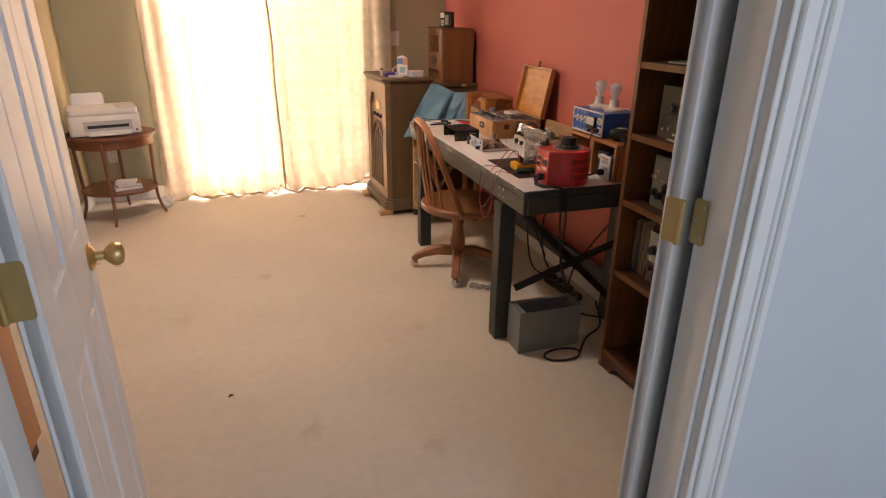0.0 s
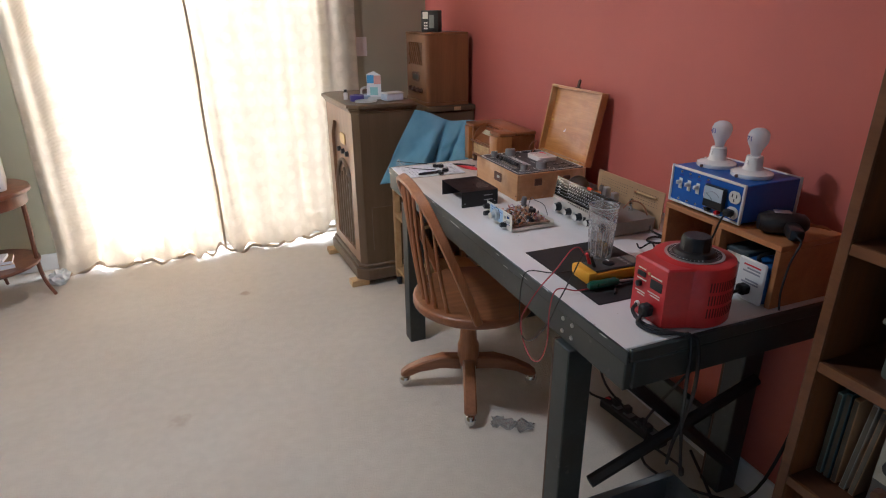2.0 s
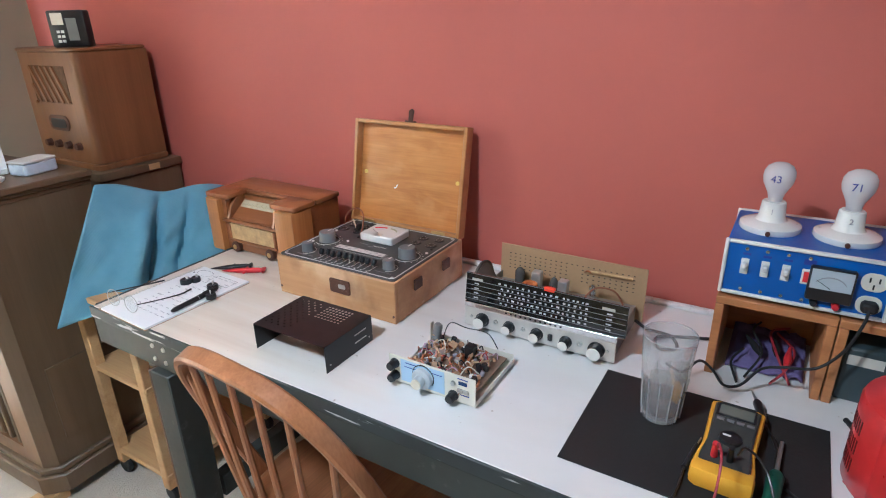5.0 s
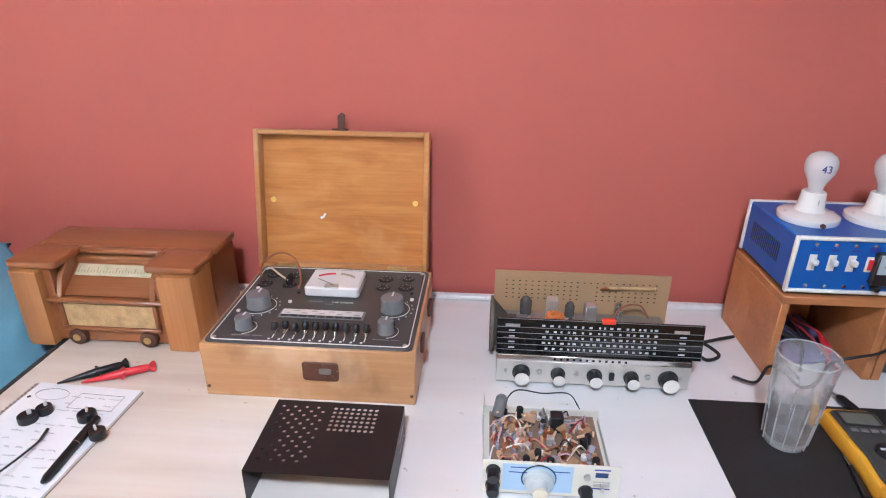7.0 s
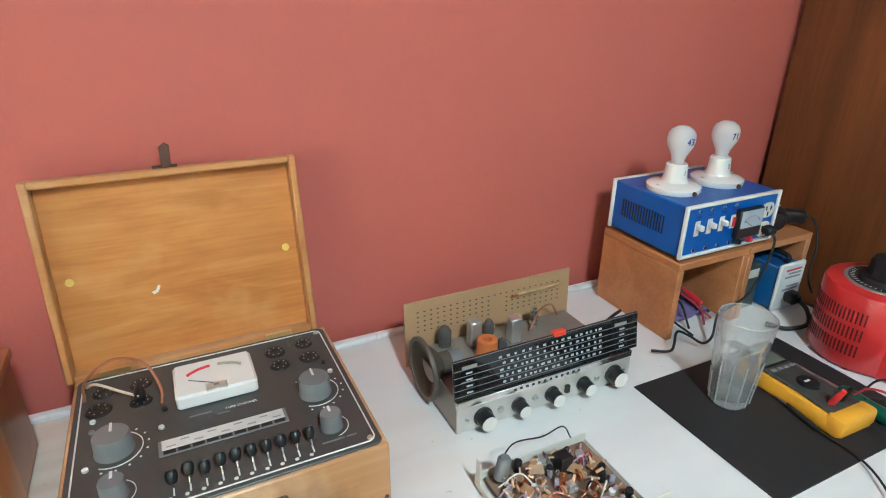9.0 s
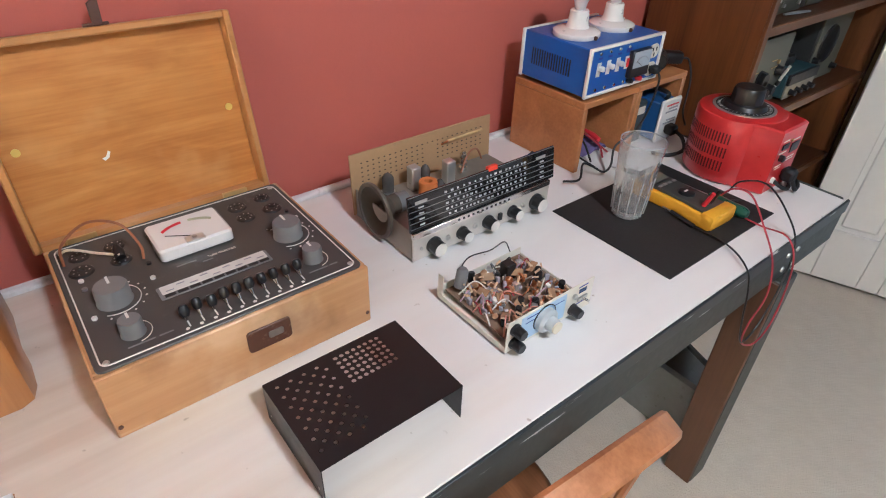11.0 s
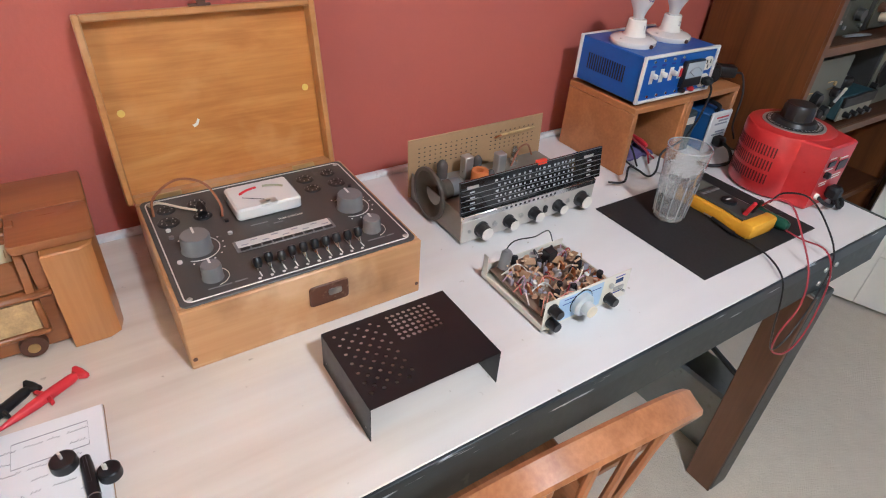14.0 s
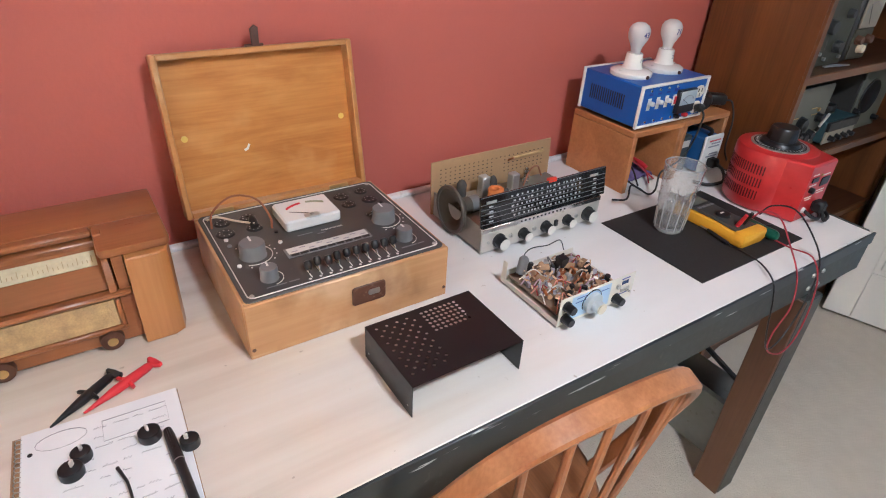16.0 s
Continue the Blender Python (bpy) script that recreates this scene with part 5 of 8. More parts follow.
for i in range(4):
    part("socket", box((-0.11 + i * 0.055, -0.016, 0.035), (-0.075 + i * 0.055, 0.016, 0.0365), 0.001), GREY_PAINT, ps)
part("switch", box((0.115, -0.008, 0.035), (0.13, 0.008, 0.04), 0.001), RED_PLASTIC, ps)
for k, pts in enumerate(([(1.47, 2.45, 0.04), (1.44, 2.36, 0.20), (1.50, 2.30, 0.36), (1.53, 2.20, 0.52), (1.54, 2.16, 0.64)],
                         [(1.47, 2.53, 0.04), (1.40, 2.60, 0.16), (1.43, 2.70, 0.34), (1.50, 2.72, 0.42), (1.54, 2.60, 0.50), (1.55, 2.5, 0.66)],
                         [(1.46, 2.58, 0.04), (1.36, 2.66, 0.10), (1.38, 2.78, 0.30), (1.47, 2.84, 0.36), (1.40, 2.74, 0.30), (1.44, 2.66, 0.14)],
                         [(1.47, 2.42, 0.04), (1.36, 2.30, 0.03), (1.42, 2.12, 0.05), (1.50, 2.02, 0.12), (1.55, 1.97, 0.5), (1.565, 1.95, 0.72)])):
    w = thing("mains_cable", pose(0, 0, 0), "black mains cord hanging behind the bench", "cable", "mains cables")
    part("cord", tube(pts, 0.0045, 7), RUBBER, w)
    part("plug", box((pts[0][0] - 0.014, pts[0][1] - 0.014, 0.036), (pts[0][0] + 0.014, pts[0][1] + 0.014, 0.062), 0.004), BLACK_PLASTIC, w)
fb = thing("film_wrapper", pose(1.07, 2.66, 0, 0, 0, -35), "crumpled clear plastic wrapper on the carpet", "wrapper")
bm = bmesh.new()
bmesh.ops.create_grid(bm, x_segments=16, y_segments=9, size=0.5)
for v in bm.verts:
    v.co = Vector((v.co.x * (0.15 + 0.05 * noise.noise(Vector((v.co.y * 7, 1, 2)))), v.co.y * (0.06 + 0.05 * noise.noise(Vector((v.co.x * 6, 4, 1)))), 0.004 + 0.022 * abs(noise.noise(Vector((v.co.x * 9, v.co.y * 5, 4))))))
f2 = part("film", bm, thin_glass("cloudy_film", (0.80, 0.80, 0.80), 0.7, 0.12), fb, "", False)
f2.modifiers.new("thickness", "SOLIDIFY").thickness = 0.001

cr = thing("leaf_crumb", pose(-0.225, 2.045, 0, 0, 0, 40), "dry brown leaf crumb on the carpet", "leaf")
part("blade", tube([(-0.010, 0, 0.003), (-0.003, 0.002, 0.007), (0.005, -0.001, 0.006), (0.010, 0, 0.002)], 0.004, 6, None, 4, 0.4), DARK_BROWN, cr)

# ---- on the bench: table radio ----
TOP = DZT


def table_radio():
    c = thing("table_radio", pose(1.320, 3.341, TOP), "wooden table radio with cream dial and woven grille", "radio")
    W, D, H = 0.345, 0.190, 0.165
    part("case", box((0.075, 0.004, 0.004), (D, W - 0.004, H - 0.0142), 0.003), RADIO_WOOD, c)
    part("front_board", box((0.018, 0.06, 0.004), (0.0748, W - 0.06, 0.094), 0.002), RADIO_WOOD, c)
    for y0, y1 in ((-0.002, 0.092), (W - 0.092, W + 0.002)):
        part("top_end", slab(arc_rect(0.085, y1 - y0, 0.010, 4, 0.012 + 0.0425, (y0 + y1) / 2), H - 0.014, H, 0.004, None, None, 2), RADIO_WOOD, c)
    part("top_board", box((0.0972, -0.002, H - 0.014), (D, W + 0.002, H), 0.004, None, 2), RADIO_WOOD, c)
    part("top_lip", box((0.080, 0.0925, H - 0.012), (0.097, W - 0.0925, H - 0.001), 0.003), RADIO_WOOD, c)
    for y0 in (0.0, W - 0.062):
        o = [(0.03, y0), (0.0745, y0), (0.0745, y0 + 0.062), (0.0, y0 + 0.062), (0.0, y0 + 0.02), (0.008, y0 + 0.006)] if y0 == 0 else [(0.03, y0 + 0.062), (0.0745, y0 + 0.062), (0.0745, y0), (0.0, y0), (0.0, y0 + 0.042), (0.008, y0 + 0.056)]
        part("pillar", slab(o, 0.0, H - 0.0145, 0.002), RADIO_BLOND, c, "blond curved end pillar")
    for y0, y1 in ((0.0625, 0.078), (W - 0.078, W - 0.0625)):
        part("filler", box((0.016, y0, 0.0945), (0.0745, y1, H - 0.0145), 0.001), RADIO_WOOD, c)
    bed = Matrix.Translation((0.020, 0, 0.098)) @ pose(0, 0, 0, 0, -38)
    part("dial_bed", box((0.0, 0.0785, -0.006), (0.078, W - 0.0785, 0.0), 0.001, None, 1, bed), RADIO_WOOD, c)
    part("dial", box((0.040, 0.095, 0.0), (0.064, W - 0.095, 0.002), 0.0005, None, 1, bed), DIAL_CREAM, c, "cream tuning scale")
    for i in range(25):
        y = 0.100 + i * (W - 0.201) / 24
        part("tick", box((0.046, y, 0.002), (0.051 if i % 3 else 0.057, y + 0.0010, 0.0024), 0, None, 1, bed), FADED, c)
    for y in (0.0805, W - 0.0905):
        part("fin", slab([(0.010, 0.0945), (0.074, 0.0945), (0.074, H + 0.002), (0.060, H + 0.002), (0.026, 0.132)], y, y + 0.010, 0.001, None, Matrix(((1, 0, 0, 0), (0, 0, 1, 0), (0, 1, 0, 0), (0, 0, 0, 1)))), RADIO_WOOD, c)
    part("ledge", box((0.006, 0.0625, 0.088), (0.0179, W - 0.0625, 0.097), 0.003), RADIO_WOOD, c)
    part("grille", box((0.013, 0.088, 0.038), (0.0185, W - 0.088, 0.084), 0.001), GRILLE_CLOTH, c, "woven gold grille cloth")
    for lo, hi in (((0.009, 0.080, 0.030), (0.018, W - 0.080, 0.038)), ((0.009, 0.080, 0.038), (0.018, 0.088, 0.085)), ((0.009, W - 0.088, 0.038), (0.018, W - 0.080, 0.085))):
        part("grille_frame", box(lo, hi, 0.002), RADIO_WOOD, c)
    for y in (0.105, W - 0.105):
        k = part("knob", lathe([(0, 0), (0.0155, 0), (0.0165, 0.003), (0.0155, 0.012), (0.0105, 0.014), (0, 0.013)], 20), DARK_BROWN, c, "brown knob", True, Matrix.Translation((0.0175, y, 0.018)) @ XFACE)
        part("knob_face", disc(0.007, 0.0015), BRASS, k, "", True, pose(0, 0, 0.0135))
    return c


table_radio()

# ---- tube tester in its wooden case ----


def tube_tester():
    c = thing("tube_tester", pose(1.205, 2.938, TOP), "vintage tube tester in a plywood case with its lid open", "tester")
    D, W, H = 0.290, 0.343, 0.098
    t = 0.010
    for lo, hi in (((0, 0, 0), (t, W, H)), ((D - t, 0, 0), (D, W, H)), ((t, 0, 0), (D - t, t, H)), ((t, W - t, 0), (D - t, W, H)), ((t, t, 0), (D - t, W - t, 0.006))):
        part("case_wall", box(lo, hi, 0.002), CASE_PINE, c)
    pz = H + 0.0025
    panel = part("panel", slab(arc_rect(D - 0.010, W - 0.010, 0.010, 5, D / 2, W / 2), pz - 0.004, pz, 0.001), GREY_PANEL, c, "dark grey control panel")
    ring = arc_rect(D - 0.024, W - 0.024, 0.010, 6, D / 2, W / 2)
    part("border", tube([(x, y, pz + 0.0002) for x, y in ring] + [(*ring[0], pz + 0.0002)], 0.0010, 5, None, 0), WHITE_PLASTIC, panel, "white border line")
    for x in (0.018, D - 0.018):
        for y in (0.018, W - 0.018):
            part("screw", lathe([(0, 0), (0.004, 0), (0.003, 0.0016), (0, 0.002)], 10), STEEL, panel, "", True, pose(x, y, pz))
    # meter
    m = part("meter", slab(arc_rect(0.076, 0.100, 0.006, 3, 0.200, 0.171), pz, pz + 0.020, 0.003), glossy_white, panel, "white-faced meter")
    part("scale_arc", tube([(0.184 + 0.034 * math.sin(a), 0.171 + 0.043 * math.cos(a), pz + 0.0204) for a in [radians(q) for q in range(40, 86, 5)]], 0.0026, 4, None, 0, 0.3), RED_PLASTIC, m)
    part("scale_arc", tube([(0.184 + 0.034 * math.sin(a), 0.171 + 0.043 * math.cos(a), pz + 0.0204) for a in [radians(q) for q in range(98, 146, 5)]], 0.0026, 4, None, 0, 0.3), surface("olive_print", (0.35, 0.36, 0.24), 0.5), m)
    part("meter_foot", box((0.163, 0.158, pz + 0.018), (0.178, 0.184, pz + 0.0212), 0.001), SILVER, m)
    part("needle", rod((0.176, 0.171, pz + 0.0206), (0.196, 0.203, pz + 0.0206), 0.0005, 6), BLACK, m)
    part("zero_screw", lathe([(0, 0), (0.0035, 0), (0.003, 0.002), (0, 0.002)], 10), STEEL, m, "", True, pose(0.171, 0.171, pz + 0.0212))
    # tube sockets on both sides of the meter
    for x, y, r in ((0.245, 0.306, 0.014), (0.245, 0.262, 0.014), (0.208, 0.310, 0.016), (0.206, 0.262, 0.014), (0.245, 0.085, 0.015), (0.250, 0.042, 0.013), (0.210, 0.085, 0.014), (0.212, 0.042, 0.015)):
        s = part("tube_socket", lathe([(0, 0.0008), (r * 0.25, 0.0008), (r * 0.3, 0.002), (r * 0.85, 0.002), (r, 0.0), (0, 0)], 20), BLACK_PLASTIC, panel, "", True, pose(x, y, pz))
        for k in range(7):
            part("pin_hole", disc(0.0011, 0.0004, 8), STEEL, s, "", True, pose(r * 0.6 * math.cos(k * 0.9), r * 0.6 * math.sin(k * 0.9), 0.002))
    for x, y, r, h in ((0.123, 0.290, 0.0205, 0.024), (0.130, 0.055, 0.0205, 0.024), (0.050, 0.288, 0.0135, 0.021), (0.056, 0.054, 0.0135, 0.021)):
        k = part("knob", lathe([(0, 0), (r * 1.05, 0), (r, 0.003), (r * 0.97, h - 0.003), (r * 0.9, h), (0, h)], 28), GREY_KNOB, panel, "grey round knob", True, pose(x, y, pz))
        part("pointer", box((r * 0.2, -0.0015, h), (r * 0.95, 0.0015, h + 0.0006)), WHITE_PLASTIC, k)
        if r < 0.02:
            part("scale_ring", tube([(x + r * 1.5 * math.cos(a), y + r * 1.5 * math.sin(a), pz + 0.0004) for a in [radians(q) for q in range(190, 351, 10)]], 0.0006, 4, None, 0), IVORY, panel)
        else:
            part("scale_ring", tube([(x + r * 1.45 * math.cos(a), y + r * 1.45 * math.sin(a), pz + 0.0004) for a in [radians(q) for q in range(150, 391, 8)]], 0.0007, 4, None, 0), WHITE_PLASTIC, panel)
            for q in range(160, 391, 23):
                part("scale_mark", disc(0.0014, 0.0004, 8), WHITE_PLASTIC, panel, "", True, pose(x + r * 1.75 * math.cos(radians(q)), y + r * 1.75 * math.sin(radians(q)), pz))
    # roll chart window
    part("chart_frame", box((0.086, 0.098, pz), (0.114, 0.245, pz + 0.002), 0.001), GREY_KNOB, panel)
    w = part("chart_window", box((0.095, 0.102, pz + 0.002), (0.112, 0.241, pz + 0.0026)), surface("chart_paper", (0.62, 0.61, 0.58), 0.3, vary=0.15), panel, "paper roll chart")
    for i in range(9):
        part("print_bar", box((0.0985 + (i % 2) * 0.007, 0.106 + i * 0.015, pz + 0.0026), (0.1005 + (i % 2) * 0.007, 0.116 + i * 0.015, pz + 0.0029)), GREY_INK, w)
        part("chart_key", box((0.088, 0.1025 + i * 0.0155, pz + 0.002), (0.0935, 0.1155 + i * 0.0155, pz + 0.0026)), BLACK, w, "black printed key")
    # ten lever switches
    rnd = random.Random(5)
    for i in range(10):
        y = 0.232 - i * 0.0165
        up = 0.010 if i in (0, 2) else 0.024 + 0.005 * rnd.random()
        part("slot", box((0.022, y - 0.0009, pz), (0.052, y + 0.0009, pz + 0.0004)), WHITE_PLASTIC, panel)
        lv = part("lever", rod((0.034, y, pz), (0.030 + up * 0.3, y, pz + 0.008), 0.0013, 8), CHROME, panel)
        part("lever_tip", lathe([(0, 0), (0.0042, 0.001), (0.0060, 0.005), (0.0064, 0.011), (0.0048, 0.015), (0, 0.016)], 12), BLACK_PLASTIC, lv, "", True, Matrix.Translation((0.030 + up * 0.3, y, pz + 0.006)) @ pose(0, 0, 0, 0, 32))
        part("number_dot", disc(0.0024, 0.0004, 8), WHITE_PLASTIC, panel, "", True, pose(0.0195, y + 0.004, pz))
    # unreadable lines of print
    UPFACE = Matrix(((0, 1, 0, 0), (-1, 0, 0, 0), (0, 0, 1, 0), (0, 0, 0, 1)))
    lettering("TUBE CHECKER", 0.0056, IVORY, panel, Matrix.Translation((0.1455, 0.147, pz)) @ UPFACE)
    for y0, y1, x0 in ((0.182, 0.208, 0.1455), (0.162, 0.176, 0.137), (0.045, 0.072, 0.03), (0.27, 0.30, 0.026), (0.045, 0.062, 0.165), (0.03, 0.042, 0.03), (0.25, 0.266, 0.026)):
        part("print_bar", box((x0, y0, pz), (x0 + 0.0022, y1, pz + 0.0003)), GREY_KNOB, panel)
    for x, y in ((0.185, 0.335 - 0.02), (0.165, 0.315), (0.165, 0.025), (0.10, 0.318), (0.14, 0.24), (0.175, 0.235), (0.19, 0.02 + 0.008)):
        part("jack", disc(0.0034, 0.003, 10), rnd.choice((WHITE_PLASTIC, BLACK_PLASTIC, GREY_KNOB)), panel, "", True, pose(x, y, pz))
    part("clip_lead", tube([(0.230, 0.326, pz + 0.003), (0.235, 0.32, pz + 0.03), (0.236, 0.285, pz + 0.052), (0.218, 0.250, pz + 0.047), (0.196, 0.236, pz + 0.02), (0.186, 0.238, pz + 0.003)], 0.0019, 7), BROWN_WIRE, c, "reddish test lead")
    part("clip_lead", tube([(0.262, 0.326, pz + 0.003), (0.25, 0.312, pz + 0.012), (0.225, 0.285, pz + 0.010), (0.20, 0.262, pz + 0.012)], 0.0019, 7), CREAM, c)
    part("clip_cap", lathe([(0, 0), (0.007, 0), (0.008, 0.01), (0.004, 0.02), (0, 0.021)], 12), BLACK_PLASTIC, c, "", True, Matrix.Translation((0.202, 0.262, pz + 0.006)) @ pose(0, 0, 0, 0, 60))
    # front plate with the catch, catches on the side
    ct2 = part("catch", slab(arc_rect(0.058, 0.034, 0.005, 3), 0, 0.0035, 0.001, None, Matrix.Translation((0, 0.150, 0.058)) @ XFACE), DARK_BROWN, c, "worn brown catch plate")
    part("catch_tongue", slab(arc_rect(0.020, 0.010, 0.003, 3), 0.0035, 0.005, 0, None, Matrix.Translation((0, 0.142, 0.060)) @ XFACE), STEEL, ct2)
    for x in (0.07, 0.19):
        part("side_catch", box((x, -0.006, 0.052), (x + 0.03, 0.0, 0.078), 0.002), DARK_BROWN, c)
    for y in (0.006, W - 0.006):
        part("corner_nail", disc(0.003, 0.001, 8), DARK_BROWN, c, "", True, Matrix.Translation((0, y, 0.018)) @ XFACE)
    # the lid stands open, leaning back a little
    L = 0.274
    lid = part("lid", box((0, t, 0), (0.007, W - t, L), 0.001, None, 1, Matrix.Translation((0.024, 0, 0))), LID_PLY, c, "honey plywood lid standing open", True, Matrix.Translation((D - 0.002, 0.010, H - 0.002)) @ pose(0, 0, 0, 0, 11.0))
    for lo, hi in (((0, 0, 0), (0.031, t, L)), ((0, W - t, 0), (0.031, W, L)), ((0, t, L - t), (0.0239, W - t, L)), ((0, t, 0), (0.0239, W - t, t))):
        part("lid_rim", box(lo, hi, 0.002), LID_RIM, lid)
    for y in (0.028, W - 0.048 + 0.02):
        part("stud", disc(0.0055, 0.002, 14), surface("yellow_brass", (0.80, 0.60, 0.16), 0.35, 0.3), lid, "brass stud", True, Matrix.Translation((0.024, y, 0.135)) @ XFACE)
    part("torn_label", slab([(-0.006, -0.003), (0.0, -0.001), (0.004, 0.006), (0.007, 0.004), (0.003, -0.004), (-0.003, -0.007)], 0, 0.0005, 0, None, Matrix.Translation((0.024, 0.215, 0.105)) @ XFACE), PAPER, lid, "torn scrap of white label")
    part("lid_catch", box((0.010, 0.158, L), (0.018, 0.190, L + 0.004), 0.001), DARK_BROWN, lid)
    part("catch_hook", slab([(-0.006, 0), (0.006, 0), (0.008, 0.03), (0.002, 0.034), (-0.006, 0.028)], 0, 0.006, 0.001, None, Matrix.Translation((0.014, 0.172, L)) @ XFACE), DARK_BROWN, lid, "rusty catch hook")
    for y in (0.06, W - 0.06):
        part("lid_hinge", box((-0.002, y - 0.02, -0.004), (0.004, y + 0.02, 0.010), 0.001), BRASS, lid)
    return c


glossy_white = surface("meter_white", (0.80, 0.79, 0.77), 0.15, vary=0.02, coat=0.6)
tube_tester()

# ---- shortwave receiver out of its cabinet ----


DIAL_PRINT = surface("faded_dial_print", (0.46, 0.47, 0.48), 0.4)
KNOB_FACE = surface("spun_knob_face", (0.74, 0.72, 0.67), 0.4)
PANEL_PALE = surface("satin_panel", (0.60, 0.575, 0.53), 0.36, 0.35, vary=0.08, wear=(0.42, 0.39, 0.33))
CONE_RIM = surface("speaker_rim", (0.115, 0.100, 0.080), 0.5, 0.3, vary=0.2)
CONE = surface("speaker_cone", (0.085, 0.070, 0.050), 0.8, vary=0.25, fine=120)


def receiver():
    c = thing("receiver_chassis", pose(1.278, 2.492, TOP), "shortwave receiver chassis with black slide-rule dial, no cabinet", "radio receiver")
    W = 0.318
    fp = part("front_panel", box((0.0, 0.0, 0.004), (0.004, W, 0.047), 0.001), PANEL_PALE, c, "silver front panel with five knobs")
    strip = part("name_strip", box((-0.001, 0.0, 0.0475), (0.006, W, 0.058), 0.001), CHROME, c, "bright strip with tiny lettering")
    for i in range(12):
        part("letter_bar", box((-0.0016, 0.105 + i * 0.0105, 0.051), (-0.0009, 0.109 + i * 0.0105, 0.0545)), BLACK, strip)
    lean = Matrix.Translation((0.004, 0, 0.058)) @ pose(0, 0, 0, 0, 9)
    dial = part("dial_glass", box((0.0, -0.014, 0.0), (0.004, W + 0.002, 0.062), 0.0008), surface("dial_black", (0.008, 0.008, 0.009), 0.12, vary=0.2, coat=0.6), c, "black dial with silver lines and scales", True, lean)
    for k, z in enumerate((0.006, 0.016, 0.026, 0.036, 0.046, 0.0605)):
        part("scale_line", box((-0.0006, -0.013, z), (0.0, W + 0.001, z + 0.0009)), GREY_KNOB, dial)
    rnd = random.Random(11)
    for z in (0.0105, 0.0205, 0.0305, 0.0405, 0.0505):
        y = 0.06
        while y < W - 0.075:
            part("scale_mark", box((-0.0005, y, z - 0.0017), (0.0, y + 0.003 + 0.003 * rnd.random(), z + 0.0017)), DIAL_PRINT, dial)
            y += 0.008 + 0.006 * rnd.random()
        for y in (0.02, W - 0.022):
            part("band_label", box((-0.0005, y - 0.006, z - 0.0014), (0.0, y + 0.004, z + 0.0012)), DIAL_PRINT, dial)
    for y in (0.022, W - 0.024):
        part("emblem", box((-0.0006, y - 0.012, 0.047), (-0.0001, y + 0.012, 0.052)), SILVER, dial)
    part("pointer_tab", box((-0.0006, 0.128, 0.057), (0.008, 0.150, 0.066), 0.001), surface("red_pointer", (0.8, 0.06, 0.02), 0.4), dial, "bright red dial pointer")
    for i, (y, r) in enumerate(((W - 0.042, 0.0135), (W - 0.103, 0.011), (W - 0.163, 0.0115), (W - 0.223, 0.011), (0.035, 0.0145))):
        knob("knob", Matrix.Translation((0.0, y, 0.024)) @ XFACE, r * 1.0, 0.021, BLACK_PLASTIC, c, KNOB_FACE, "black fluted knob with silver face")
    for y, r in ((W - 0.072, 0.005), (W - 0.133, 0.005), (0.068, 0.005), (W - 0.016, 0.003), (0.014, 0.003)):
        part("jack", lathe([(0, 0.0), (r, 0.0), (r, 0.003), (r * 0.5, 0.003), (r * 0.5, 0.001), (0, 0.001)], 14), STEEL, c, "", True, Matrix.Translation((0, y, 0.026)) @ XFACE)
    part("toggle", box((-0.006, 0.123, 0.018), (0.0, 0.131, 0.032), 0.001), BLACK_PLASTIC, c)
    # chassis
    part("chassis", box((0.006, 0.006, 0.004), (0.170, W - 0.004, 0.046), 0.001), CHASSIS, c, "dusty steel chassis")
    part("chassis_end", box((0.006, W - 0.0035, 0.004), (0.178, W - 0.001, 0.060), 0.001), CHASSIS, c)
    sp = part("speaker", lathe([(0, -0.020), (0.012, -0.020), (0.016, -0.015), (0.040, -0.002), (0.043, 0.0), (0.045, -0.0015), (0.045, -0.005), (0.018, -0.03), (0.018, -0.045), (0, -0.045)], 36), CONE, c, "round speaker on the chassis end", True, Matrix.Translation((0.098, W + 0.010, 0.058)) @ pose(0, 0, 0, -90))
    part("speaker_magnet", lathe([(0, 0), (0.018, 0), (0.018, 0.02), (0, 0.02)], 20), GREY_KNOB, sp, "", True, pose(0, 0, -0.065))
    part("speaker_rim", lathe([(0.0435, -0.004), (0.0500, -0.004), (0.0505, -0.001), (0.0500, 0.0015), (0.0435, 0.0015), (0.0435, -0.004)], 36), CONE_RIM, sp, "grey pressed speaker rim")
    part("dust_cap", lathe([(0, -0.0195), (0.010, -0.0195), (0.008, -0.015), (0, -0.013)], 20), CONE, sp)
    for x, y, r, h in ((0.155, 0.262, 0.011, 0.040), (0.152, 0.180, 0.009, 0.034), (0.10, 0.185, 0.009, 0.028), (0.06, 0.06, 0.010, 0.030)):
        t = part("tube", lathe([(0, 0), (r * 0.9, 0), (r, 0.004), (r, h - 0.010), (r * 0.6, h - 0.003), (r * 0.2, h), (0, h)], 16), TUBE_GLASS, c, "dusty miniature tube", True, pose(x, y, 0.046))
        part("tube_socket", disc(r * 1.2, 0.003, 14), STEEL, t)
    for x, y in ((0.130, 0.205), (0.112, 0.138)):
        part("if_can", box((x, y, 0.046), (x + 0.020, y + 0.020, 0.092), 0.002), SILVER, c, "square aluminium can")
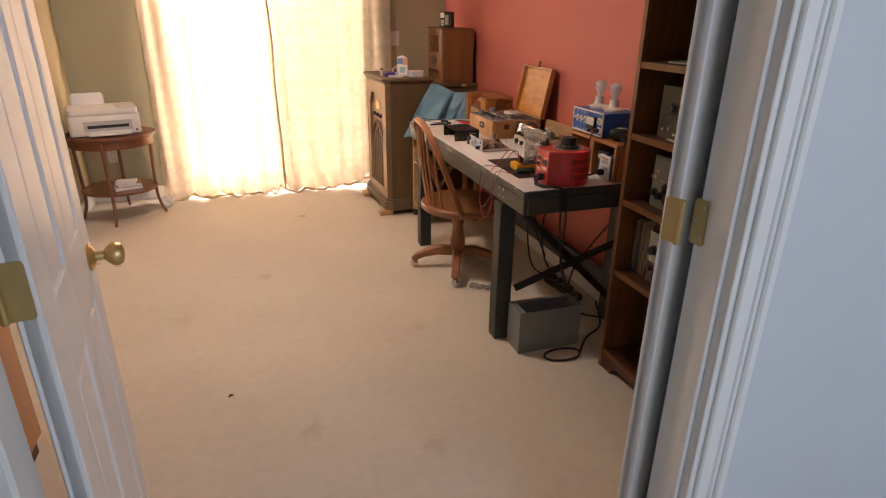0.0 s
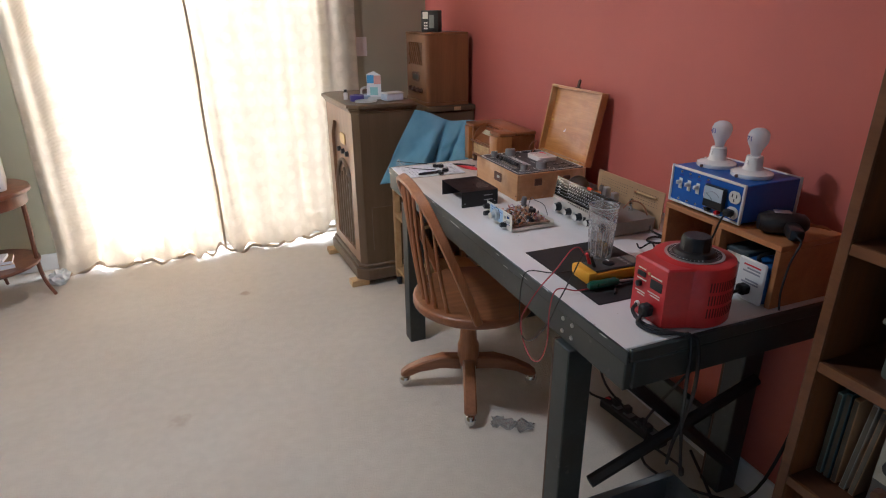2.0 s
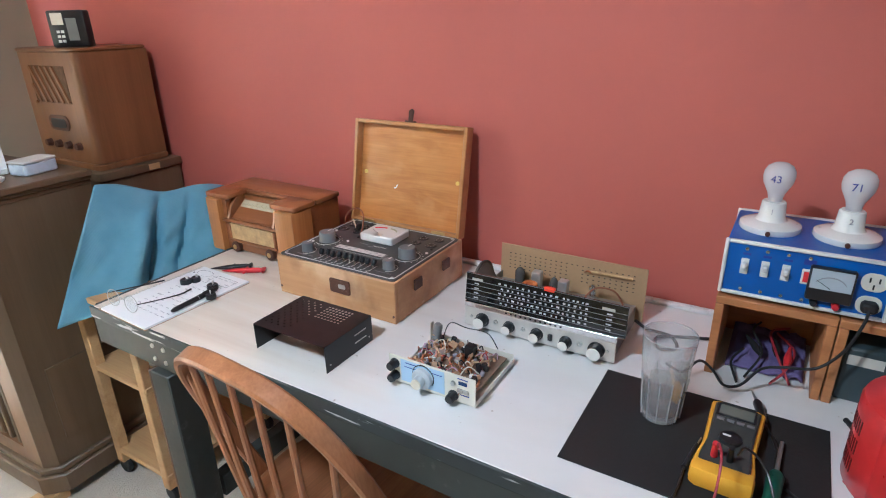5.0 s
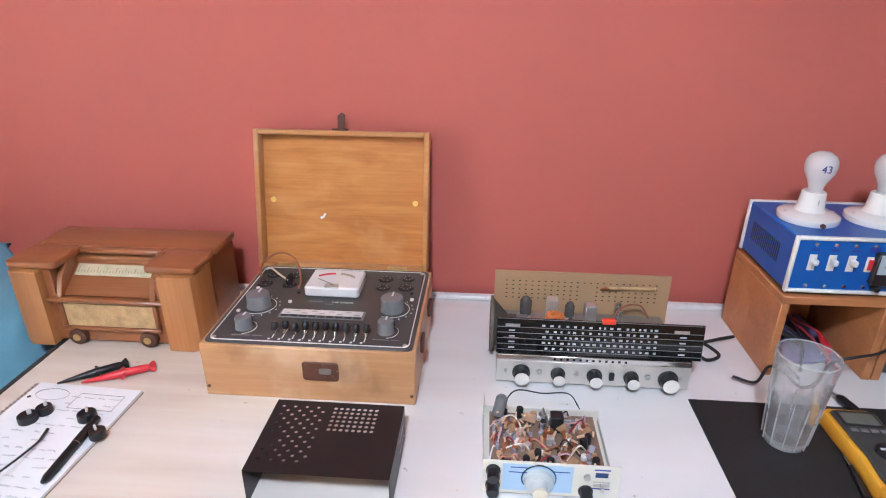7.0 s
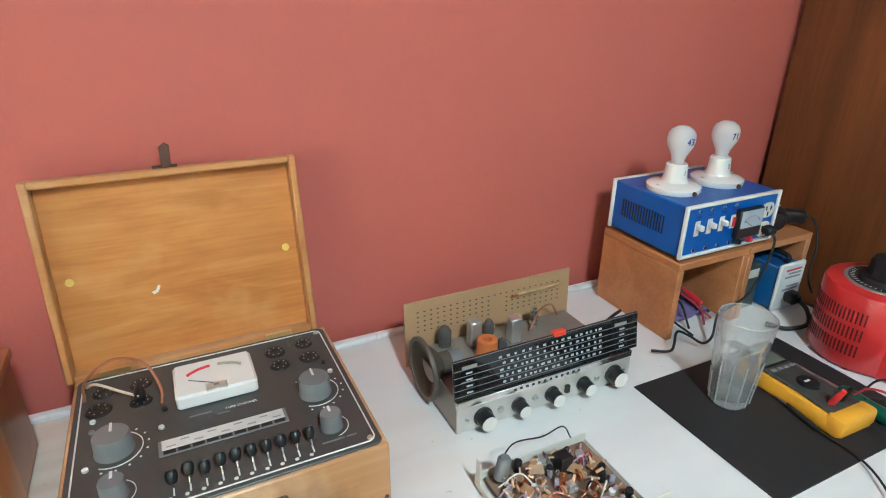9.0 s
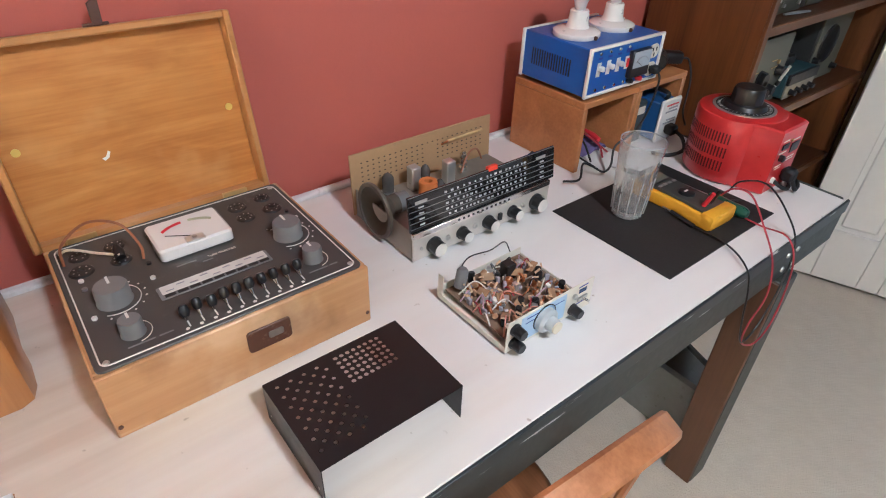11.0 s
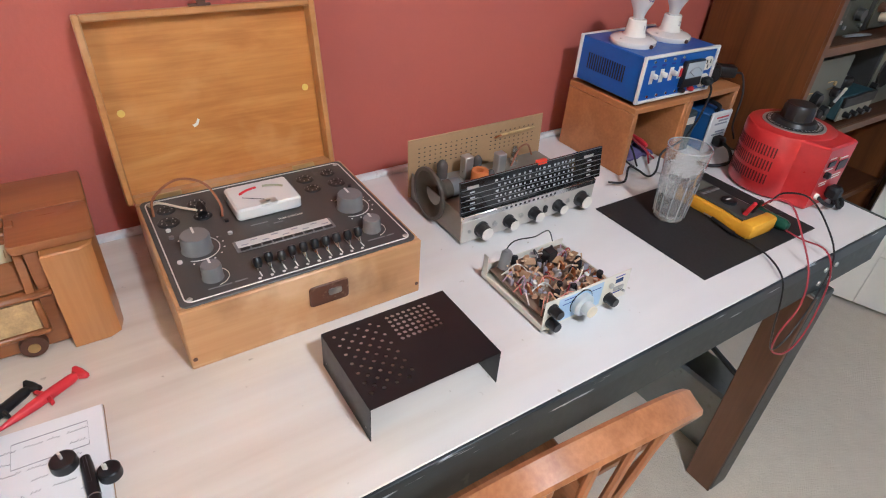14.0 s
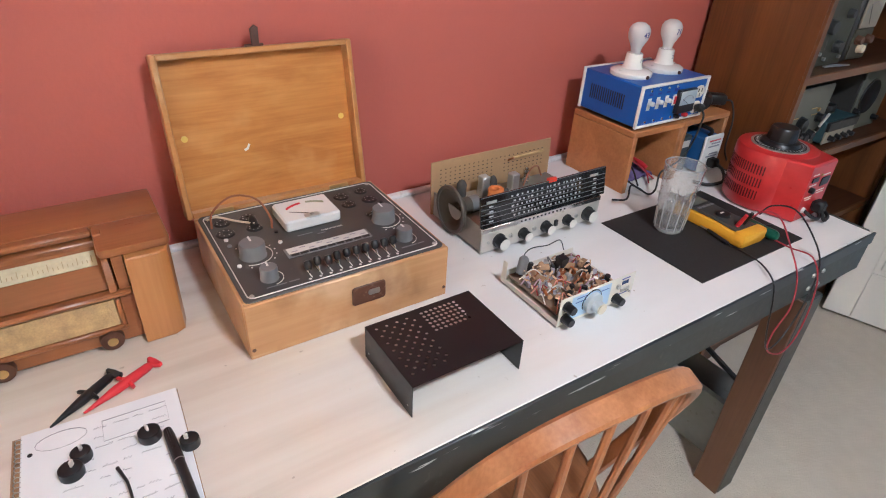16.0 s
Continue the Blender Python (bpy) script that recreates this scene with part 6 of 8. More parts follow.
    part("output_coil", lathe([(0.008, 0), (0.016, 0), (0.017, 0.003), (0.017, 0.016), (0.016, 0.018), (0.008, 0.018), (0.008, 0)], 24), ORANGE_CARD, c, "orange card coil former", True, Matrix.Translation((0.098, 0.214, 0.046)) @ Matrix.Diagonal((1, 1, 1.9, 1)))
    for k in range(4):
        part("coil_ring", lathe([(0.004, 0), (0.0075, 0), (0.0075, 0.006), (0.004, 0.006)], 14), CHROME, c, "", True, pose(0.145, 0.092, 0.046 + k * 0.0095))
    part("coil_core", rod((0.145, 0.092, 0.046), (0.145, 0.092, 0.086), 0.004), CHROME, c)
    part("tuning_gang", slab([(0.03 * math.cos(radians(a)), 0.03 * math.sin(radians(a))) for a in range(0, 181, 15)], 0, 0.03, 0, None, Matrix.Translation((0.035, 0.145, 0.046)) @ pose(0, 0, 0, 90)), SILVER, c, "half-round tuning capacitor")
    part("bracket", tube([(0.01, W - 0.01, 0.058), (0.01, W - 0.01, 0.085), (0.01, W - 0.035, 0.085), (0.01, W - 0.035, 0.058)], 0.002, 6, None, 0), STEEL, c)
    part("wire", tube([(0.16, 0.03, 0.046), (0.155, 0.05, 0.075), (0.14, 0.085, 0.08), (0.13, 0.11, 0.05)], 0.002, 6), BROWN_WIRE, c)
    # perforated back board
    bk = part("back_board", box((0.0, -0.008, 0.0), (0.003, W + 0.004, 0.118), 0.0005), PEGBOARD, c, "perforated brown hardboard back", True, Matrix.Translation((0.178, 0, 0.006)) @ pose(0, 0, 0, 0, 3))
    hole = box((-0.0004, 0.0, 0.0), (0.0002, 0.0036, 0.0018))
    first = part("vent_hole", hole, BLACK, bk, "", False, pose(0, 0.016, 0.062))
    for r in range(5):
        for k in range(24):
            if (r or k) and not (9 < k < 12 and r < 4):
                again(first, pose(0, 0.016 + k * 0.0122, 0.062 + r * 0.0088))
    part("loop_antenna", rod((-0.006, 0.020, 0.094), (-0.006, 0.110, 0.092), 0.003), GRILLE_CLOTH, bk)
    part("terminal", tube([(-0.004, 0.105, 0.088), (-0.012, 0.113, 0.095), (-0.004, 0.121, 0.088)], 0.002, 6), COPPER, bk)
    cd = tube([(0.15, 0.0, 0.022), (0.13, -0.03, 0.02), (0.15, -0.07, 0.006), (0.11, -0.09, 0.005), (0.09, -0.06, 0.006), (0.13, -0.05, 0.008), (0.16, -0.10, 0.006), (0.175, -0.14, 0.006)], 0.0032, 7)
    part("mains_cord", cd, RUBBER, c, "black mains cord")
    return c


receiver()

# ---- small kit receiver with its cover off ----


def kit():
    c = thing("kit_receiver", pose(1.035, 2.655, TOP), "small ivory kit receiver with its cover off, crowded with parts", "radio receiver")
    W, D = 0.176, 0.152
    part("base_plate", box((0.002, 0.002, 0.004), (D, W - 0.002, 0.006)), IVORY, c)
    for x in (0.02, D - 0.02):
        for y in (0.02, W - 0.02):
            part("foot", disc(0.006, 0.004, 12), RUBBER, c, "", True, pose(x, y, 0))
    fr = part("front_panel", box((0.0, 0.0, 0.004), (0.002, W, 0.058), 0.0006), IVORY, c, "ivory front panel with blue print")
    part("back_panel", box((D - 0.002, 0.0, 0.006), (D, W, 0.024), 0.0006), IVORY, c)
    part("corner_tab", box((D - 0.014, W - 0.0016, 0.014), (D - 0.002, W, 0.050), 0.0005), IVORY, c)
    for y in (0.0, W - 0.0015):
        part("side_lip", box((0.002, y, 0.004), (D - 0.002, y + 0.0015, 0.014), 0.0003), IVORY, c)
    part("print_field", box((-0.0005, 0.060, 0.010), (0.0, 0.150, 0.054)), PALE_BLUE, fr, "pale blue printed field")
    part("scale_arc", tube([(-0.0008, 0.103 + 0.022 * math.cos(a), 0.032 + 0.022 * math.sin(a)) for a in [radians(q) for q in range(-30, 211, 12)]], 0.0012, 5, None, 0, 0.4), BLACK, fr)
    dl = part("dial_knob", lathe([(0, 0), (0.019, 0), (0.019, 0.008), (0.017, 0.010), (0.011, 0.011), (0.011, 0.021), (0.010, 0.023), (0, 0.023)], 28), surface("pale_grey_knob", (0.50, 0.54, 0.56), 0.35), c, "grey tuning knob", True, Matrix.Translation((0, 0.103, 0.030)) @ XFACE)
    part("dial_cap", lathe([(0, 0.0232), (0.0095, 0.0232), (0.0095, 0.026), (0, 0.0262)], 20), CREAM, dl, "cream crank cap")
    for y, z in ((0.162, 0.042), (0.162, 0.018), (0.042, 0.016)):
        knob("knob", Matrix.Translation((0, y, z)) @ XFACE, 0.0085, 0.018, BLACK_PLASTIC, c)
    part("display", box((-0.0008, 0.016, 0.040), (0.0, 0.032, 0.047)), surface("display_blue", (0.03, 0.06, 0.16), 0.2), fr)
    part("toggle_base", box((-0.003, 0.013, 0.026), (0.0, 0.034, 0.033), 0.0005), STEEL, fr)
    part("toggle", rod((-0.003, 0.024, 0.030), (-0.014, 0.024, 0.032), 0.002), CHROME, fr)
    part("nut", disc(0.0045, 0.004, 6), STEEL, fr, "", True, Matrix.Translation((0, 0.042, 0.040)) @ XFACE)
    for y0, y1, z in ((0.115, 0.140, 0.048), (0.118, 0.142, 0.040), (0.012, 0.036, 0.020), (0.064, 0.085, 0.044), (0.014, 0.034, 0.051)):
        part("print_bar", box((-0.0006, y0, z), (-0.0001, y1, z + 0.0016)), INK, fr)
    part("circuit_board", box((0.012, 0.010, 0.016), (D - 0.008, W - 0.010, 0.018)), GREEN_PCB, c)
    rnd = random.Random(21)
    caps = [part("capacitor", lathe([(0, 0), (0.005, 0), (0.005, 0.014), (0.0042, 0.015), (0, 0.0148)], 14), BLACK_PLASTIC, c, "", True, pose(0.05, 0.1, 0.018))]
    discs = [part("capacitor", slab(arc_rect(0.010, 0.009, 0.004), -0.0015, 0.0015, 0, None, Matrix.Translation((0, 0, 0.009)) @ pose(0, 0, 0, 90)), surface("ochre_dip", (0.50, 0.29, 0.16), 0.4), c, "", True, pose(0.06, 0.05, 0.018))]
    res = [part("resistor", rod((-0.005, 0, 0), (0.005, 0, 0), 0.0018, 8), surface("tan_resistor", (0.62, 0.44, 0.28), 0.5), c, "", True, pose(0.07, 0.06, 0.022))]
    coil = [part("coil", lathe([(0.002, 0), (0.006, 0), (0.0065, 0.003), (0.006, 0.012), (0.002, 0.012), (0.002, 0)], 16), COPPER, c, "", True, pose(0.03, 0.04, 0.018))]
    can = [part("if_can", box((-0.005, -0.005, 0), (0.005, 0.005, 0.013), 0.0006), SILVER, c, "", True, pose(0.08, 0.08, 0.018))]
    toro = [part("toroid", lathe([(0.004 + 0.0025 * math.cos(radians(a)) + 0.0025, 0.0025 * math.sin(radians(a))) for a in range(0, 361, 45)], 16), COPPER, c, "", True, Matrix.Translation((0.09, 0.06, 0.026)) @ pose(0, 0, 0, 80))]
    white = [part("trimmer", lathe([(0, 0), (0.0045, 0), (0.0045, 0.007), (0.002, 0.008), (0, 0.008)], 10), WHITE_PLASTIC, c, "", True, pose(0.1, 0.12, 0.018))]
    clear = [part("film_capacitor", box((-0.004, -0.0025, 0), (0.004, 0.0025, 0.011), 0.001), surface("smoke_film", (0.38, 0.36, 0.41), 0.25), c, "", True, pose(0.11, 0.09, 0.018))]
    for src, num in ((caps, 9), (discs, 24), (res, 52), (coil, 7), (can, 10), (toro, 9), (white, 12), (clear, 26)):
        for i in range(num):
            x, y = rnd.uniform(0.018, D - 0.016), rnd.uniform(0.016, W - 0.016)
            base = 0.018 if src is not res else 0.021 + 0.02 * rnd.random()
            sc = rnd.uniform(0.65, 1.15)
            again(src[0], Matrix.Translation((x, y, base)) @ pose(0, 0, 0, rnd.uniform(-12, 12) if src is not toro else rnd.uniform(60, 100), rnd.uniform(-12, 12) if src is not res else rnd.uniform(-80, 80), rnd.uniform(0, 360)) @ Matrix.Scale(sc, 4))
    lilac = surface("lilac_wire", (0.52, 0.36, 0.46), 0.5)
    salmon = surface("salmon_wire", (0.66, 0.30, 0.22), 0.5)
    tan_board = surface("tan_sub_board", (0.36, 0.22, 0.12), 0.5, vary=0.2, big=60)
    sub = None
    for i in range(11):
        m = Matrix.Translation((rnd.uniform(0.025, D - 0.03), rnd.uniform(0.025, W - 0.03), rnd.uniform(0.024, 0.036))) @ pose(0, 0, 0, rnd.uniform(-60, 60), rnd.uniform(-50, 50), rnd.uniform(0, 180))
        if sub is None:
            sub = part("sub_board", box((-0.010, -0.006, -0.0008), (0.010, 0.006, 0.0008), 0.0003), tan_board, c, "", False, m)
        else:
            again(sub, m)
    for i in range(34):
        a = Vector((rnd.uniform(0.02, D - 0.02), rnd.uniform(0.015, W - 0.015), 0.018))
        d = Vector((rnd.uniform(-0.035, 0.035), rnd.uniform(-0.045, 0.045), 0))
        e = a + d
        e.x, e.y = min(max(e.x, 0.01), D - 0.01), min(max(e.y, 0.01), W - 0.01)
        mid = (a + e) / 2 + Vector((rnd.uniform(-0.01, 0.01), rnd.uniform(-0.01, 0.01), rnd.uniform(0.008, 0.026)))
        part("wire", tube([a, mid, e], 0.0012, 5, None, 6), rnd.choice((PINK_WIRE, BLACK_PLASTIC, lilac, salmon, GREY_KNOB, WHITE_PLASTIC, COPPER, IVORY)), c)
    part("battery_can", lathe([(0, 0), (0.009, 0), (0.009, 0.028), (0.006, 0.032), (0, 0.032)], 16), GREY_KNOB, c, "grey metal can", True, Matrix.Translation((D - 0.026, W - 0.022, 0.030)) @ pose(0, 0, 0, 10, 0, 0))
    part("relay", box((D - 0.05, 0.06, 0.018), (D - 0.032, 0.078, 0.046), 0.001), BLACK_PLASTIC, c)
    part("loop_wire", tube([(D - 0.01, 0.15, 0.02), (D - 0.012, 0.13, 0.062), (D - 0.02, 0.09, 0.066), (D - 0.01, 0.05, 0.060), (D - 0.006, 0.03, 0.03)], 0.0010, 6), BLACK_PLASTIC, c)
    return c


kit()

# ---- the kit's black cover ----


def cover():
    c = thing("metal_cover", pose(0.992, 2.945, TOP), "black folded sheet-metal cover with round vent holes", "metal cover")
    W, D, H, t = 0.186, 0.140, 0.057, 0.0009
    # the top is a sheet with round holes: rows of holes are cut as octagons in square cells
    bm = bmesh.new()
    nx, ny = 16, 22
    cx, cy = D / nx, W / ny
    holes = set()
    for i in range(nx):
        for j in range(ny):
            if 9 <= i <= 14 and 4 <= j <= 11:
                holes.add((i, j))
            if 13 <= j <= 20 and 2 <= i <= 14 and (i + j) % 2 == 0:
                holes.add((i, j))
    grid = {}

    def vert(x, y, z):
        k = (round(x, 6), round(y, 6), round(z, 6))
        if k not in grid:
            grid[k] = bm.verts.new(k)
        return grid[k]
    for z in (H, H - t):
        for i in range(nx):
            for j in range(ny):
                x0, y0 = i * cx, j * cy
                sq = [vert(x0, y0, z), vert(x0 + cx, y0, z), vert(x0 + cx, y0 + cy, z), vert(x0, y0 + cy, z)]
                if (i, j) not in holes:
                    bm.faces.new(sq if z == H else sq[::-1])
                    continue
                mx, my, r = x0 + cx / 2, y0 + cy / 2, min(cx, cy) * (0.36 if j < 12 else 0.31)
                ring = [vert(mx + r * math.cos(radians(225 + 45 * k)), my + r * math.sin(radians(225 + 45 * k)), z) for k in range(8)]
                for k in range(4):
                    a, b2 = sq[k], sq[(k + 1) % 4]
                    for f in ((a, ring[2 * k + 1], ring[2 * k]), (a, b2, ring[2 * k + 1]), (b2, ring[(2 * k + 2) % 8], ring[2 * k + 1])):
                        bm.faces.new(f if z == H else f[::-1])
    part("top", bm, BLACK, c, "perforated top", False)
    for y in (0.0, W - t):
        part("side", box((0, y, 0.0), (D, y + t, H - t), 0.0003), BLACK, c)
        for x in (0.012, D - 0.012):
            part("screw_hole", disc(0.0018, 0.0006, 8), STEEL, c, "", True, Matrix.Translation((x, y - 0.0003 if y == 0 else y + t + 0.0003, 0.014)) @ pose(0, 0, 0, 90))
    for z in (0.020, 0.037):
        part("louvre", box((0.085, -0.0006, z), (0.120, 0.0002, z + 0.0025)), STEEL, c)
    return c


cover()

# ---- blue dim-bulb tester on two cubbies ----


def cubby(y0, y1, label):
    c = thing("cubby", pose(1.338, y0, TOP), label, "cubby", "plywood cubbies")
    W, D, H, t = y1 - y0, 0.198, 0.155, 0.014
    part("top", box((0, 0, H - t), (D, W, H), 0.0015), CUBBY, c)
    for y in (0.0, W - t):
        part("side", box((0, y, 0), (D, y + t, H - t - 0.0002), 0.0015), CUBBY, c)
    part("back", box((D - 0.006, t, 0), (D - 0.001, W - t, H - t), 0), CUBBY, c)
    return c


cubby(2.166, 2.345, "open-fronted plywood cubby holding test leads")
cubby(1.984, 2.164, "open-fronted plywood cubby holding a transformer")


def dim_bulb():
    c = thing("bulb_tester", pose(1.342, 2.108, TOP + 0.1555), "blue metal test box with switches, meter and two bulbs", "test box")
    W, D, H = 0.238, 0.186, 0.104
    for x in (0.03, D - 0.03):
        for y in (0.03, W - 0.03):
            part("foot", disc(0.006, 0.006, 12), RUBBER, c, "", True, pose(x, y, 0))
    z0 = 0.006
    part("case", box((0.008, 0.003, z0 + 0.002), (D - 0.006, W - 0.003, H - 0.002), 0.002), BLUE_PAINT, c)
    fr = part("front_plate", box((0.0045, 0.005, z0 + 0.005), (0.008, W - 0.005, H - 0.005), 0.0005), BLUE_PAINT, c)
    for x in (0.0, D - 0.007):
        for lo, hi in (((x, 0, z0), (x + 0.008, 0.006, H)), ((x, W - 0.006, z0), (x + 0.008, W, H)), ((x, 0.006, z0), (x + 0.008, W - 0.006, z0 + 0.006)), ((x, 0.006, H - 0.006), (x + 0.008, W - 0.006, H))):
            part("white_rim", box(lo, hi, 0.0015), WHITE_PLASTIC, c, "white plastic rim")
    for k in range(3):
        y = W - 0.034 - k * 0.030
        sw = part("switch_plate", box((0.0035, y - 0.006, 0.045), (0.0046, y + 0.006, 0.073), 0.0005), WHITE_PLASTIC, fr)
        part("toggle", box((-0.010, y - 0.004, 0.058), (0.004, y + 0.004, 0.068), 0.002, None, 1), WHITE_PLASTIC, sw, "white toggle switch")
        part("print_bar", box((0.0040, y - 0.007, 0.079), (0.0045, y + 0.005, 0.083)), INK, fr)
    y = W - 0.034 - 3 * 0.030
    rk = part("rocker_frame", box((0.002, y - 0.008, 0.046), (0.0046, y + 0.008, 0.072), 0.001), WHITE_PLASTIC, fr)
    part("rocker", box((0.0005, y - 0.005, 0.050), (0.002, y + 0.005, 0.068), 0.0005), RED_PLASTIC, rk, "red rocker switch")
    part("print_bar", box((0.0040, y - 0.009, 0.079), (0.0045, y + 0.008, 0.088)), INK, fr)
    for k in range(4):
        for z in (0.018, 0.090):
            part("screw", lathe([(0, 0), (0.0035, 0), (0.0028, 0.0016), (0, 0.0018)], 10), CHROME, fr, "", True, Matrix.Translation((0.0045, W - 0.034 - k * 0.030, z)) @ XFACE)
    mt2 = part("meter_body", box((-0.008, 0.050, 0.026), (0.0045, 0.112, 0.082), 0.002), BLACK_PLASTIC, fr, "panel meter with a black base")
    part("meter_face", box((-0.0095, 0.053, 0.047), (-0.008, 0.109, 0.080), 0.0005), surface("meter_glass", (0.46, 0.52, 0.58), 0.12, vary=0.05, coat=0.6), mt2)
    part("scale_arc", tube([(-0.0100, 0.081 + 0.022 * math.cos(a), 0.051 + 0.018 * math.sin(a)) for a in [radians(q) for q in range(25, 156, 10)]], 0.0007, 4, None, 0), GREY_INK, mt2)
    part("needle", tube([(-0.0100, 0.081, 0.050), (-0.0100, 0.101, 0.062)], 0.0005, 4, None, 0), BLACK, mt2)
    for k, y in enumerate((0.098, 0.068)):
        part("binding_post", lathe([(0, 0), (0.006, 0), (0.006, 0.006), (0.0045, 0.012), (0, 0.012)], 14), (BLACK_PLASTIC, RED_PLASTIC)[k], fr, "", True, Matrix.Translation((0.0045, y, 0.019)) @ XFACE)
    for z in (0.030, 0.068):
        so = part("socket", slab(arc_rect(0.034, 0.030, 0.013, 6), 0, 0.003, 0.001, None, Matrix.Translation((0.0045, 0.027, z)) @ XFACE), IVORY, fr, "ivory mains socket")
        for dy, dz in ((-0.006, 0.004), (0.006, 0.004), (0.0, -0.007)):
            part("slot", box((0.0005, 0.027 + dy - 0.0011, z + dz - 0.004), (0.0016, 0.027 + dy + 0.0011, z + dz + 0.004)), BLACK, so)
    part("plug", box((-0.020, 0.016, 0.024), (0.001, 0.038, 0.040), 0.004), RUBBER, c, "black mains plug")
    part("plug_cord", tube([(-0.018, 0.027, 0.030), (-0.028, 0.030, 0.012), (-0.030, 0.045, -0.040), (-0.032, 0.075, -0.080), (-0.040, 0.12, -0.088), (-0.034, 0.15, -0.105), (-0.05, 0.175, -0.135), (-0.052, 0.20, -0.142), (-0.035, 0.222, -0.128), (-0.03, 0.245, -0.120), (-0.045, 0.268, -0.142), (-0.03, 0.30, -0.143)], 0.0024, 7), RUBBER, c)
    for k in range(16):
        part("vent_slot", box((0.050 + k * 0.0068, W - 0.0032, 0.038), (0.053 + k * 0.0068, W - 0.0026, 0.072)), BLACK, c)
    # two bulbs in porcelain lamp holders
    for k, y in enumerate((0.180, 0.068)):
        h = part("lamp_holder", lathe([(0, 0), (0.047, 0), (0.049, 0.004), (0.048, 0.010), (0.040, 0.014), (0.025, 0.017), (0.021, 0.024), (0.019, 0.048), (0.017, 0.050), (0, 0.050)], 36), PORCELAIN, c, "white porcelain lamp holder", True, pose(0.092, y, H - 0.002))
        for s in (-1, 1):
            part("holder_screw", disc(0.0045, 0.0020, 12), STEEL, h, "", True, pose(0.0, s * 0.037, 0.0125))
        part("pull_stub", disc(0.004, 0.006, 10), DARK_BROWN, h, "", True, Matrix.Translation((-0.046, 0.0, 0.005)) @ XFACE)
        bl = part("bulb", lathe([(0, 0.050), (0.0110, 0.050), (0.0115, 0.056), (0.0135, 0.064), (0.0180, 0.073), (0.0225, 0.082), (0.0244, 0.092), (0.0236, 0.102), (0.0192, 0.110), (0.0105, 0.1155), (0, 0.1166)], 32), FROST, h, "unlit frosted bulb with a hand-written number")
        tag = ("43", "71")[k]
        tm = Matrix.Translation((-0.0248, 0.003, 0.092)) @ XFACE
        lettering(tag, 0.017, INK, bl, tm, "written_number")
        lettering(str(k + 1), 0.013, GREY_INK, h, Matrix.Translation((-0.0212, 0.0, 0.035)) @ XFACE, "written_number")
    return c


dim_bulb()

# things in and on the cubbies
tl = thing("test_leads", pose(1.375, 2.19, TOP), "test leads with red and black clips on purple cloth", "test leads")
bm = bmesh.new()
n = 14
vs = [[bm.verts.new((0.15 * i / n, 0.125 * j / n, 0.006 + 0.022 * abs(noise.noise(Vector((i * 0.35, j * 0.35, 2)))) + 0.01 * (i / n))) for j in range(n + 1)] for i in range(n + 1)]
for i in range(n):
    for j in range(n):
        bm.faces.new((vs[i][j], vs[i + 1][j], vs[i + 1][j + 1], vs[i][j + 1]))
cl2 = part("cloth", bm, PURPLE, tl, "crumpled purple cloth")
cl2.modifiers.new("thickness", "SOLIDIFY").thickness = 0.004
for pts, m in (([(-0.02, 0.02, 0.006), (0.03, 0.05, 0.04), (0.09, 0.06, 0.045), (0.13, 0.03, 0.04)], PINK_WIRE), ([(-0.03, 0.09, 0.006), (0.02, 0.07, 0.035), (0.07, 0.09, 0.05), (0.12, 0.08, 0.045)], RUBBER), ([(-0.03, 0.05, 0.005), (0.0, 0.03, 0.02), (0.05, 0.02, 0.035), (0.1, 0.05, 0.04)], PINK_WIRE), ([(-0.05, 0.10, 0.004), (-0.01, 0.115, 0.02), (0.03, 0.10, 0.03)], RUBBER)):
    part("lead", tube(pts, 0.0022, 7), m, tl)
for x, y, m in ((0.02, 0.07, RUBBER), (0.0, 0.03, RED_PLASTIC), (0.03, 0.045, RUBBER)):
    part("clip", lathe([(0, 0), (0.005, 0.002), (0.007, 0.02), (0.005, 0.035), (0.002, 0.055), (0, 0.056)], 10), m, tl, "", True, Matrix.Translation((x, y, 0.03)) @ pose(0, 0, 0, 80, 0, 60 + 900 * y))

tr = thing("transformer_box", pose(1.325, 2.0, TOP), "blue transformer box with a white printed front", "transformer")
part("body", box((0.008, 0.002, 0.004), (0.16, 0.070, 0.096), 0.003), surface("blue_case", (0.02, 0.10, 0.30), 0.4), tr)
part("front", box((0.0, 0.0, 0.002), (0.008, 0.074, 0.104), 0.003), WHITE_PLASTIC, tr, "white front plate with red print")
for k, z in enumerate((0.088, 0.080, 0.072, 0.052, 0.045)):
    part("print_bar", box((-0.0004, 0.012, z), (0.0001, 0.058 - 0.01 * (k % 2), z + 0.004)), RED_PLASTIC if k == 0 else GREY_INK, tr)
part("handle", tube([(0.02, 0.036, 0.096), (0.02, 0.036, 0.112), (0.09, 0.036, 0.112), (0.09, 0.036, 0.096)], 0.005, 8), BLACK_PLASTIC, tr)
part("outlet_plug", box((-0.026, 0.026, 0.022), (0.0, 0.052, 0.046), 0.005), RUBBER, tr, "black plug in the front")
part("cord", tube([(-0.024, 0.038, 0.034), (-0.05, 0.045, 0.026), (-0.072, 0.07, 0.012), (-0.06, 0.11, 0.006), (-0.03, 0.13, 0.006)], 0.0042, 7), RUBBER, tr)
gb = thing("grey_case", pose(1.36, 2.082, TOP), "dark grey instrument case inside the cubby", "case")
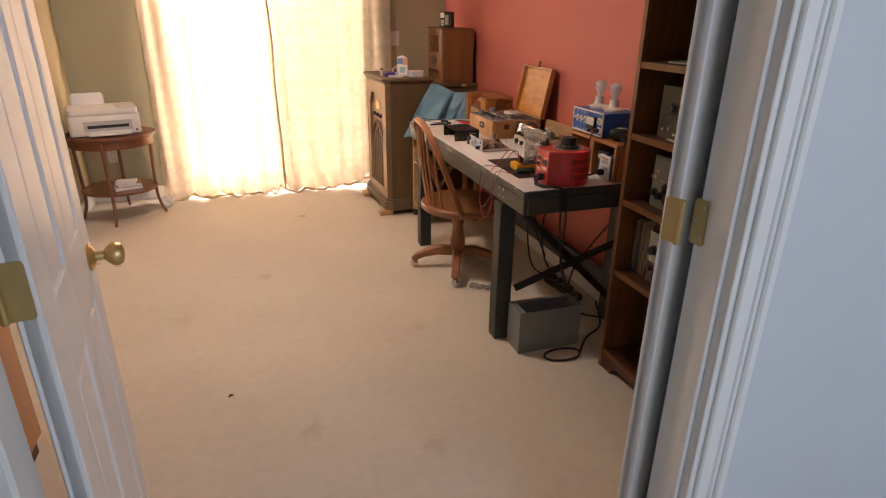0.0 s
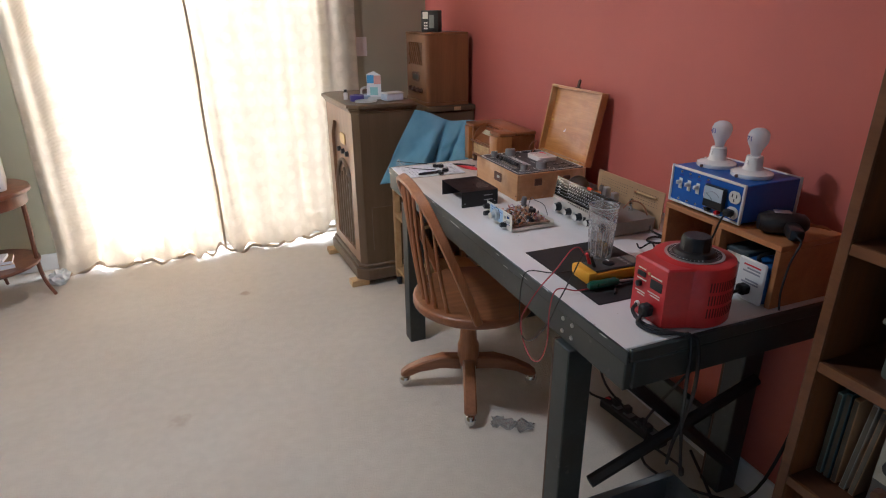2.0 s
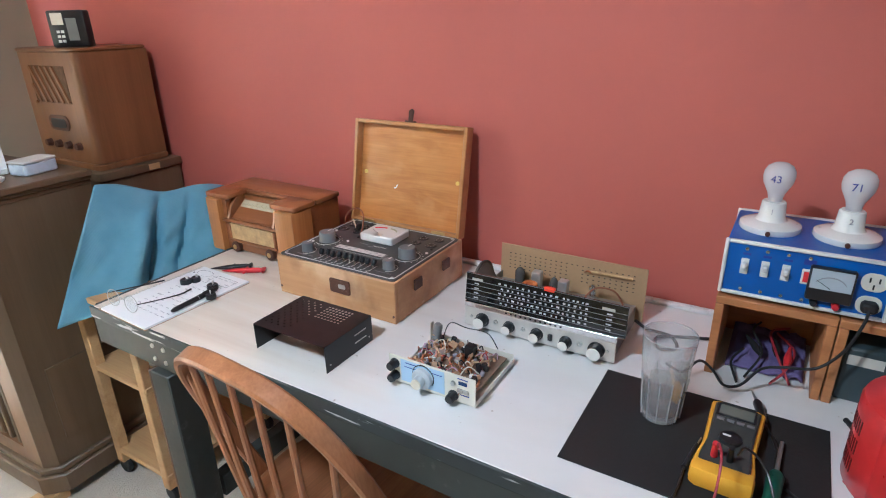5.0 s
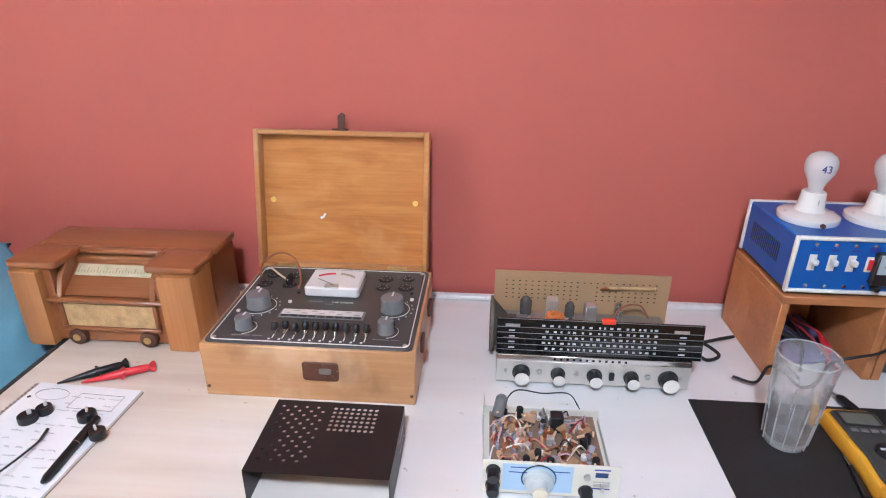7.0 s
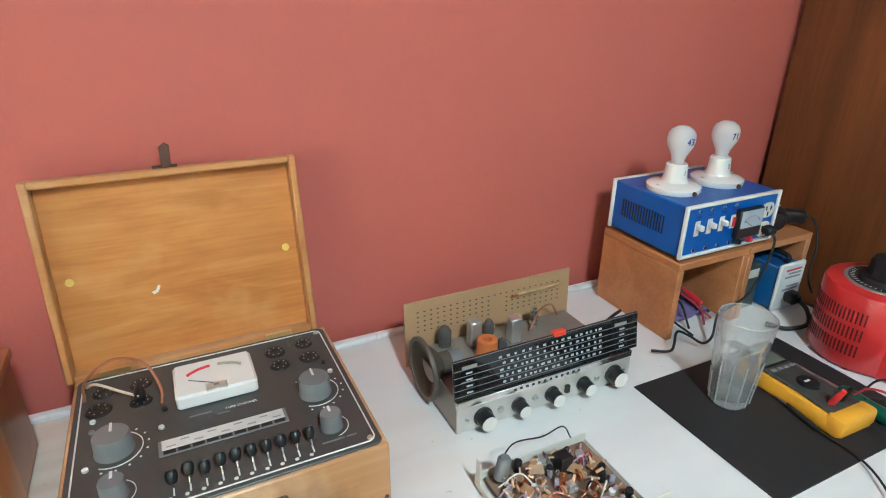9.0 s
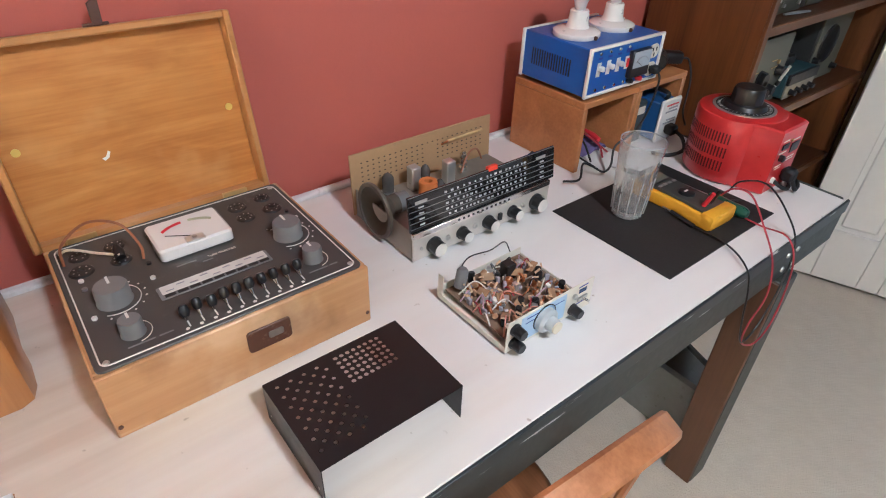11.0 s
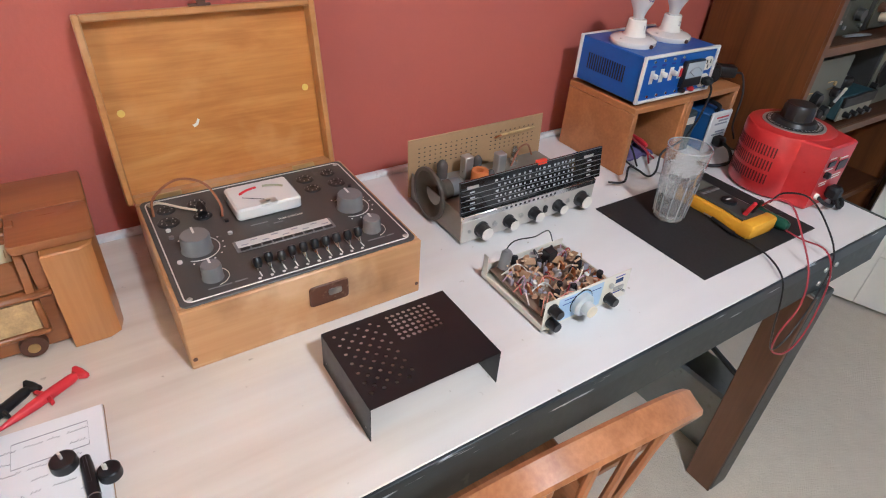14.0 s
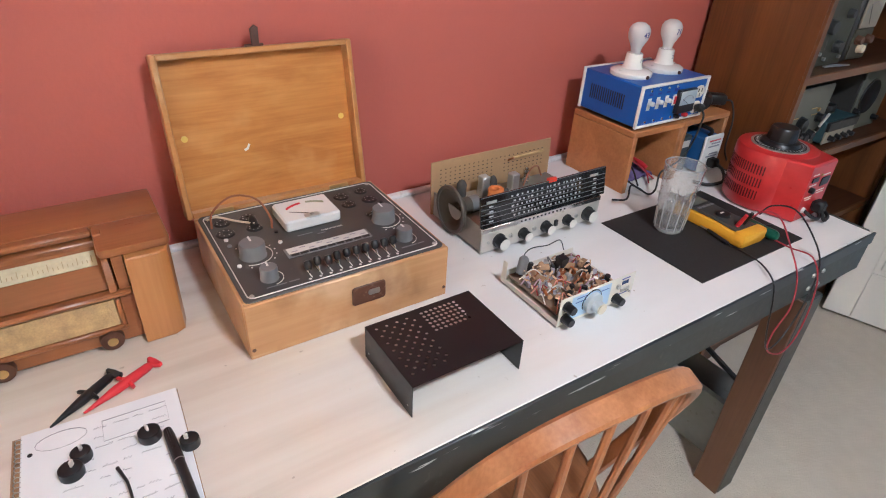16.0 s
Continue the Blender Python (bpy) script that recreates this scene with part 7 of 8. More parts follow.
part("body", box((0, 0, 0), (0.16, 0.066, 0.10), 0.004), surface("slate_grey", (0.055, 0.075, 0.08), 0.5), gb)
part("stripe", box((-0.0005, 0.008, 0.07), (0.0005, 0.058, 0.088)), IVORY, gb)

sg = thing("soldering_gun", pose(1.40, 2.045, TOP + 0.1555, 0, 0, -38), "black soldering gun lying on the plywood cubby", "soldering gun")
part("body", lathe([(0, -0.05), (0.018, -0.048), (0.026, -0.03), (0.027, 0.02), (0.022, 0.045), (0.012, 0.055), (0, 0.056)], 18), BLACK_PLASTIC, sg, "", True, Matrix.Translation((0, 0, 0.027)) @ pose(0, 0, 0, 0, 90))
part("grip", box((0.0, -0.075, 0.008), (0.032, -0.012, 0.036), 0.008, None, 2), BLACK_PLASTIC, sg)
part("tip", tube([(0.05, 0.006, 0.027), (0.085, 0.006, 0.024), (0.10, 0.0, 0.018), (0.085, -0.006, 0.024), (0.05, -0.006, 0.027)], 0.002, 6, None, 3), COPPER, sg)
part("plate", box((-0.02, -0.012, 0.052), (0.015, 0.012, 0.0545), 0.001), STEEL, sg)
part("cord", tube([(0.016, -0.075, 0.02), (0.02, -0.095, 0.014), (0.005, -0.105, -0.03), (0.0, -0.105, -0.10), (0.0, -0.12, -0.138)], 0.0024, 7), RUBBER, sg)

# ---- variable transformer ----


def variac():
    c = thing("variable_transformer", pose(1.160, 2.052, TOP), "bright red variable transformer with a black dial knob", "transformer")
    R, H = 0.089, 0.142
    bm = lathe([(0, 0.004), (R - 0.004, 0.004), (R, 0.010), (R, H - 0.010), (R - 0.003, H - 0.003), (R - 0.010, H), (0, H)], 56)
    part("body", bm, RED_ENAMEL, c, "round red sheet-metal body")
    fx = -0.112
    part("front_box", slab([(fx, -0.048), (-0.052, -0.068), (-0.02, -0.0858), (-0.02, 0.0858), (-0.052, 0.068), (fx, 0.052)][::-1], 0.002, H - 0.002, 0.004), RED_ENAMEL, c, "flat control front")
    for k in range(4):
        a = radians(45 + 90 * k)
        part("foot", disc(0.007, 0.004, 12), RUBBER, c, "", True, pose(0.06 * math.cos(a), 0.06 * math.sin(a), 0))
    sl2 = None
    for r in range(3):
        for k in range(52):
            a = radians(-108 + k * 4.24)
            m = pose(0, 0, 0.030 + r * 0.030, 0, 0, math.degrees(a))
            if sl2 is None:
                sl2 = part("vent_slot", box((R - 0.0006, -0.0014, 0), (R + 0.0004, 0.0014, 0.022)), surface("slot_shade", (0.10, 0.008, 0.008), 0.6), c, "", False, m)
            else:
                again(sl2, m)
    part("dial_plate", disc(0.062, 0.002, 48), SILVER, c, "", True, pose(0, 0, H))
    part("dial_scale", disc(0.056, 0.0028, 48), BLACK, c, "black dial scale", True, pose(0, 0, H))
    tk = None
    for k in range(36):
        m = pose(0, 0, H, 0, 0, k * 9 - 70)
        if tk is None:
            tk = part("tick", box((0.047, -0.0006, 0.0028), (0.053, 0.0006, 0.0032)), WHITE_PLASTIC, c, "", False, m)
        else:
            again(tk, m)
    knob("knob", pose(0, 0, H + 0.0028), 0.033, 0.040, BLACK_PLASTIC, c, None, "large black fluted knob")
    part("knob_skirt", lathe([(0, 0.0), (0.044, 0.0), (0.040, 0.008), (0.034, 0.010), (0, 0.010)], 36), BLACK_PLASTIC, c, "", True, pose(0, 0, H + 0.0028))
    f = fx
    part("meter_window", box((f - 0.002, -0.038, 0.082), (f, -0.002, 0.104), 0.001), BLACK_PLASTIC, c, "dark meter window")
    part("rocker", box((f - 0.003, 0.014, 0.098), (f, 0.040, 0.110), 0.001), BLACK_PLASTIC, c, "black power switch")
    part("fuse", lathe([(0, 0), (0.007, 0), (0.007, 0.008), (0.004, 0.010), (0, 0.010)], 16), BLACK_PLASTIC, c, "", True, Matrix.Translation((f, 0.030, 0.080)) @ XFACE)
    part("lamp", disc(0.003, 0.003, 10), BRASS, c, "", True, Matrix.Translation((f, 0.004, 0.112)) @ XFACE)
    for k, (y0, y1, z) in enumerate(((-0.034, 0.004, 0.070), (-0.034, -0.004, 0.064), (0.012, 0.042, 0.060), (0.012, 0.036, 0.054), (0.016, 0.040, 0.114), (0.012, 0.042, 0.089), (-0.034, 0.0, 0.108))):
        part("print_bar", box((f - 0.0004, y0, z), (f + 0.0001, y1, z + 0.0028)), IVORY, c)
    part("cord_gland", lathe([(0, 0), (0.007, 0), (0.006, 0.006), (0, 0.006)], 14), WHITE_PLASTIC, c, "", True, Matrix.Translation((f, 0.028, 0.030)) @ XFACE)
    part("cord", tube([(f - 0.004, 0.028, 0.030), (f - 0.02, 0.020, 0.020), (f - 0.022, -0.01, 0.008), (f - 0.010, -0.045, 0.006), (f + 0.02, -0.085, 0.006), (f + 0.04, -0.098, -0.01), (f + 0.05, -0.10, -0.2), (f + 0.12, -0.06, -0.42), (f + 0.30, 0.10, -0.60), (f + 0.38, 0.30, -0.71)], 0.0042, 8), RUBBER, c)
    part("plug", box((f - 0.028, -0.026, 0.022), (f, 0.0, 0.050), 0.006), RUBBER, c, "black plug in the front outlet")
    part("plug_cord", tube([(f - 0.024, -0.013, 0.026), (f - 0.034, -0.018, 0.008), (f - 0.02, -0.06, 0.006), (f + 0.03, -0.092, 0.007), (f + 0.06, -0.10, -0.02), (f + 0.07, -0.10, -0.15), (f + 0.10, -0.04, -0.34), (f + 0.20, 0.06, -0.52)], 0.0042, 8), RUBBER, c)
    return c


variac()

# ---- black mat, meter, glass, tools ----
mat = tagged(part("bench_mat", box((0.997, 2.150, TOP + 0.0002), (1.257, 2.497, TOP + 0.0026), 0.0006), MAT_BLACK), "black rubber bench mat on the white top", "mat")
MZ = TOP + 0.0026


def multimeter():
    c = thing("multimeter", pose(1.125, 2.280, MZ, 0, 0, 178.5), "yellow digital multimeter with test leads plugged in", "multimeter")
    c.scale = (0.96, 0.92, 0.96)
    H = 0.034
    o = [(-0.096, -0.030), (-0.090, -0.042), (0.02, -0.038), (0.06, -0.043), (0.090, -0.043), (0.096, -0.034), (0.096, 0.034), (0.090, 0.043), (0.06, 0.043), (0.02, 0.038), (-0.090, 0.042), (-0.096, 0.030)]
    part("holster", slab(o, 0.0, H - 0.006, 0.005, None, None, 2), YELLOW, c, "yellow rubber holster")
    part("face", slab([(x * 0.90, y * 0.84) for x, y in o], H - 0.0065, H, 0.003), surface("meter_face_grey", (0.055, 0.058, 0.05), 0.4), c)
    part("end_cap", box((0.068, -0.044, 0.004), (0.098, 0.044, H + 0.001), 0.008, None, 2), YELLOW, c)
    part("lcd_frame", box((-0.080, -0.030, H), (-0.046, 0.030, H + 0.001), 0.0004), BLACK_PLASTIC, c)
    part("lcd", box((-0.076, -0.026, H + 0.001), (-0.050, 0.026, H + 0.0014)), SCREEN, c, "grey display")
    k = part("selector", lathe([(0, 0), (0.017, 0), (0.016, 0.005), (0.010, 0.007), (0, 0.007)], 24), BLACK_PLASTIC, c, "", True, pose(0.010, 0, H))
    part("selector_mark", box((-0.002, -0.012, 0.007), (0.002, 0.0, 0.0076)), WHITE_PLASTIC, k)
    for i in range(4):
        part("key", box((-0.040, -0.027 + i * 0.015, H), (-0.033, -0.016 + i * 0.015, H + 0.0015), 0.0005), GREY_KNOB, c)
    part("stand", box((-0.07, -0.02, 0.0), (0.02, 0.02, 0.003)), YELLOW, c)
    for y, m in ((-0.016, RED_PLASTIC), (0.006, BLACK_PLASTIC)):
        part("jack_plug", rod((0.058, y, H), (0.058 + 0.012, y, H + 0.032), 0.0052, 12, None, 0.004), m, c)
    return c


multimeter()
for nm, mt3, lb, pts in (("test_lead", PINK_WIRE, "red test lead looping over the bench edge", [(1.048, 2.292, 0.816), (1.030, 2.292, 0.838), (1.00, 2.285, 0.836), (0.965, 2.285, 0.795), (0.925, 2.295, 0.745), (0.905, 2.315, 0.69), (0.905, 2.345, 0.635), (0.905, 2.335, 0.585), (0.90, 2.28, 0.555), (0.90, 2.235, 0.575), (0.905, 2.215, 0.64), (0.912, 2.225, 0.72), (0.935, 2.235, 0.765), (0.985, 2.225, 0.757), (1.03, 2.222, 0.757)]),
                         ("test_lead", BLACK_PLASTIC, "black test lead hanging over the bench edge", [(1.048, 2.268, 0.816), (1.035, 2.26, 0.84), (1.00, 2.235, 0.842), (0.96, 2.215, 0.80), (0.925, 2.21, 0.745), (0.912, 2.235, 0.67), (0.905, 2.29, 0.60), (0.905, 2.34, 0.59), (0.91, 2.365, 0.65), (0.918, 2.375, 0.72), (0.935, 2.372, 0.757), (0.99, 2.335, 0.757), (1.06, 2.33, 0.757)])):
    w = thing(nm, pose(0, 0, 0), lb, "test lead", "test leads of the meter")
    part("wire", tube(pts, 0.0017, 7, None, 5), mt3, w)
    part("probe", rod(pts[-1], (pts[-1][0] + 0.055, pts[-1][1] - 0.008, pts[-1][2] + 0.003), 0.0045, 10, None, 0.003), mt3, w)
    part("tip", rod((pts[-1][0] + 0.055, pts[-1][1] - 0.008, pts[-1][2] + 0.003), (pts[-1][0] + 0.075, pts[-1][1] - 0.011, pts[-1][2] + 0.002), 0.0012, 8), STEEL, w)


def drinking_glass():
    c = thing("drinking_glass", pose(1.168, 2.387, MZ), "clear panelled drinking glass half full of water", "glass")
    n = 72
    prof = [(0, 0.0), (0.0270, 0.0), (0.0290, 0.0025), (0.0298, 0.006), (0.0318, 0.030), (0.0336, 0.054), (0.0340, 0.058), (0.0358, 0.082), (0.0364, 0.088), (0.0385, 0.118),
            (0.0408, 0.150), (0.0402, 0.1512), (0.0394, 0.150), (0.0372, 0.118), (0.0346, 0.086), (0.0322, 0.056), (0.0300, 0.030), (0.0275, 0.014), (0, 0.012)]
    bm = lathe(prof, n)
    for v in bm.verts:
        r = math.hypot(v.co.x, v.co.y)
        outer = r > 0.0292 + 0.0745 * v.co.z - 0.0004
        if outer and (0.004 < v.co.z < 0.055 or 0.057 < v.co.z < 0.084):
            k = round(math.atan2(v.co.y, v.co.x) / (2 * math.pi / n)) % 6
            f = (1.0, 0.972, 0.962, 0.958, 0.962, 0.972)[k]
            v.co.x *= f
            v.co.y *= f
    body = part("glass", bm, CLEAR_GLASS, c, "clear glass with two rows of pressed panels")
    # milky strips added along the panel edges as bright glints
    for k in range(12):
        a = radians(k * 30)
        for z0, z1 in ((0.006, 0.053), (0.058, 0.083)):
            part("glint_strip", tube([((0.0297 + 0.0715 * z) * math.cos(a), (0.0297 + 0.0715 * z) * math.sin(a), z) for z in (z0, (z0 + z1) / 2, z1)], 0.0011, 6, None, 2), GLINT_GLASS, body, "milky strip added as the glint between pressed panels")
    part("foot_ring", lathe([(0.016, 0.0012), (0.0270, 0.0012), (0.0286, 0.004), (0.0282, 0.009), (0.016, 0.0075), (0.016, 0.0012)], 40), GLINT_GLASS, body, "thick base ring, milky to paint its glint")
    part("rim", tube([(0.0400 * math.cos(radians(q)), 0.0400 * math.sin(radians(q)), 0.1508) for q in range(0, 361, 12)], 0.0010, 6, None, 0), GLINT_GLASS, body, "rounded rim, milky to paint its glint")
    part("water", lathe([(0, 0.0122), (0.0274, 0.0142), (0.0299, 0.030), (0.0320, 0.0550), (0.0332, 0.0660), (0, 0.0655)], 48), WATER, c, "clear water")
    return c


drinking_glass()
sd = thing("screwdriver", pose(1.015, 2.222, MZ, 0, 0, -3), "green-handled screwdriver on the black mat", "screwdriver")
part("handle", lathe([(0, 0), (0.008, 0.002), (0.012, 0.012), (0.0105, 0.04), (0.012, 0.075), (0.008, 0.085), (0, 0.085)], 10), GREEN_PLASTIC, sd, "", True, Matrix.Translation((0, 0, 0.012)) @ pose(0, 0, 0, 0, 90))
part("shaft", rod((0.085, 0, 0.012), (0.165, 0, 0.008), 0.003), STEEL, sd)
sk = thing("test_probe", pose(1.215, 2.238, MZ, 0, 0, 16), "black test probe with a metal clip", "probe")
part("grip", lathe([(0, 0), (0.004, 0.001), (0.006, 0.02), (0.007, 0.055), (0.004, 0.062), (0, 0.062)], 12), BLACK_PLASTIC, sk, "", True, Matrix.Translation((0, 0, 0.007)) @ pose(0, 0, 0, 0, 90))
part("clip", rod((0.062, 0, 0.007), (0.095, 0, 0.004), 0.003, 8, None, 0.001), STEEL, sk)
part("lead", tube([(0.0, 0, 0.007), (-0.05, -0.004, 0.006), (-0.12, 0.01, 0.006), (-0.17, -0.02, 0.006)], 0.0022, 7), BLACK_PLASTIC, sk)

# ---- notebook, knobs, spectacles and probes ----
nb = thing("notebook", pose(1.065, 3.485, TOP, 0, 0, -2.5), "spiral notebook open at a page of pencilled notes", "notebook")
part("page_block", box((-0.138, -0.092, 0.0), (0.138, 0.088, 0.006), 0.0008), PAPER, nb)
part("cover", box((-0.139, -0.093, -0.0006 + 0.0008), (0.139, 0.098, 0.0012), 0), TAN_BOOK, nb)
rg = None
for k in range(36):
    m = pose(-0.132 + k * 0.0075, 0.090, 0.003)
    if rg is None:
        rg = part("ring", lathe([(0.0045 + 0.0007 * math.cos(radians(a)), 0.0007 * math.sin(radians(a))) for a in range(0, 361, 60)], 10, None, pose(0, 0, 0, 0, 90)), STEEL, nb, "", True, m)
    else:
        again(rg, m)
rnd = random.Random(9)
for k in range(13):
    x = 0.108 - k * 0.0165
    y = 0.045 if k > 2 else 0.01
    while y > -0.075:
        w = rnd.uniform(0.008, 0.022)
        if rnd.random() < 0.82:
            num = max(4, int(w / 0.0016))
            sl3 = rnd.uniform(-0.12, 0.12)
            pts = [(x + sl3 * w * q / num + (0.0026 if q % 2 else 0.0) * rnd.uniform(0.4, 1.3), y - w * q / num, 0.0061) for q in range(num + 1)]
            part("pencil_line", tube(pts, 0.00048, 4, None, 0, 0.4), GREY_INK, nb)
        y -= w + rnd.uniform(0.004, 0.012)
part("pencil_box", tube([(0.118, 0.0, 0.0062), (0.118, -0.075, 0.0062), (0.082, -0.075, 0.0062), (0.082, 0.0, 0.0062), (0.118, 0.0, 0.0062)], 0.0006, 4, None, 0, 0.4), GREY_INK, nb)
part("pencil_box", tube([(0.110 + 0.014 * math.sin(a), 0.045 + 0.028 * math.cos(a), 0.0062) for a in [k * 0.4 for k in range(17)]], 0.0006, 4, None, 0, 0.4), GREY_INK, nb)
part("punch_hole", disc(0.003, 0.0003, 10), BLACK, nb, "", True, pose(0.10, 0.078, 0.006))
NZ = TOP + 0.006
for x, y, r, a in ((1.126, 3.432, 0.0135, 20), (1.090, 3.392, 0.0118, 60), (1.134, 3.506, 0.0115, -20), (1.114, 3.518, 0.0135, -35)):
    kb = thing("loose_knob", pose(x, y, NZ if x > 1.10 or y > 3.40 else NZ, 0, 0, a), "black bakelite knob with a white pointer lying upturned", "knob", "loose knobs")
    part("body", lathe([(0, 0), (r, 0), (r * 1.02, 0.003), (r * 0.97, 0.011), (r * 0.85, 0.012), (r * 0.4, 0.0105), (0, 0.0105)], 24), BLACK_PLASTIC, kb)
    part("pointer", box((0.001, -0.0014, 0.0105), (r * 0.5, 0.0014, 0.019), 0.0005), WHITE_PLASTIC, kb)
pn = thing("marker_pen", pose(1.122, 3.412, NZ + 0.0065, 0, 0, 183), "black marker pen lying on the notebook", "pen")
part("barrel", lathe([(0, 0), (0.005, 0.001), (0.0062, 0.012), (0.0065, 0.055), (0, 0.055)], 14), BLACK_PLASTIC, pn, "", True, pose(0, 0, 0, 0, 90))
part("body", lathe([(0, 0.056), (0.0058, 0.056), (0.0055, 0.12), (0.003, 0.128), (0, 0.128)], 14), BLACK_PLASTIC, pn, "", True, pose(0, 0, 0, 0, 90))
part("band", lathe([(0, 0.0548), (0.0061, 0.0548), (0.0061, 0.0562), (0, 0.0562)], 14), STEEL, pn, "", True, pose(0, 0, 0, 0, 90))
part("clip", box((0.006, -0.0016, 0.006), (0.04, 0.0016, 0.008), 0.0005), BLACK_PLASTIC, pn)
gl = thing("spectacles", pose(0.955, 3.525, NZ, 0, 0, 0), "wire-rimmed spectacles lying folded open on the notebook", "spectacles")
for s in (-1, 1):
    ring = [(0.003 * math.sin(a), s * 0.034 + 0.024 * math.cos(a), 0.021 + 0.019 * math.sin(a)) for a in [k * math.pi / 10 for k in range(21)]]
    part("rim", tube(ring, 0.0009, 6, None, 0), STEEL, gl)
    part("lens", lathe([(0, 0), (0.0185, 0), (0.0185, 0.0012), (0, 0.0012)], 24, None, Matrix.Translation((0.0, s * 0.034, 0.021)) @ pose(0, 0, 0, 0, 90)), LENS, gl)
    part("temple", tube([(0.0, s * 0.060, 0.026), (0.05, s * 0.062, 0.016), (0.105, s * 0.060, 0.006), (0.125, s * 0.056, 0.004), (0.14, s * 0.052, 0.003)], 0.0013, 7, None, 5, 1.0, 0.0022), BLACK_PLASTIC, gl)
part("bridge", tube([(0.0, -0.010, 0.026), (-0.003, 0.0, 0.031), (0.0, 0.010, 0.026)], 0.001, 6), STEEL, gl)
for (x0, y0), (x1, y1), m, lb in (((1.207, 3.497), (1.264, 3.400), RED_PLASTIC, "red probe clip lying beside the notebook"), ((1.202, 3.535), (1.268, 3.452), BLACK_PLASTIC, "black probe clip lying beside the notebook")):
    d = Vector((x1 - x0, y1 - y0, 0))
    ln = d.length
    p2 = thing("probe_clip", pose(x0, y0, TOP + 0.008, 0, 0, math.degrees(math.atan2(d.y, d.x))), lb, "probe clip", "probe clips")
    part("body", lathe([(0, 0), (0.0014, 0.0), (0.0040, 0.022), (0.0066, 0.046), (0.0072, ln * 0.56), (0.0066, ln * 0.86), (0.0045, ln * 0.93), (0, ln * 0.93)], 12), m, p2, "", True, pose(0, 0, 0, 0, 90))
    part("guard", slab([(ln * 0.53, -0.017), (ln * 0.57, -0.016), (ln * 0.60, -0.006), (ln * 0.60, 0.006), (ln * 0.57, 0.016), (ln * 0.53, 0.017), (ln * 0.55, 0.0)], -0.003, 0.004, 0.0015), m, p2, "curved finger guard")
    part("button", slab([(ln * 0.91, -0.006), (ln * 0.96, -0.013), (ln * 1.0, -0.012), (ln * 1.01, 0.0), (ln * 1.0, 0.012), (ln * 0.96, 0.013), (ln * 0.91, 0.006)], -0.004, 0.005, 0.002), m, p2, "flared thumb button")

# ---- equipment on the bookcase ----


def knobs_on(c, spots, r=0.012, m=None):
    for y, z in spots:
        knob("knob", Matrix.Translation((0, y, z)) @ XFACE, r, 0.018, m or BLACK_PLASTIC, c)


def dial_receiver():
    c = thing("dial_receiver", pose(1.318, 1.435, 0.4525), "black receiver with ivory panel and large beige dial disc", "radio receiver")
    W, H = 0.245, 0.20
    part("case", box((0.004, 0, 0.0), (0.20, W, H - 0.01), 0.003), BLACK, c)
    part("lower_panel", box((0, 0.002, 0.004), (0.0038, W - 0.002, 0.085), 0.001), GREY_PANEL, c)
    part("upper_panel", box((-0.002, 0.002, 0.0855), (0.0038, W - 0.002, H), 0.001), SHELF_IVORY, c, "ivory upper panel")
    part("dial_disc", lathe([(0, 0), (0.062, 0), (0.062, 0.003), (0, 0.003)], 40), surface("beige_disc", (0.46, 0.33, 0.20), 0.4), c, "beige dial disc", True, Matrix.Translation((-0.002, W / 2 + 0.01, 0.125)) @ XFACE)
    knob("knob", Matrix.Translation((-0.005, W / 2 + 0.01, 0.125)) @ XFACE, 0.022, 0.022, BLACK_PLASTIC, c)
    for y in (0.045, W - 0.035):
        knob("knob", Matrix.Translation((-0.002, y, 0.135)) @ XFACE, 0.017, 0.020, BLACK_PLASTIC, c)
    knobs_on(c, ((0.05, 0.04), (W - 0.05, 0.04), (W - 0.025, 0.062)), 0.012, DARK_BROWN)
    for y in (0.075, 0.165):
        part("toggle", rod((-0.002, y, 0.18), (-0.014, y, 0.184), 0.003), STEEL, c)
    for y0 in (0.02, 0.18):
        part("print_bar", box((-0.0026, y0, 0.178), (-0.0019, y0 + 0.04, 0.182)), GREEN_BOOK, c)
    part("cord", tube([(-0.002, 0.07, 0.02), (-0.02, 0.06, 0.008), (-0.01, 0.01, 0.006), (0.0, -0.06, 0.006), (0.02, -0.12, 0.006)], 0.003, 7), WHITE_PLASTIC, c, "thin white cord")


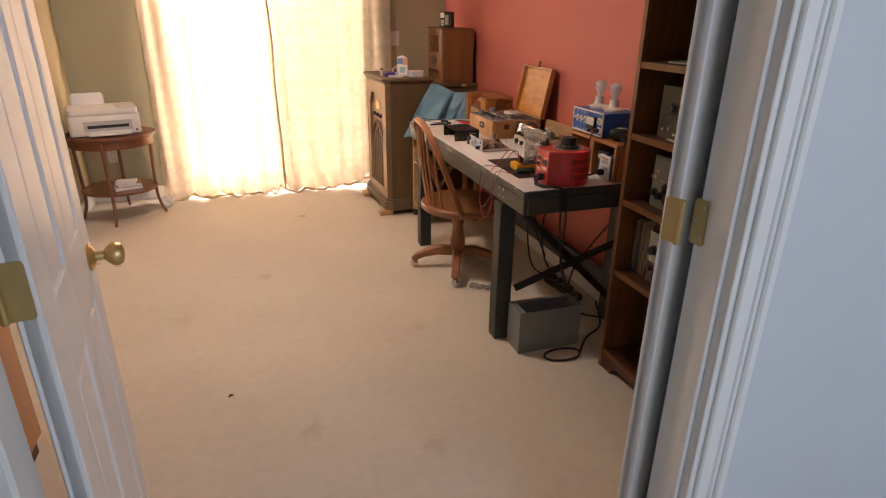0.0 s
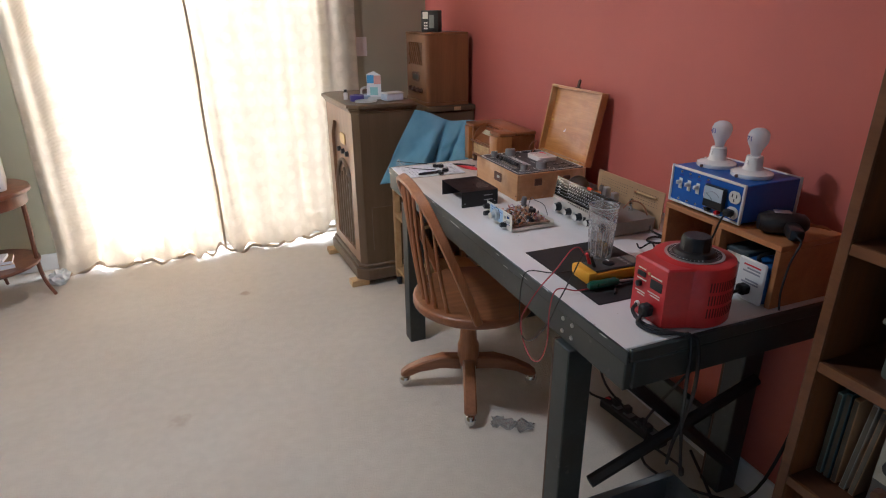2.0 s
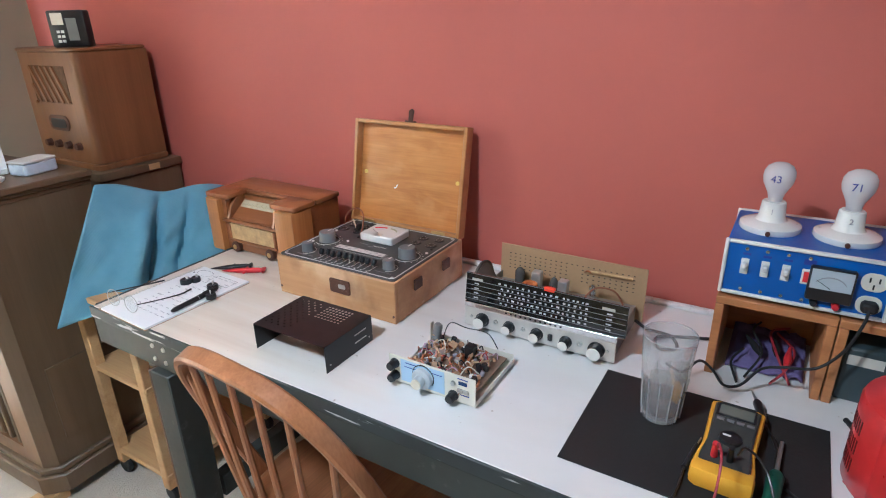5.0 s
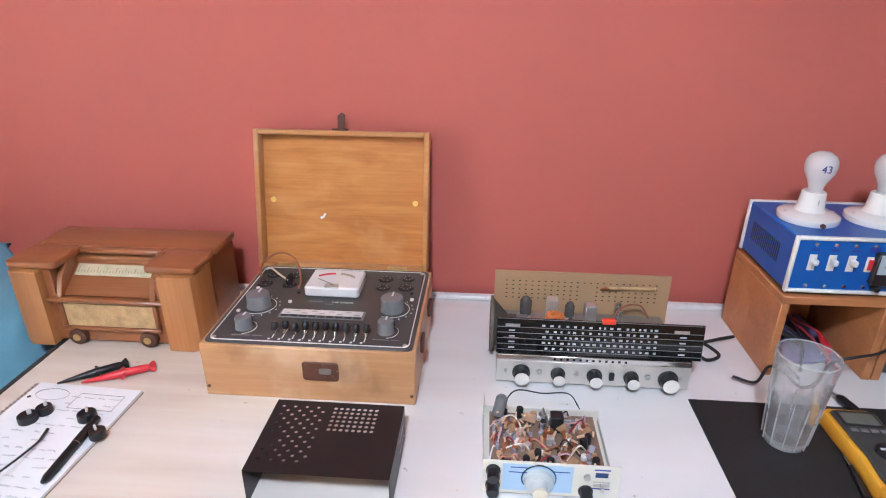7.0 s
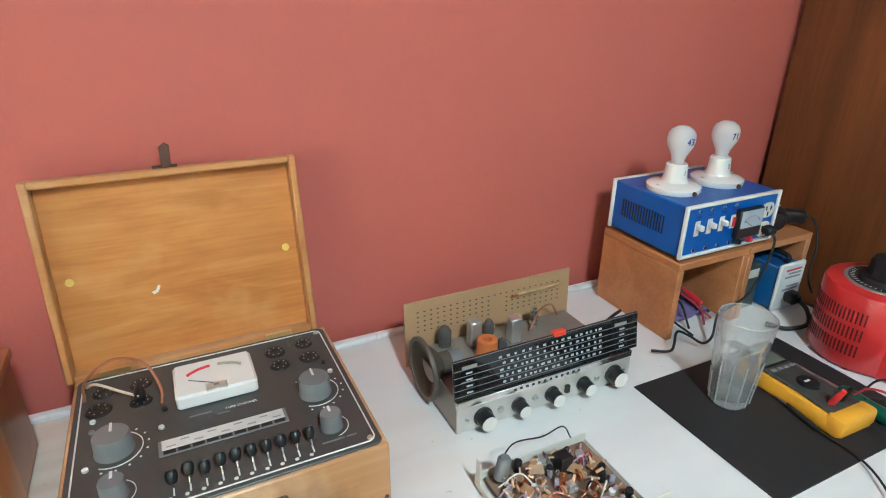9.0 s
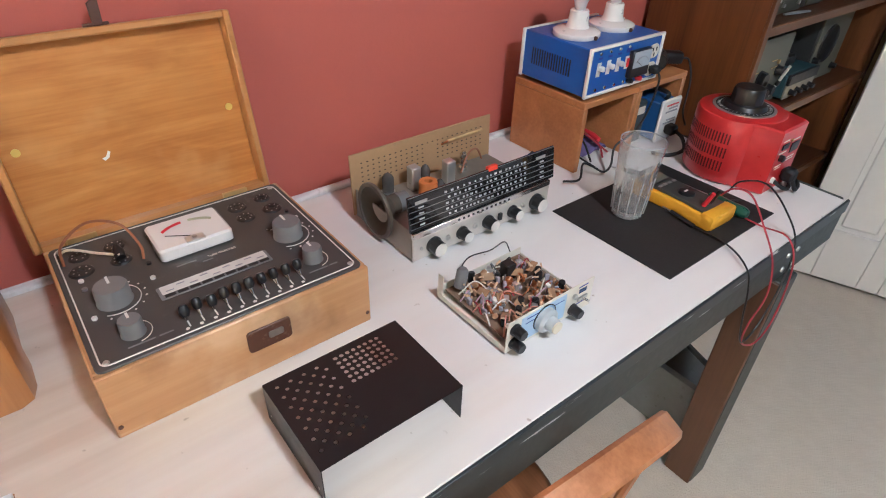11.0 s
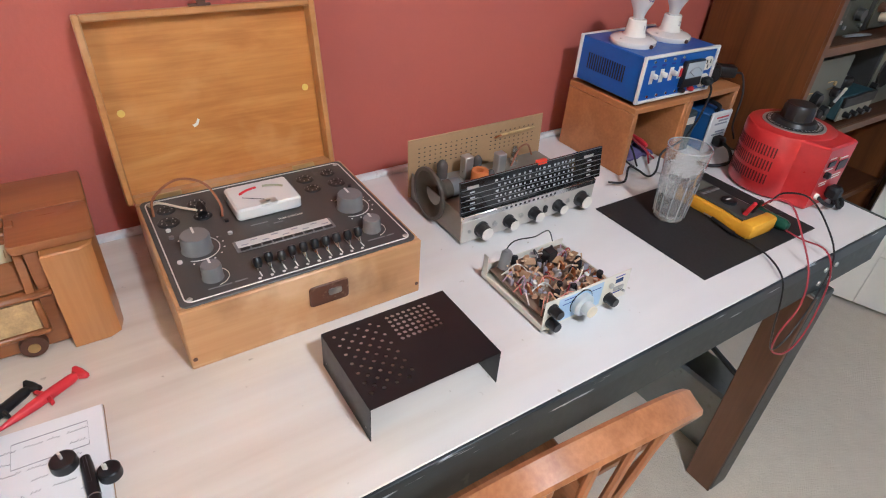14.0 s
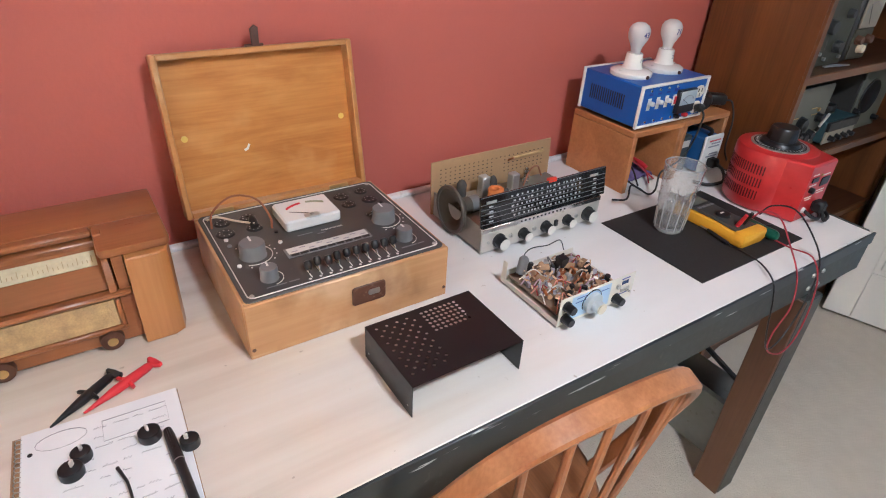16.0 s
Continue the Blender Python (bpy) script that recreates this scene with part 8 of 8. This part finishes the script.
def grey_receiver():
    c = thing("grey_receiver", pose(1.322, 1.500, 0.7405), "worn stone-grey instrument with a row of black knobs", "instrument")
    W, H = 0.222, 0.188
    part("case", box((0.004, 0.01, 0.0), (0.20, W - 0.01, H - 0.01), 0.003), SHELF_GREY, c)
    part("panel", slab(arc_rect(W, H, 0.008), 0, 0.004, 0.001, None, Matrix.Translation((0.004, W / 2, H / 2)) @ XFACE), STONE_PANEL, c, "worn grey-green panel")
    knobs_on(c, ((0.200, 0.055), (0.168, 0.048), (0.130, 0.070), (0.126, 0.040), (0.092, 0.036), (0.06, 0.040), (0.04, 0.09)), 0.0135)
    knob("knob", Matrix.Translation((0, 0.130, 0.082)) @ XFACE, 0.020, 0.018, BLACK_PLASTIC, c)
    for y, z in ((0.205, 0.11), (0.195, 0.13), (0.05, 0.115)):
        part("lamp", disc(0.006, 0.004, 12), BRASS, c, "", True, Matrix.Translation((0, y, z)) @ XFACE)
    part("side_stub", rod((0.02, W + 0.001, 0.10), (0.02, W + 0.03, 0.10), 0.006), STEEL, c)
    for y0, z in ((0.06, 0.12), (0.05, 0.10), (0.15, 0.10)):
        part("print_bar", box((-0.0006, y0, z), (0.0001, y0 + 0.03, z + 0.003)), BRASS, c)


def teal_set():
    c = thing("teal_transceiver", pose(1.292, 1.335, 0.7405), "low teal metal set with a cream front and four knobs", "transceiver")
    W, H = 0.175, 0.075
    part("case", box((0.006, 0, 0.008), (0.23, W, H), 0.003), TEAL, c)
    part("front", box((0.0, 0.0, 0.006), (0.0055, W, 0.045), 0.0015), SHELF_IVORY, c, "cream control strip")
    part("visor", box((-0.004, -0.001, 0.046), (0.0055, W + 0.001, H + 0.001), 0.002), BLACK, c)
    knobs_on(c, ((0.03, 0.024), (0.068, 0.024), (0.106, 0.024), (0.144, 0.024)), 0.008)
    for x in (0.03, 0.2):
        for y in (0.02, W - 0.02):
            part("foot", disc(0.008, 0.008, 12), RUBBER, c, "", True, pose(x, y, 0))
    m = thing("microphone", pose(1.37, 1.42, 0.8165), "dark hand microphone with coiled cord on the teal set", "microphone")
    part("body", slab(arc_rect(0.07, 0.05, 0.012), 0, 0.03, 0.008, None, None, 2), BLACK_PLASTIC, m)
    part("grille", slab(arc_rect(0.03, 0.03, 0.008), 0.03, 0.033, 0.001), STEEL, m)
    pts = [(0.04 + 0.045 * math.cos(k * 0.5) * (1 - k / 90), 0.0 + 0.05 * math.sin(k * 0.5) * (1 - k / 90), 0.008 + k * 0.0006) for k in range(40)]
    part("coil_cord", tube(pts, 0.005, 6, None, 2), RUBBER, m)
    sv = thing("chrome_pointer", pose(1.30, 1.50, 0.7405, 0, 0, 0), "white-tipped metal antenna stub leaning by the set", "antenna")
    part("stem", rod((0.03, 0.03, 0.0), (-0.01, 0.045, 0.11), 0.004), WHITE_PLASTIC, sv)
    part("collar", rod((0.012, 0.036, 0.05), (0.006, 0.038, 0.065), 0.0055), BLACK_PLASTIC, sv)


def olive_meter():
    c = thing("olive_generator", pose(1.322, 1.545, 0.9905), "olive-panelled signal generator without its case, pale knobs", "instrument")
    W, H = 0.190, 0.175
    part("chassis", box((0.004, 0.004, 0.0), (0.17, W - 0.004, 0.035), 0.002), CHASSIS, c, "bare chassis")
    part("panel", box((0, 0.0, 0.0), (0.0038, W, H), 0.001), OLIVE_PANEL, c, "olive panel")
    part("shield", box((0.075, 0.06, 0.035), (0.15, W - 0.02, 0.150), 0.006, None, 2), WHITE_PLASTIC, c, "white shield box")
    rnd3 = random.Random(31)
    for k in range(7):
        x, y, r = 0.02 + 0.018 * (k % 3), W - 0.012 - 0.024 * (k // 2), rnd3.uniform(0.008, 0.012)
        part("tube", lathe([(0, 0), (r, 0), (r, 0.012), (r * 0.8, 0.016), (r * 0.9, 0.04), (r * 0.3, 0.05), (0, 0.05)], 12), rnd3.choice((TUBE_GLASS, BLACK_PLASTIC, STEEL)), c, "", True, pose(x, y, 0.035))
    for k in range(5):
        pts = [(rnd3.uniform(0.01, 0.07), W - rnd3.uniform(0.0, 0.08), 0.036 + 0.06 * (q % 2) * rnd3.random()) for q in range(4)]
        part("lead", tube(pts, 0.0022, 6, None, 4), rnd3.choice((RUBBER, BLACK_PLASTIC, BROWN_WIRE)), c)
    knob("knob", Matrix.Translation((0, 0.125, 0.105)) @ XFACE, 0.019, 0.018, SHELF_GREY, c)
    knob("knob", Matrix.Translation((0, 0.055, 0.050)) @ XFACE, 0.016, 0.018, SHELF_GREY, c)
    knob("knob", Matrix.Translation((0, 0.045, 0.135)) @ XFACE, 0.012, 0.016, SHELF_GREY, c)
    for y, z in ((0.16, 0.03), (0.13, 0.035), (0.10, 0.02), (0.02, 0.02)):
        part("jack", disc(0.005, 0.006, 12), STEEL, c, "", True, Matrix.Translation((0, y, z)) @ XFACE)


def white_meter():
    c = thing("vacuum_voltmeter", pose(1.318, 1.412, 0.9905), "upright test meter with large white meter face", "instrument")
    W, H = 0.115, 0.190
    part("case", box((0.004, 0.0, 0.0), (0.13, W, H), 0.005), SHELF_GREY, c)
    part("meter_face", box((-0.003, 0.010, 0.090), (0.0038, W - 0.010, H - 0.008), 0.003), SHELF_IVORY, c, "white meter face")
    part("panel", box((0.0, 0.006, 0.006), (0.0036, W - 0.006, 0.088), 0.001), OLIVE_PANEL, c)
    for y, z in ((0.03, 0.06), (0.085, 0.06), (0.058, 0.035)):
        knob("knob", Matrix.Translation((0, y, z)) @ XFACE, 0.012, 0.016, DARK_BROWN if z > 0.05 else CREAM, c)
    part("needle", tube([(-0.0034, 0.058, 0.10), (-0.0034, 0.085, 0.155)], 0.0008, 4, None, 0), BLACK, c)
    part("scale_arc", tube([(-0.0034, 0.058 + 0.04 * math.cos(a), 0.115 + 0.045 * math.sin(a)) for a in [radians(q) for q in range(20, 161, 10)]], 0.0008, 4, None, 0), GREY_INK, c)


dial_receiver()
grey_receiver()
teal_set()
olive_meter()
white_meter()
# Dark brown tone for the front edges of the albums.
ALBUM_EDGE = surface("dark_album_edge", (0.10, 0.082, 0.055), 0.7, vary=0.2)
hp = thing("speaker_panel", pose(1.33, 1.10, 0.7405), "pale grey instrument with a round dark opening", "instrument")
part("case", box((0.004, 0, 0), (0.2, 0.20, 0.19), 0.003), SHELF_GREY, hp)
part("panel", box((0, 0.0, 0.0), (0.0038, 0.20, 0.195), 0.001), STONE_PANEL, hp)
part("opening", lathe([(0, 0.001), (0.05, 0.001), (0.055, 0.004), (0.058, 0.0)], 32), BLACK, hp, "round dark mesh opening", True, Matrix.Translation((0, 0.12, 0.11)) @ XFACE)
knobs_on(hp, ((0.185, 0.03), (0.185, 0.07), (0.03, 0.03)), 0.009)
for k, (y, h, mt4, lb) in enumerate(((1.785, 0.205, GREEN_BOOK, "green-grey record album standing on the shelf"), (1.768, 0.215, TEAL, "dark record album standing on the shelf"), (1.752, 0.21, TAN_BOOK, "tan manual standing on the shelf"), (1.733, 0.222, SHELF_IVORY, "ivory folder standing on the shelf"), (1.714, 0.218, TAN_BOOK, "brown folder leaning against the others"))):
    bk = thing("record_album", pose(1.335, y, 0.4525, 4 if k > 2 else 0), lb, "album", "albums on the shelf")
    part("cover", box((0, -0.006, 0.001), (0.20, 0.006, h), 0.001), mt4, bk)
    part("edge", box((-0.0008, -0.004, 0.004), (0.0, 0.004, h - 0.004)), ALBUM_EDGE, bk)
bd = thing("circuit_board", pose(1.32, 1.62, 1.2385, 0, 0, 8), "flat circuit board lying on the shelf", "circuit board")
part("board", box((0, -0.05, 0.006), (0.10, 0.10, 0.008)), surface("green_board", (0.05, 0.10, 0.06), 0.45), bd)
part("frame", box((0.004, -0.046, 0.0), (0.096, 0.096, 0.006), 0.001), STEEL, bd)
for k in range(5):
    part("component", box((0.012 + k * 0.016, -0.03 + 0.02 * (k % 3), 0.008), (0.022 + k * 0.016, -0.01 + 0.02 * (k % 3), 0.016), 0.001), BLACK_PLASTIC, bd)
for x, y, lb in ((1.30, 1.46, "small yellow tube on the shelf edge"),):
    sm = thing("parts_tube", pose(x, y, 1.2385, 0, 0, 70), lb, "tube")
    part("body", rod((0, 0, 0.009), (0.028, 0, 0.009), 0.009, 14), CREAM, sm)
    part("cap", rod((0.028, 0, 0.009), (0.036, 0, 0.009), 0.0075, 14), BLACK_PLASTIC, sm)
pz2 = thing("small_tools", pose(1.288, 1.56, 0.9905, 0, 0, 80), "steel tweezers lying on the shelf edge", "tweezers")
part("arm", tube([(0, 0.002, 0.004), (0.05, 0.006, 0.005), (0.10, 0.002, 0.004)], 0.0022, 6, None, 4), STEEL, pz2)
part("arm", tube([(0, -0.002, 0.004), (0.05, -0.006, 0.005), (0.10, -0.002, 0.004)], 0.0022, 6, None, 4), STEEL, pz2)
# glass tubes and parts on the upper shelf
rnd = random.Random(14)
for k in range(7):
    x, y = 1.40 + 0.13 * rnd.random(), 1.60 + 0.026 * k
    v = thing("radio_tube", pose(x - 0.02, y, 1.2385), "loose glass radio tube standing on the shelf", "radio tube", "loose tubes")
    r, h = rnd.uniform(0.010, 0.014), rnd.uniform(0.045, 0.075)
    part("base", lathe([(0, 0), (r, 0), (r, 0.018), (0, 0.018)], 16), BLACK_PLASTIC, v)
    part("envelope", lathe([(0, 0.018), (r * 0.9, 0.018), (r * 1.05, h * 0.6), (r * 0.7, h * 0.92), (0, h)], 16), TUBE_GLASS, v)
